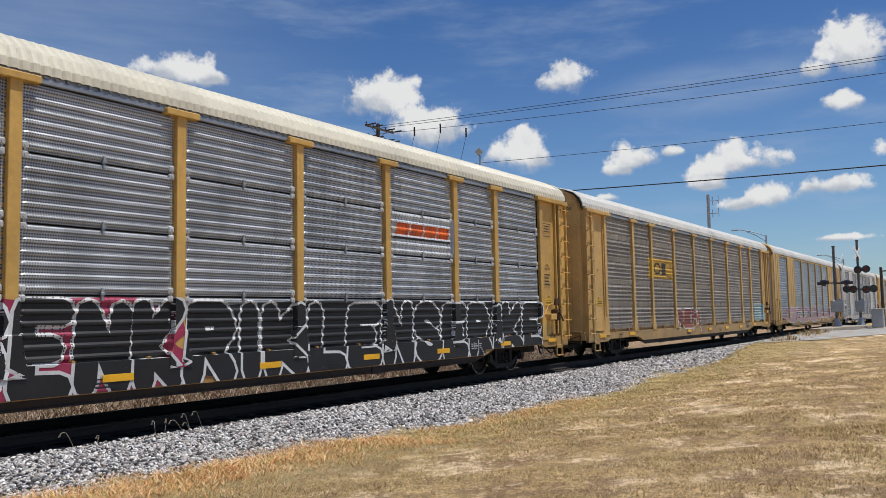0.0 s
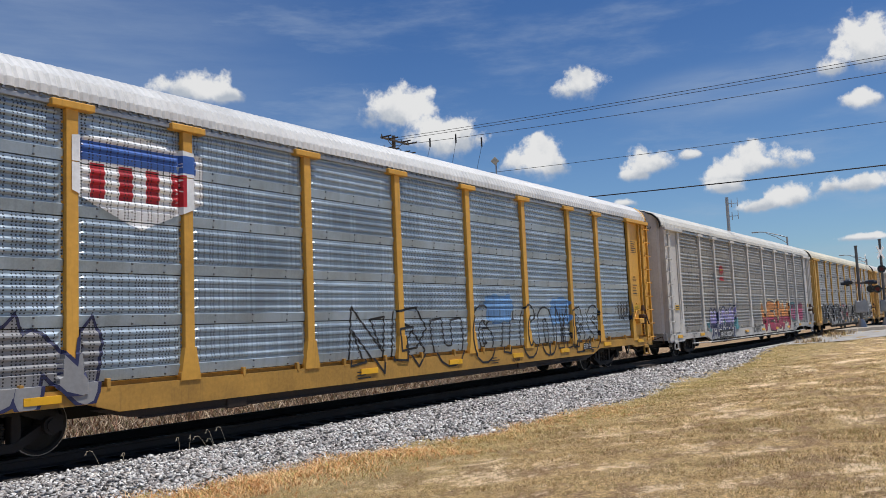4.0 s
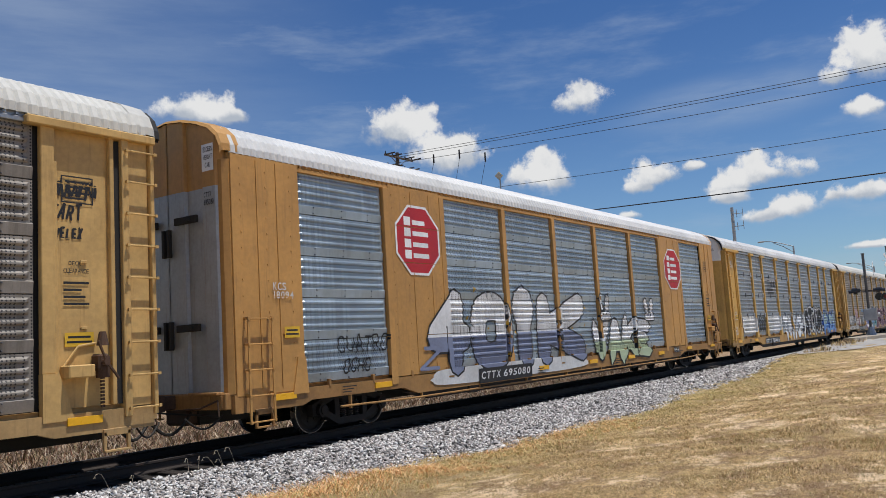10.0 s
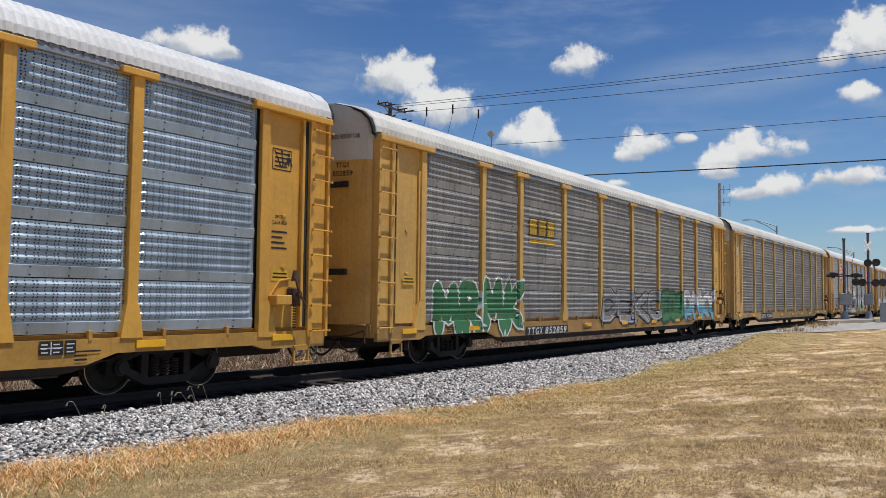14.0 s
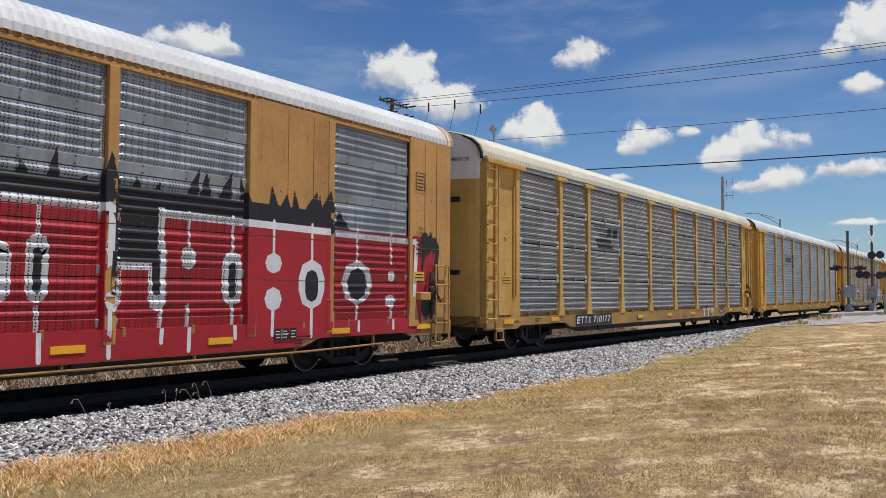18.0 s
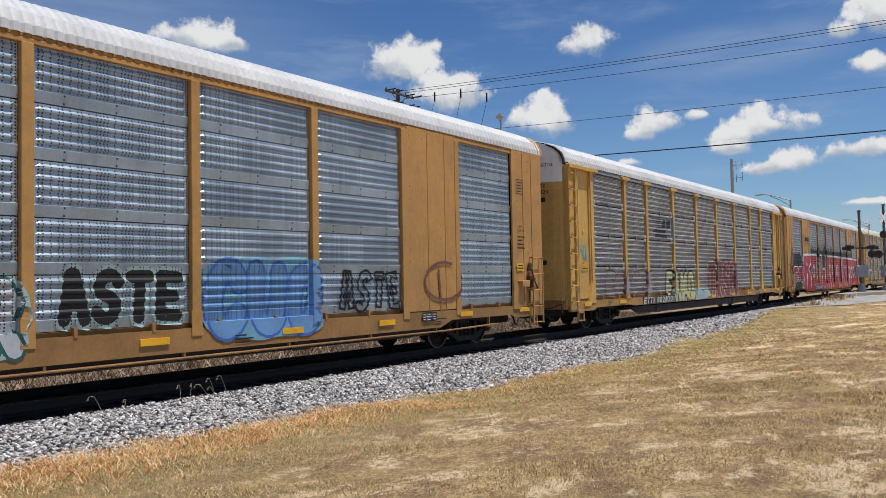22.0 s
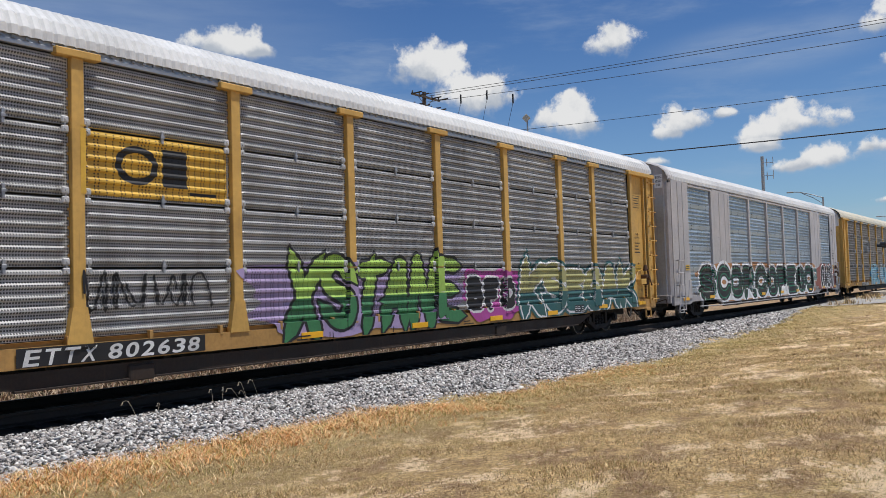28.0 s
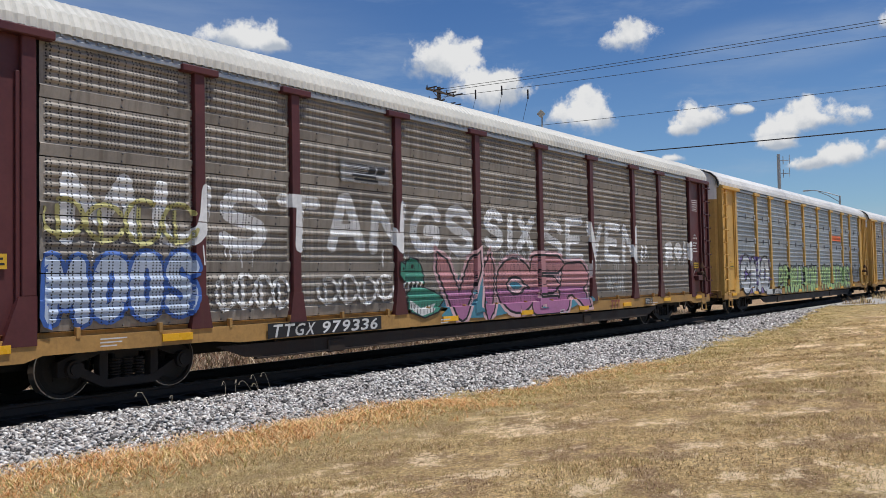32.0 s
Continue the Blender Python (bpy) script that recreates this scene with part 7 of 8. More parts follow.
def graf(text, bx, fat, grow=0.0, seed=1, lean=0.0, wob=0.06, tight=0.94, spike=0.0, bow=0.0):
    """Spray-can letters over the box bx: fat limbs of that width, all round wider by grow; spike draws limb ends out, bow lifts the middle of the word."""
    r = random.Random(seed)
    x0, x1, z0, z1 = bx
    size = [1.25 if c in "MW" else 0.5 if c in "Ii1" else 0.4 if c == " " else 1.0 for c in text]
    unit = (x1 - x0) / sum(size)
    T, x = [], x0
    for c, w in zip(text, size):
        cw = unit * w
        if c != " ":
            f = min(fat, 0.44 * cw if w > 0.6 else 0.8 * cw, 0.34 * (z1 - z0))
            a, b = x + (1 - tight) / 2 * cw + f / 2, x + cw - (1 - tight) / 2 * cw - f / 2
            mid = ((x + cw / 2) - x0) / (x1 - x0)
            lift = bow * 4 * mid * (1 - mid) * (z1 - z0)
            c0, c1 = z0 + f / 2 + r.uniform(0, wob) * (z1 - z0), z1 - f / 2 - r.uniform(0, wob * 1.5) * (z1 - z0) - bow * (z1 - z0) + lift
            sh, tw = lean + r.uniform(-1, 1) * wob * 1.2, r.uniform(-1, 1) * wob
            if w < 0.6:
                a = b = (a + b) / 2
            for line in letter_lines(c):
                P = []
                for p in line:
                    u, v = p
                    z = c0 + (c1 - c0) * v + tw * (u - 0.5) * (z1 - z0) * 0.5
                    P.append((a + (b - a) * u + (v - 0.5) * sh * (z1 - z0) + (0.16 * cw * u if c == "i" and v > 0.8 else 0), z))
                T += stroke(P, f * (1.6 if c == "i" and line[0][1] > 0.8 else 1.0) + 2 * grow)
                if spike:
                    for e, q in ((P[0], P[1]), (P[-1], P[-2])):
                        d = np.array(e) - np.array(q)
                        d = d / max(np.hypot(*d), 1e-6)
                        o = np.array([-d[1], d[0]]) * (f / 2 + grow)
                        T.append((np.array(e) + o, np.array(e) - o, np.array(e) + d * (spike + f / 2 + grow * 1.5)))
        x += cw
    return np.array(T, float)


def fan(pts):
    c = np.mean(pts, 0)
    return [(c, pts[i], pts[(i + 1) % len(pts)]) for i in range(len(pts))]


def ragged(bx, seed, amp=0.10, n=64):
    """A soft-cornered patch with an uneven rim filling the box."""
    r = random.Random(seed)
    x0, x1, z0, z1 = bx
    ph = [r.uniform(0, 6.28) for _ in range(4)]
    pts = []
    for i in range(n):
        a = 2 * math.pi * i / n
        c, s = math.cos(a), math.sin(a)
        e = (abs(c) ** 5 + abs(s) ** 5) ** -0.2
        wob = 1 - amp + amp * (0.5 * math.sin(3 * a + ph[0]) + 0.5 * math.sin(7 * a + ph[1]) + 0.4 * math.sin(13 * a + ph[2]))
        pts.append(np.array([(x0 + x1) / 2 + (x1 - x0) / 2 * c * e * wob, (z0 + z1) / 2 + (z1 - z0) / 2 * s * e * wob]))
    return fan(pts)


FORMS = "RKSAEBGMNO"


def wild(n, bx, grow, seed):
    """Interlocking spiked letter forms; n: how many, or the letters themselves."""
    if not isinstance(n, str):
        r = random.Random(seed)
        n = "".join(FORMS[(r.randrange(10) + 3 * i) % 10] for i in range(n))
    h, cw = bx[3] - bx[2], (bx[1] - bx[0]) / len(n)
    return graf(n, bx, min(0.34 * cw, 0.27 * h), grow, seed, 0.06, 0.10, 1.02, 0.10 * h)


def bubble(n, bx, seed):
    """Swollen letters side by side: one filled ground and the lines round and inside each."""
    r = random.Random(seed)
    x0, x1, z0, z1 = bx
    cw, h = (x1 - x0) / n, z1 - z0
    ground, lines = [], []
    w = 0.03 + 0.012 * h
    for i in range(n):
        cx = x0 + cw * (i + 0.5)
        top, foot = z1 - r.uniform(0.0, 0.10) * h, z0 + r.uniform(0.0, 0.04) * h
        rx, rz, cz = cw * r.uniform(0.50, 0.60), (top - foot) / 2, (top + foot) / 2
        lean, p1, p2 = r.uniform(-0.10, 0.10), r.uniform(0, 6.28), r.uniform(0, 6.28)
        ring = []
        for j in range(30):
            a = 2 * math.pi * j / 30
            c, sn = math.cos(a), math.sin(a)
            e = (abs(c) ** 3.2 + abs(sn) ** 3.2) ** (-1 / 3.2)
            q = 1 + 0.10 * math.sin(2 * a + p1) + 0.08 * math.sin(3 * a + p2)
            ring.append(np.array([min(max(cx + rx * c * e * q + lean * rz * sn, x0 - 0.1), x1 + 0.1), cz + rz * sn * e * min(q, 1.0)]))
        ground += fan(ring)
        lines += stroke(ring + ring[:1], w)
        for q in range(r.choice((1, 2, 2, 3))):
            xa, za = cx + rx * r.uniform(-0.5, 0.5), cz + rz * r.uniform(-0.1, 0.6)
            path = [(xa, za)]
            for _ in range(r.choice((2, 3, 3))):
                path.append((path[-1][0] + rx * r.uniform(-0.35, 0.35), path[-1][1] - rz * r.uniform(0.15, 0.45)))
            lines += stroke(path, w * 0.85)
    return ground, lines


def drips(bx, n, seed, w=0.05, length=0.35):
    r = random.Random(seed)
    T = []
    for _ in range(n):
        x = r.uniform(bx[0], bx[1])
        T += stroke([(x, bx[2] + 0.1), (x + r.uniform(-0.03, 0.03), bx[2] - r.uniform(0.2, 1.0) * length)], w)
    return T


def disc(cx, cz, rx, rz, n=28):
    return fan([np.array([cx + rx * math.cos(2 * math.pi * i / n), cz + rz * math.sin(2 * math.pi * i / n)]) for i in range(n)])


def slab(x0, x1, z0, z1, lean=0.0):
    a, b, c, d = (np.array(p) for p in ((x0, z0), (x1, z0), (x1 + lean, z1), (x0 + lean, z1)))
    return [(a, b, c), (a, c, d)]


def octagon(bx, k):
    x0, x1, z0, z1 = bx
    cx, cz, rx, rz = (x0 + x1) / 2, (z0 + z1) / 2, (x1 - x0) / 2 * k, (z1 - z0) / 2 * k
    return fan([np.array([cx + rx * 1.06 * math.cos(math.pi / 8 + i * math.pi / 4), cz + rz * 1.06 * math.sin(math.pi / 8 + i * math.pi / 4)]) for i in range(8)])


def emblem(k, what, bx, n):
    """Company marks as plain shapes in their colours."""
    x0, x1, z0, z1 = bx
    w, h = x1 - x0, z1 - z0
    cx, cz = (x0 + x1) / 2, (z0 + z1) / 2
    if what == "emblem_cn":
        paint(k, slab(*bx), "logo_yellow", 0, "emblem_panel", "yellow painted emblem panel")
        ring = [(x0 + w * 0.36 + 0.12 * w * math.cos(q), cz + 0.25 * h * math.sin(q)) for q in np.linspace(0.0, 6.2832, 18)]
        T = stroke(ring, h * 0.11) + slab(x0 + w * 0.53, x0 + w * 0.70, cz - h * 0.30, cz + h * 0.30)
        paint_each(k, T, "logo_black", "emblem", "dark emblem shape")
        paint(k, slab(x0 + w * 0.72, x0 + w * 0.92, z0 + h * 0.10, z0 + h * 0.15), "logo_black", 1, "lettering_bar")
    elif what in ("emblem_bar", "emblem_orange"):
        if what == "emblem_bar":
            paint(k, slab(x0, x1, z0, z1), "logo_silver", 0, "emblem_panel", "silver emblem panel")
            b0, b1 = z0 + h * 0.46, z0 + h * 0.74
        else:
            b0, b1 = z0, z1
        T = []
        for i in range(4):
            T += slab(x0 + w * (0.06 + 0.225 * i), x0 + w * (0.26 + 0.225 * i), b0, b1, h * 0.08)
        paint_each(k, T, "logo_orange", "emblem", "slanted orange emblem blocks")
        paint(k, slab(x0 + w * 0.02, x1 - w * 0.02, b0 - h * 0.10, b0 - h * 0.05), "logo_black", 1, "emblem_line")
    elif what == "emblem_ns":
        paint(k, slab(*bx), "logo_grey", 0, "emblem_panel", "grey emblem panel")
        T = []
        for i in range(6):
            z = z1 - h * (0.12 + 0.075 * i)
            T += slab(x0 + w * (0.08 + 0.05 * i), x0 + w * (0.52 + 0.02 * i), z - h * 0.028, z)
        T += slab(x0 + w * 0.56, x0 + w * 0.70, z1 - h * 0.50, z1 - h * 0.18, h * 0.06) + slab(x0 + w * 0.74, x0 + w * 0.90, z1 - h * 0.50, z1 - h * 0.18, h * 0.06)
        paint_each(k, T, "logo_black", "emblem", "black striped emblem")
        T = []
        for i in range(2):
            T += slab(x0 + w * (0.22 + 0.05 * i), x0 + w * (0.72 + 0.06 * i), z0 + h * (0.28 - 0.18 * i), z0 + h * (0.40 - 0.18 * i))
        paint_each(k, T, "logo_black", "lettering_bar")
    elif what == "emblem_csx":
        T = []
        t = w * 0.035
        for s in (0, 1):
            xa = x0 if s == 0 else x1
            T += slab(xa - t / 2, xa + t / 2, z0 + h * 0.12, z1) + slab(min(xa, xa + (0.10 - 0.2 * s) * w), max(xa, xa + (0.10 - 0.2 * s) * w), z1 - t, z1) + slab(min(xa, xa + (0.10 - 0.2 * s) * w), max(xa, xa + (0.10 - 0.2 * s) * w), z0 + h * 0.12, z0 + h * 0.12 + t)
        for q in (0.16, 0.41, 0.66):
            T += slab(x0 + w * q, x0 + w * (q + 0.20), cz - h * 0.06, cz + h * 0.32)
        T += slab(x0 + w * 0.20, x0 + w * 0.88, z0 + h * 0.24, z0 + h * 0.29)
        T += disc(x0 + w * 0.2, z0 + h * 0.03, h * 0.05, h * 0.05, 12) + disc(x0 + w * 0.32, z0 + h * 0.03, h * 0.05, h * 0.05, 12) + disc(x0 + w * 0.75, z0 + h * 0.03, h * 0.05, h * 0.05, 12) + disc(x0 + w * 0.87, z0 + h * 0.03, h * 0.05, h * 0.05, 12)
        paint_each(k, T, "logo_black", "emblem", "black bracketed emblem")
    elif what == "emblem_octagon":
        paint(k, octagon(bx, 1.0), "white2", 0, "emblem_rim", "white octagon rim")
        paint(k, octagon(bx, 0.93), "logo_red", 1, "emblem", "red octagon emblem")
        T = []
        for i in range(4):
            z = z0 + h * (0.70 - 0.155 * i)
            T += slab(x0 + w * 0.20, x0 + w * 0.34, z, z + h * 0.12)
            T += slab(x0 + w * 0.38, x0 + w * (0.66 + 0.07 * (i % 2) + 0.06 * (i == 2)), z + h * 0.015, z + h * 0.08)
        paint_each(k, T, "white2", "lettering_bar")
    elif what == "emblem_shield":
        pts = [(x0, z1 - h * 0.1), (cx, z1), (x1, z1 - h * 0.1), (x1, z0 + h * 0.35), (cx, z0), (x0, z0 + h * 0.35)]
        paint(k, fan([np.array(p) for p in pts]), "white2", 0, "emblem_rim", "white shield emblem")
        T = []
        for i in range(4):
            T += slab(x0 + w * (0.14 + 0.2 * i), x0 + w * (0.24 + 0.2 * i), z0 + h * 0.3, z0 + h * 0.66)
        paint_each(k, T, "logo_red", "emblem", "red shield stripes")
        paint(k, slab(x0 + w * 0.06, x1 - w * 0.06, z0 + h * 0.68, z0 + h * 0.88), "blue", 1, "emblem_head", "blue shield head")
    elif what == "emblem_star":
        paint(k, disc(cx, cz, w / 2, h / 2), "blue", 2, "emblem", "blue disc with white stars")
        T = disc(cx - w * 0.15, cz + h * 0.12, w * 0.1, h * 0.1, 5) + disc(cx + w * 0.16, cz + h * 0.06, w * 0.1, h * 0.1, 5) + disc(cx, cz - h * 0.2, w * 0.1, h * 0.1, 5)
        paint_each(k, T, "white2", "emblem_star")
    elif what == "emblem_disc":
        paint(k, disc(cx, cz, w / 2, h / 2), "teal", 0, "emblem", "round blue-green emblem")
        paint(k, disc(cx, cz, w * 0.36, h * 0.36), "paleteal", 1, "emblem_middle")
        paint(k, slab(cx - w * 0.08, cx + w * 0.08, cz - h * 0.25, cz + h * 0.15), "teal", 2, "emblem_bar")
    elif what == "emblem_gold":
        T = []
        for i in range(3):
            T += slab(x0 + w * (0.02 + 0.33 * i), x0 + w * (0.28 + 0.33 * i), z0 + h * 0.34, z1)
        S = []
        for i in range(3):
            S += slab(x0 + w * (0.0 + 0.33 * i), x0 + w * (0.305 + 0.33 * i), z0 + h * 0.29, z1 + 0.03)
        paint_each(k, S, "logo_black", "emblem_shadow", "black block shadow")
        paint_each(k, T, "gold", "emblem", "gold emblem blocks")
        paint(k, slab(x0, x1, z0, z0 + h * 0.16), "gold", 1, "emblem_line")
    elif what == "emblem_red":
        paint(k, disc(cx, cz + h * 0.18, w * 0.5, h * 0.3), "logo_red", 0, "emblem", "small red crest")
        paint(k, slab(x0 + w * 0.2, x1 - w * 0.2, cz + h * 0.12, cz + h * 0.24), "gold", 1, "emblem_line")
        paint(k, slab(x0, x1, z0, z0 + h * 0.22), "logo_red", 0, "lettering_bar")
    elif what == "emblem_t":
        T = []
        for q in (0.0, 0.35, 0.70):
            T += slab(x0 + w * q, x0 + w * (q + 0.28), z1 - h * 0.28, z1) + slab(x0 + w * (q + 0.09), x0 + w * (q + 0.19), z0, z1)
        paint_each(k, T, "whiteish" if n else "rustred", "emblem", "three-stroke company emblem")


def smoke(k, bx, how, colour):
    """Black spray clouds and tongues above the big letters."""
    r = random.Random(40 + how)
    x0, x1, z0, z1 = bx
    T = ragged((x0, x1, z0, z0 + (z1 - z0) * (1.0 if how == 2 else 0.40)), 11 + how, 0.05, 120)
    if how < 2:
        # feathered tongues of spray
        n = int((x1 - x0) / 0.33)
        for i in range(n):
            x = x0 + (x1 - x0) * (i + 0.5) / n + r.uniform(-0.2, 0.2)
            top = z0 + (z1 - z0) * (0.42 + 0.58 * r.random() ** 1.6) * (1.0 - (0.25 * i / n if how else 0))
            w, lean = r.uniform(0.14, 0.34), r.uniform(-0.15, 0.35)
            T += fan([np.array(p) for p in ((x - w, z0 + 0.1), (x + w, z0 + 0.1), (x + w * 0.8 + lean * 0.4, (z0 + top) / 2), (x + lean, top), (x - w * 0.4 + lean * 0.4, (z0 + top) / 2 + 0.15))])
    paint(k, T, colour, 0, "sprayed_cloud", "black sprayed smoke shapes")


def rims(text, bx, fat, seed, w):
    """The two edges of every limb of fat letters."""
    T = []
    for side in (-1, 1):
        r = random.Random(seed)
        x0, x1, z0, z1 = bx
        cw = (x1 - x0) / len(text)
        for i, c in enumerate(text):
            a, b = x0 + cw * i + fat * 0.55, x0 + cw * (i + 1) - fat * 0.55
            sh, up = r.uniform(-0.15, 0.2), r.uniform(0.0, 0.12) * (z1 - z0)
            for line in letter_lines(c):
                P = [np.array((a + (b - a) * u + (v - 0.5) * sh, z0 + fat / 2 + (z1 - z0 - fat - up) * v)) for u, v in line]
                Q = []
                for j, p in enumerate(P):
                    d = P[min(j + 1, len(P) - 1)] - P[max(j - 1, 0)]
                    d = d / max(np.hypot(*d), 1e-6)
                    Q.append(p + side * fat * 0.40 * np.array((-d[1], d[0])))
                T += stroke(Q, w)
                if side > 0:
                    for e, q in ((P[0], Q[0]), (P[-1], Q[-1])):
                        T += stroke([q, 2 * e - q], w)
    return T


# white openings of the great red letters: middle, foot, head, width, width of the black core, line above and below
OPENINGS = [(-8.27, 2.16, 2.36, 0.26, 0.0), (-8.22, 1.26, 1.72, 0.36, 0.0), (-5.77, 1.36, 2.28, 0.72, 0.36), (-0.98, 1.36, 1.60, 0.26, 0.0), (-0.98, 1.82, 2.22, 0.22, 0.0), (-0.10, 1.34, 2.34, 0.40, 0.14),
            (0.82, 1.55, 2.30, 0.34, 0.0), (1.66, 1.32, 2.38, 0.36, 0.0), (2.60, 1.42, 2.28, 0.36, 0.0), (3.15, 1.42, 2.40, 0.34, 0.12), (5.75, 1.95, 2.34, 0.30, 0.0), (6.70, 1.34, 2.30, 0.46, 0.16),
            (7.62, 1.93, 2.30, 0.42, 0.0), (7.62, 1.24, 1.68, 0.44, 0.0), (8.64, 1.26, 2.22, 0.72, 0.36), (10.09, 1.34, 2.24, 1.00, 0.62), (11.26, 1.82, 2.06, 0.26, 0.0), (11.22, 1.27, 1.54, 0.36, 0.0)]
NOTCHES = [(-4.80, -3.60), (-3.00, -1.72), (4.22, 5.25)]     # black steps between the L forms
DIVIDES = (-8.27, -7.20, -5.77, -4.85, -3.60, -2.95, -1.75, -0.98, -0.10, 0.82, 1.66, 3.15, 4.25, 5.22, 5.75, 6.70, 7.62, 8.64, 10.09, 11.24)


def killa(k, bx):
    """Red slab letters run together, told apart by white-rimmed openings, black cores and dripping lines."""
    x0, x1, z0, z1 = bx
    r = random.Random(5)
    white, core = [], []
    for x in DIVIDES:
        white += stroke([(x, 1.36), (x + r.uniform(-0.03, 0.03), r.uniform(0.58, 0.82))], 0.075)
        if x not in (-4.85, -3.60, -2.95, -1.75, 4.25, 5.22):
            white += stroke([(x, 2.2), (x, z1 + 0.06)], 0.06)
    for x, a, b, w, c in OPENINGS:
        w2 = min(w, b - a)
        for o in (-(w - w2) / 2, 0, (w - w2) / 2):
            white += stroke([(x + o, a + w2 / 2), (x + o, b - w2 / 2)], w2)
        if c:
            core += stroke([(x, a + 0.14 + c / 2), (x, b - 0.20 - c / 2)], c)
    for a, b in NOTCHES:
        m = (a + b) / 2
        white += slab(a - 0.02, b + 0.02, 1.92, z1 + 0.10)
        white += stroke([(a + 0.10, 2.25), (a + 0.10, 1.45)], 0.34) + stroke([(b - 0.10, 2.25), (b - 0.10, 1.45)], 0.34)
        core += slab(a + 0.10, b - 0.10, 2.04, z1 + 0.16) + stroke([(a + 0.14, 2.2), (a + 0.12, 1.6)], 0.15) + stroke([(b - 0.14, 2.2), (b - 0.12, 1.6)], 0.15)
    # the arm and leg of the first letter
    white += fan([np.array(p) for p in ((-7.85, 1.98), (-7.30, 2.34), (-6.92, 2.34), (-6.92, 1.30), (-7.18, 1.28), (-7.30, 1.60))])
    core += fan([np.array(p) for p in ((-7.66, 1.97), (-7.28, 2.20), (-7.02, 2.16), (-7.04, 1.46), (-7.22, 1.48), (-7.34, 1.74))])
    white += stroke([(x0 - 0.12, 0.72), (x0 - 0.10, 1.9), (x0 + 0.02, z1 + 0.02), (-4.9, z1 + 0.10), (4.2, z1 + 0.02), (x1 - 0.3, z1 - 0.10), (x1 - 0.42, 0.9)], 0.13)
    paint(k, white, "white2", 1, "graffiti_outline", "thick white letter rims, openings and drips")
    paint(k, core, "black", 2, "graffiti_core", "black cores inside the letters")


def dragon(k, bx):
    """Green snapping beast with a pale belly, wound round pink letters."""
    x0, x1, z0, z1 = bx
    w, h = x1 - x0, z1 - z0

    def at(u, v):
        return np.array((x0 + w * u, z0 + h * v))
    head = [at(0.0, 0.72), at(0.02, 0.92), at(0.14, 0.86), at(0.25, 1.0), at(0.42, 0.96), at(0.52, 0.8), at(0.55, 0.55), at(0.42, 0.62), at(0.2, 0.60), at(0.08, 0.62)]
    jaw = [at(0.22, 0.10), at(0.20, 0.40), at(0.30, 0.52), at(0.5, 0.5), at(0.8, 0.4), at(0.98, 0.28), at(0.8, 0.08), at(0.5, 0.0)]
    for pts in (head, jaw):
        paint(k, stroke(pts + pts[:1], 0.07), "black", 1, "graffiti_outline", "black beast outline")
        paint(k, fan(pts), "greenteal", 1, "graffiti_figure", "green dragon head")
    belly = [at(0.24, 0.12), at(0.24, 0.30), at(0.36, 0.18), at(0.56, 0.14), at(0.8, 0.22), at(0.7, 0.08), at(0.45, 0.02)]
    paint(k, fan(belly), "whiteish", 1, "graffiti_belly", "pale ribbed belly")
    T = []
    for i in range(7):
        T += stroke([at(0.27 + 0.07 * i, 0.06), at(0.27 + 0.07 * i, 0.22)], 0.018)
    paint(k, T + disc(*at(0.3, 0.86), 0.05, 0.045, 10) + disc(*at(0.06, 0.82), 0.03, 0.03, 8), "black", 2, "graffiti_line", "black belly ribs and eye")
    T = []
    for i in range(5):
        p = at(0.10 + 0.09 * i, 0.60)
        T.append((p, p + np.array((0.09, 0)), p + np.array((0.045, -0.14))))
    paint(k, T, "white2", 2, "graffiti_teeth", "white teeth", kind_of="stuff")


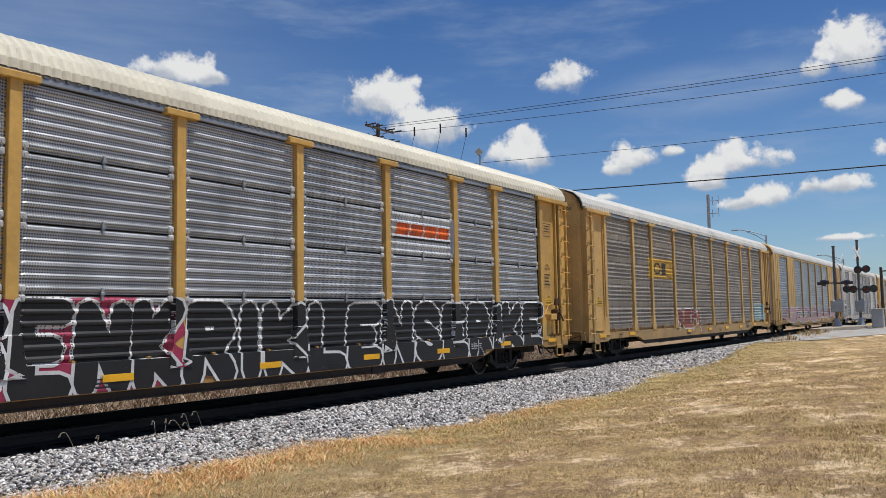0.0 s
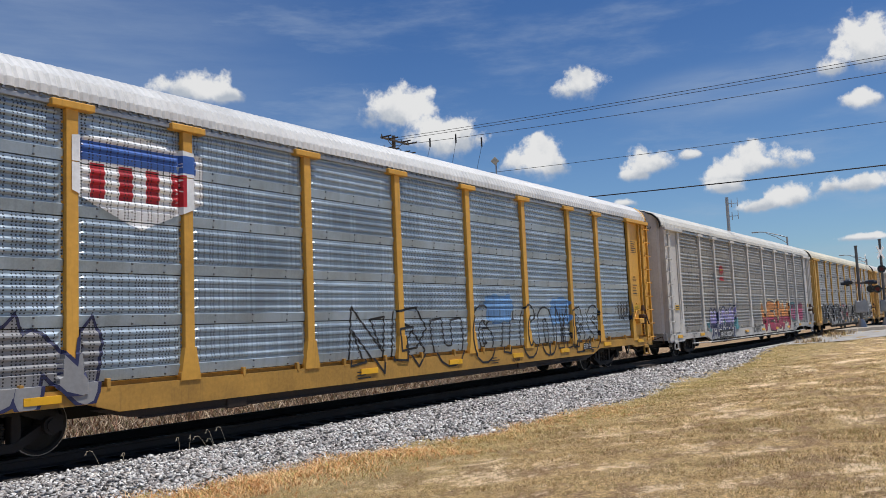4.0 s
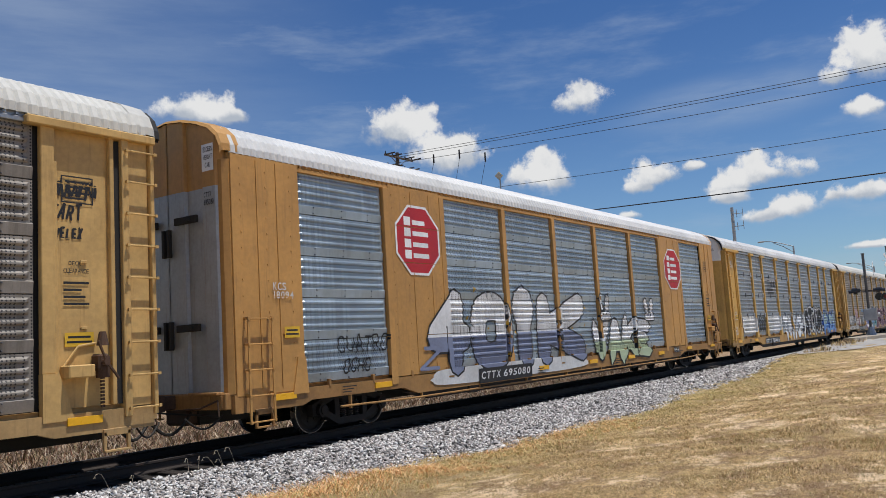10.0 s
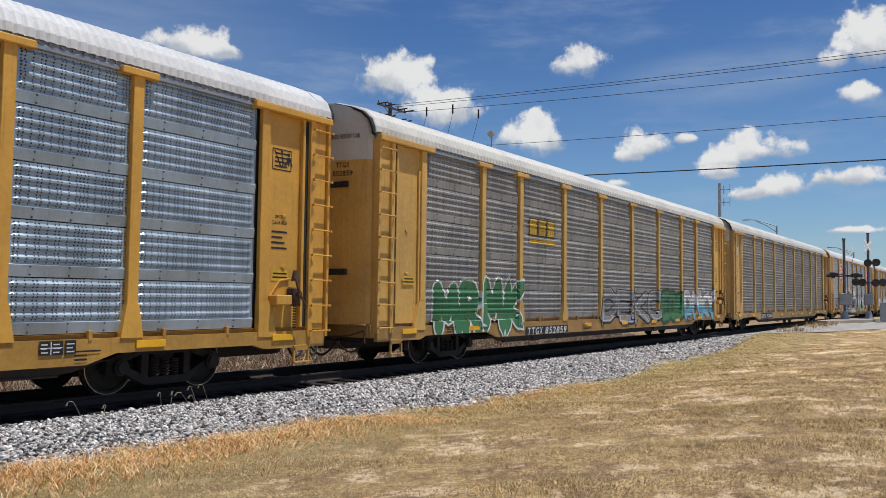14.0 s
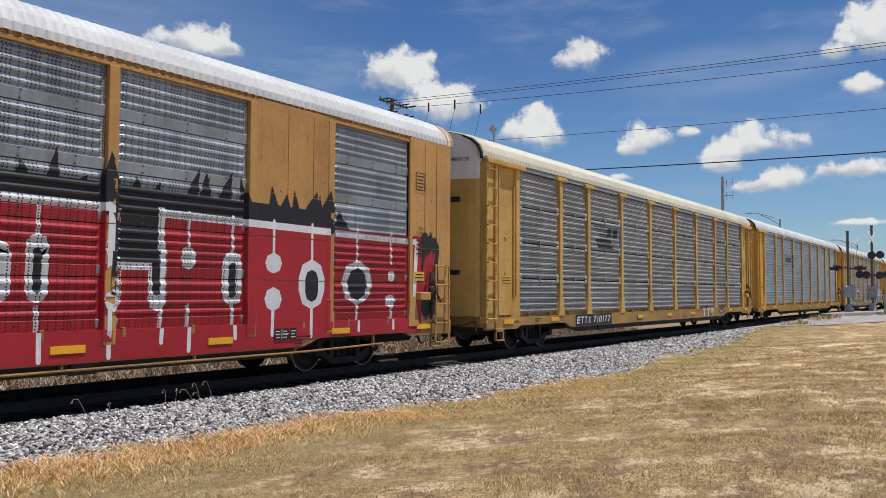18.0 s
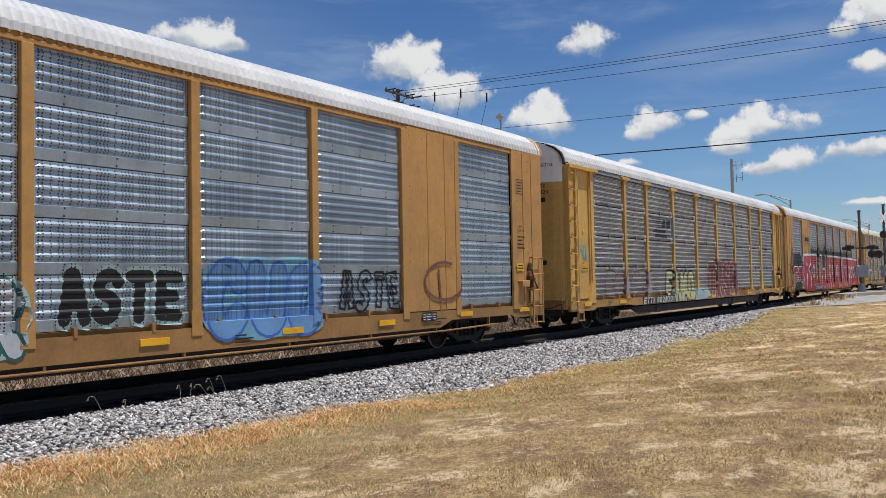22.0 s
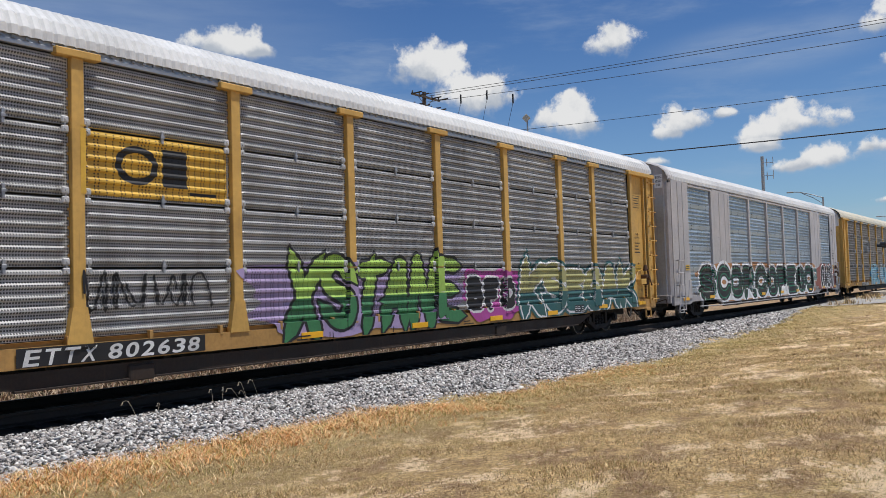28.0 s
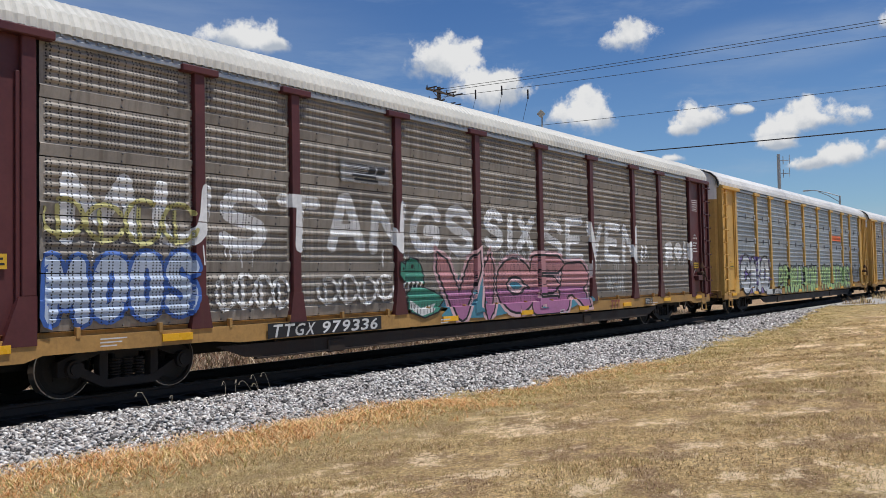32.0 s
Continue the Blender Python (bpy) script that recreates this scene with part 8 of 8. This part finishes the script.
def piece(n, k, bx, kind, text, fill, line, back):
    x0, x1, z0, z1 = bx
    h = z1 - z0
    if kind.startswith("emblem"):
        emblem(k, kind, bx, text)
    elif kind == "text":
        if back:
            paint(k, slab(x0 - 0.08, x1 + 0.08, max(z0 - 0.07, 0.67 if k in SHALLOW else 0.57), min(z1 + 0.07, 0.925)), back, 0, "number_panel", "black lettering panel")
        zc = (max(z0, 0.68 if k in SHALLOW else 0.60) + min(z1, 0.90)) / 2
        hh = min(h, 0.28) * 0.78
        if text.startswith("B"):
            paint(k, slab(x0, x0 + (x1 - x0) * 0.36, zc - hh / 2, zc + hh / 2), fill, 1, "lettering_bar")
            paint_each(k, word(text[5:], (x0 + (x1 - x0) * 0.48, x1, zc - hh / 2, zc + hh / 2), 0.02), fill, "letter")
        else:
            T = word(text, (x0, x1, zc - hh / 2, zc + hh / 2), 0.02, gap=0.20)
            T[..., 0] += (T[..., 1] - zc) * 0.24
            paint_each(k, T, fill, "letter")
    elif kind in ("letters", "killa"):
        o = 0.045 * h + 0.02
        if kind == "killa":
            killa(k, bx)
        elif fill == "white2" and not line:
            # rolled-on house paint, thin and running
            paint(k, graf(text, bx, 0.24, 0.0, n, 0.0, 0.07, 0.86), fill, 2, "graffiti_lettering", "white rolled-on letters")
            paint(k, drips(bx, 16, n, 0.025, 0.25), fill, 2, "graffiti_drip", "runs of white paint", kind_of="stuff")
        else:
            cw = (x1 - x0) / len(text)
            fat, lean = {"limepale": 0.33, "purple": 0.27}.get(fill, 0.36) * cw, 0.10 if fill == "limepale" else 0.03
            if back:
                paint(k, graf(text, bx, fat, o * 1.9, n, lean), back, 0, "graffiti_halo", back + " halo round the letters")
            if line:
                paint(k, graf(text, bx, fat, o, n, lean), line, 1, "graffiti_outline", line + " graffiti outline")
            paint(k, graf(text, bx, fat, 0.0, n, lean), fill, 2, "graffiti_lettering", fill + " graffiti letters")
    elif kind == "wild":
        o = 0.028 + 0.022 * h
        if back:
            paint(k, wild(text, bx, o * 2.4, n), back, 0, "graffiti_ground", back + " sprayed ground")
            if back in ("lightblue", "black", "brownred"):
                paint(k, ragged((x0 + 0.05, x1 - 0.05, z0, z1 - 0.12 * h), n, 0.05), back, 0, "graffiti_ground", back + " sprayed ground")
        paint(k, wild(text, bx, o, n), line, 1, "graffiti_outline", line + " graffiti outline")
        upper, lower = (fill.split("+") * 2)[:2]
        T = cut(wild(text, bx, 0.0, n), 1, z0 + 0.46 * h)
        low = T.mean(1)[:, 1] < z0 + 0.46 * h
        if upper == lower:
            paint(k, T, fill, 2, "graffiti_lettering", fill + " interlocking graffiti forms")
            if fill not in ("black", "navy"):
                gloss = graf(text, (x0 + 0.03, x1 + 0.03, z0 + 0.04, z1 + 0.02), 0.035, 0.0, n, 0.06, 0.10, 0.9) if isinstance(text, str) else []
                paint(k, gloss, "whiteish" if fill != "whiteish" else "steel", 3, "graffiti_highlight", "thin sprayed highlights")
        else:
            paint(k, T[~low], upper, 2, "graffiti_lettering", upper + " heads of graffiti forms")
            paint(k, T[low], lower, 2, "graffiti_lettering", lower + " feet of graffiti forms")
        if n % 3 == 0:
            paint(k, drips(bx, 6, n, 0.02, 0.25), line, 1, "graffiti_drip", "runs of paint", kind_of="stuff")
    elif kind == "bubble":
        thick = 0.018 + 0.012 * h
        if isinstance(text, str):
            fat = 0.42 * (x1 - x0) / len(text)
            lines = graf(text, bx, fat, thick, n, 0.04, 0.04, 1.0)
            ground = graf(text, bx, fat, -thick * 0.5, n, 0.04, 0.04, 1.0)
        else:
            ground, lines = bubble(text, bx, n)
        if back:
            paint(k, ragged((x0 - 0.1, x1 + 0.1, z0, z1 + 0.05), n, 0.04, 140), back, 0, "graffiti_ground", back + " sprayed haze")
        if isinstance(text, str):
            paint(k, lines, line, 1, "graffiti_outline", "thin " + line + " outline")
            paint(k, ground, fill, 2, "graffiti_lettering", fill + " rounded throw-up letters")
        else:
            if fill:
                paint(k, ground, fill, 1, "graffiti_lettering", fill + " rounded throw-up letters")
            paint(k, lines, line, 2, "graffiti_outline", "thin " + line + " outline")
    elif kind in ("bowed", "inlaid", "wildhalo"):
        cw = (x1 - x0) / len(text)
        fat, bow, spike = (0.40 * cw, 0.10, 0.05) if kind == "bowed" else (0.38 * cw, 0.0, 0.12) if kind == "inlaid" else (0.36 * cw, 0.0, 0.0)
        steps = {"bowed": ((0.15, back), (0.085, line), (0.0, fill)), "inlaid": ((0.13, line), (0.0, fill), (-0.09, back), (-0.14, fill)), "wildhalo": ((0.05, line), (0.0, None))}[kind]
        for grow, col in steps:
            T = graf(text, bx, fat, grow, n, 0.03, 0.04, 1.0, spike, bow)
            if col:
                paint(k, T, col, 1, "graffiti_outline" if grow > 0 else "graffiti_lettering", col + " coat of big sprayed letters")
            else:
                upper, lower = fill.split("+")
                T = cut(T, 1, z0 + 0.45 * h)
                low = T.mean(1)[:, 1] < z0 + 0.45 * h
                paint(k, T[~low], upper, 2, "graffiti_lettering", upper + " heads of big letters")
                paint(k, T[low], lower, 2, "graffiti_lettering", lower + " feet of big letters")
    elif kind == "ragged_halo":
        paint(k, ragged(bx, n, 0.05), fill, 0, "graffiti_ground", fill + " sprayed ground")
    elif kind == "open":
        # letters drawn in one line, left unfilled
        fat = 0.40 * (x1 - x0) / len(text)
        paint(k, rims(text, bx, fat, n, 0.05), fill, 1, "graffiti_outline", fill + " outlined letters left unfilled")
    elif kind == "mist":
        T = []
        r = random.Random(n)
        for i in range(int(text)):
            T += disc(r.uniform(x0, x1), r.uniform(z0, z1), r.uniform(0.02, 0.07), r.uniform(0.02, 0.07), 8)
        paint(k, T, fill, 1, "graffiti_dots", fill + " sprayed dots", kind_of="stuff")
    elif kind == "bunny":
        cx = (x0 + x1) / 2
        shapes = [[(cx - 0.22 * (x1 - x0), z0 + 0.5 * h), (cx - 0.30 * (x1 - x0), z1 - 0.12)], [(cx + 0.16 * (x1 - x0), z0 + 0.5 * h), (cx + 0.26 * (x1 - x0), z1 - 0.12)], [(x0 + 0.2 * (x1 - x0), z0 + 0.22 * h), (x1 - 0.2 * (x1 - x0), z0 + 0.22 * h)]]
        for grow, col, what in ((0.05, line, "graffiti_outline"), (0.0, fill, "graffiti_figure")):
            paint(k, [t for q in shapes for t in stroke(q, 0.30 * h + 2 * grow)], col, 1, what, col + " long-eared cartoon shape")
        paint(k, disc(cx - 0.1, z0 + 0.3 * h, 0.04, 0.05, 10) + disc(cx + 0.12, z0 + 0.3 * h, 0.04, 0.05, 10), line, 2, "graffiti_eye")
    elif kind == "dragon":
        dragon(k, bx)
    elif kind == "scrawl":
        paint(k, graf(text, bx, 0.035 + 0.05 * (h > 0.45), 0.0, n, 0.15, 0.12, 0.85), fill, 1, "graffiti_tag", fill + " scrawled letters")
    elif kind == "stencil":
        paint_each(k, word(text, bx, 0.01, gap=0.2), fill, "letter")
    elif kind in ("tag", "loops"):
        r = random.Random(n)
        T = []
        cw = (x1 - x0) / text
        w = 0.035 if kind == "tag" else 0.07
        for i in range(text):
            ox = x0 + cw * i
            if kind == "tag":
                # joined-up scribble
                ph, sp, up = r.uniform(0, 6.28), r.choice((1.0, 1.5, 2.0)), r.uniform(0.7, 1.0)
                pts = [(ox + cw * (0.1 + 0.9 * q + 0.28 * math.sin(6.283 * q + ph)), z0 + h * (0.5 + 0.46 * up * math.sin(6.283 * q * sp + ph * 1.7) + 0.05 * math.sin(13 * q))) for q in np.linspace(0, 1, 15)]
                T += stroke(pts, w)
            else:
                rx, rz = cw * 0.48, h * r.uniform(0.36, 0.48)
                c0 = (ox + cw / 2, z0 + h * 0.5 + r.uniform(-0.05, 0.05) * h)
                a0 = r.uniform(0, 3)
                T += stroke([(c0[0] + rx * math.cos(a), c0[1] + rz * math.sin(a) * (1 if math.sin(a) > 0 else 0.9)) for a in np.linspace(a0, a0 + 5.4, 16)], w)
                T += stroke([(c0[0] - rx * 0.3, c0[1] + rz * 0.6), (c0[0] - rx * 0.2, c0[1] - rz)], w)
        paint(k, T, fill, 1, "graffiti_tag", fill + " line graffiti", kind_of="stuff")
    elif kind in ("blob", "wash"):
        paint(k, ragged(bx, n, 0.10 if kind == "blob" else 0.02), fill, 0, "paint_patch", fill + " paint patch")
    elif kind == "band":
        paint(k, slab(x0, x1, z0, z1), fill, 2, "graffiti_ground", "red sprayed band")
    elif kind == "band2":
        paint(k, ragged((x0, x1, z0, z1), n, 0.06, 120), fill, 0, "graffiti_ground", "rusty red sprayed band")
    elif kind == "smoke":
        smoke(k, bx, text, fill)
    elif kind == "arch":
        T = stroke([(x0, z0), (x0 + 0.05, z1 - 0.3), (x0 + 0.35, z1), (x1 - 0.35, z1), (x1 - 0.05, z1 - 0.3), (x1, z0)], 0.03)
        paint(k, T, fill, 1, "graffiti_tag", "thin dark arch line")


for n, row in enumerate(PIECES):
    piece(n, *row)


# ---- notices on the end plates and doors ----
NOTICE_Y = spray("logo_yellow")


def notices(k):
    style, kind = STYLE[k]
    dark = "whiteish" if TRAIN[k - FIRST][2] == "wine" else "logo_black"
    a, b = (12.12, 12.62) if style == "A" else (12.05, 12.42)
    T = slab(a, b, 4.30, 4.32) + slab(a, b, 3.92, 3.94) + slab(a, a + 0.02, 3.92, 4.32) + slab(b - 0.02, b, 3.92, 4.32)
    for i in range(4):
        T += slab(a + 0.06, b - 0.06 - 0.05 * (i % 2), 4.22 - 0.08 * i, 4.25 - 0.08 * i)
    paint(k, T, dark, 0, "notice", "framed notice in small print", kind_of="stuff")
    T = list(word("DECK", (a + 0.10, a + 0.30, 3.02, 3.08), 0.01)) + list(word("CLEARANCE", (a + 0.02, a + 0.42, 2.91, 2.97), 0.01))
    for i in range(2, 6):
        T += slab(a + 0.02, a + 0.30 + 0.06 * (i * 7 % 3), 2.95 - 0.10 * i, 2.985 - 0.10 * i)
    paint(k, T, dark, 0, "notice", "lines of small print", kind_of="stuff")
    for s in (-1, 1):
        xa, xb = (12.15, 12.60) if style == "A" else (12.0, 12.38)
        xs_ = (xa, xb) if s > 0 else (-xb, -xa)
        paint(k, slab(xs_[0], xs_[1], 1.86, 2.06), "gold", 0, "caution_plate", "yellow caution plate")
        paint(k, slab(xs_[0] + 0.05, xs_[1] - 0.05, 1.98, 2.01) + slab(xs_[0] + 0.03, xs_[1] - 0.03, 1.91, 1.94), "logo_black", 1, "lettering_bar")
    T = []
    for i, x in enumerate((-10.9, -3.0, 2.2, 8.2)):
        for j in range(3):
            T += slab(x, x + 0.42 - 0.08 * ((i + j) % 3), 0.74 - 0.06 * j if abs(x) < 8.3 else 0.86 - 0.05 * j, 0.765 - 0.06 * j if abs(x) < 8.3 else 0.88 - 0.05 * j)
    paint(k, T, dark, 0, "notice", "small stencilled lines on the sill", kind_of="stuff")
    lo = 0.72
    paint(k, slab(7.66, 8.02, lo, lo + 0.20) + slab(8.05, 8.22, lo, lo + 0.20), "black", 0, "stencil_panel", "black inspection panel")
    T = slab(7.83, 7.845, lo + 0.01, lo + 0.19) + slab(7.67, 8.01, lo + 0.095, lo + 0.108)
    for i, (xa, w) in enumerate(((7.69, 0.10), (7.87, 0.12), (8.075, 0.12))):
        for j in range(3):
            T += slab(xa, xa + w * (1 - 0.2 * ((i + j) % 2)), lo + 0.03 + 0.055 * j, lo + 0.048 + 0.055 * j)
    paint(k, T, "whiteish", 1, "notice", "white lines on the inspection panel", kind_of="stuff")


MARKS = {2: "850034", 3: "300201", 5: "711265", 6: "701466", 7: "695080", 8: "711734", 9: "852859", 12: "690135", 13: "802820", 14: "692160", 15: "964836", 17: "802638"}


def door_writing(k):
    """Lettering on the rear end doors, read from behind the train."""
    car = CARS[k]
    if STYLE[k][0] == "A":
        rows, xd = [("EXCESS HEIGHT CAR", 0.22, 0.86, 5.02, 0.10)], -13.5
        if k in MARKS:
            rows += [("TTGX" if k in (9, 15) else "WRWK" if k == 3 else "ETTX", 0.50, 0.34, 4.38, 0.12), (MARKS[k], 0.42, 0.50, 4.20, 0.12)]
    else:
        rows, xd = [("EXCESS", 1.00, 0.24, 5.16, 0.09), ("HEIGHT", 1.00, 0.24, 5.02, 0.09), ("CAR", 1.04, 0.14, 4.88, 0.09)], -13.675
        if k in MARKS:
            rows += [("CTTX", 0.99, 0.20, 4.36, 0.09), (MARKS[k], 0.99, 0.26, 4.22, 0.10)]
        co = [(xd + 0.004, -0.96, 4.82), (xd + 0.004, -1.26, 4.82), (xd + 0.004, -1.26, 5.30), (xd + 0.004, -0.96, 5.30)]
        attach("placard", raw_mesh("placard", co, [(0, 1, 2, 3)], WHITE), car, None, "white excess-height placard")
    for text, y, width, z, hh in rows:
        T = word(text, (0, width, 0, hh), 0.02, gap=0.15)
        plan = DOOR_PLAN[STYLE[k][0]]
        along = np.interp(y + T[..., 0], [p[0] for p in plan], [p[1] for p in plan]) + 0.006
        co = np.stack([-np.maximum(along, -xd), -(y + T[..., 0]), z + T[..., 1]], -1).reshape(-1, 3)
        me = raw_mesh("lettering", co, np.arange(len(co)).reshape(-1, 3), spray("logo_black"))
        tagged(attach("lettering", me, car), "small black stencilled lettering", kind="stuff")


for k in CARS:
    if k >= 0:
        notices(k)
        door_writing(k)

# ---- how the train rolls ----
SPEED_AT = [0, 4, 8, 12, 16, 20, 24, 28, 32]
SPEED = [15.743, 15.658, 15.572, 15.498, 15.466, 15.434, 15.405, 15.359, 15.35]
_tt = np.linspace(0, 32, 641)
_vv = np.interp(_tt, SPEED_AT, SPEED)
_way = np.concatenate([[0], np.cumsum((_vv[1:] + _vv[:-1]) / 2 * np.diff(_tt))])


def rolled(t):
    return float(np.interp(t, _tt, _way) - np.interp(8.0, _tt, _way))


# where each car's middle is at 8 s; the couplings are a little stretched or closed
AT_8 = {2: 135.94, 3: 107.58, 4: 78.56, 5: 49.65, 6: 21.2, 7: -7.8, 8: -36.5, 9: -65.28, 10: -94.09, 11: -122.75, 12: -151.53, 13: -180.19, 14: -209.04,
        15: -237.67, 16: -266.63, 17: -295.46, 18: -324.29, 19: -353.03}
for _k in (1, 0, -1, -2):
    AT_8[_k] = AT_8[_k + 1] + PITCH


def car_x(k, t):
    return AT_8[k] + rolled(t)


def motions():
    number = {car: k for k, car in CARS.items()}
    for k, car in CARS.items():
        walk(car, [(t, pose(car_x(k, t), 0, 0)) for t in np.arange(0, 32.01, 1.0)])
    frames = [f / FPS for f in range(0, 32 * FPS + 1)]
    for car, ws, off, x in WHEELS:
        k = number[car]
        seen = [t for t in frames if -8 < car_x(k, t) + off < 62]
        if not seen:
            continue
        rows = []
        for t in sorted({0.0, 32.0, *seen}):
            tc = min(max(t, seen[0]), seen[-1])
            turn = math.degrees((rolled(tc) - rolled(seen[0])) / 0.435)
            rows.append((t, Matrix.Translation((x, 0, 0.435)) @ Matrix.Rotation(radians(turn), 4, "Y")))
        walk(ws, rows)


motions()
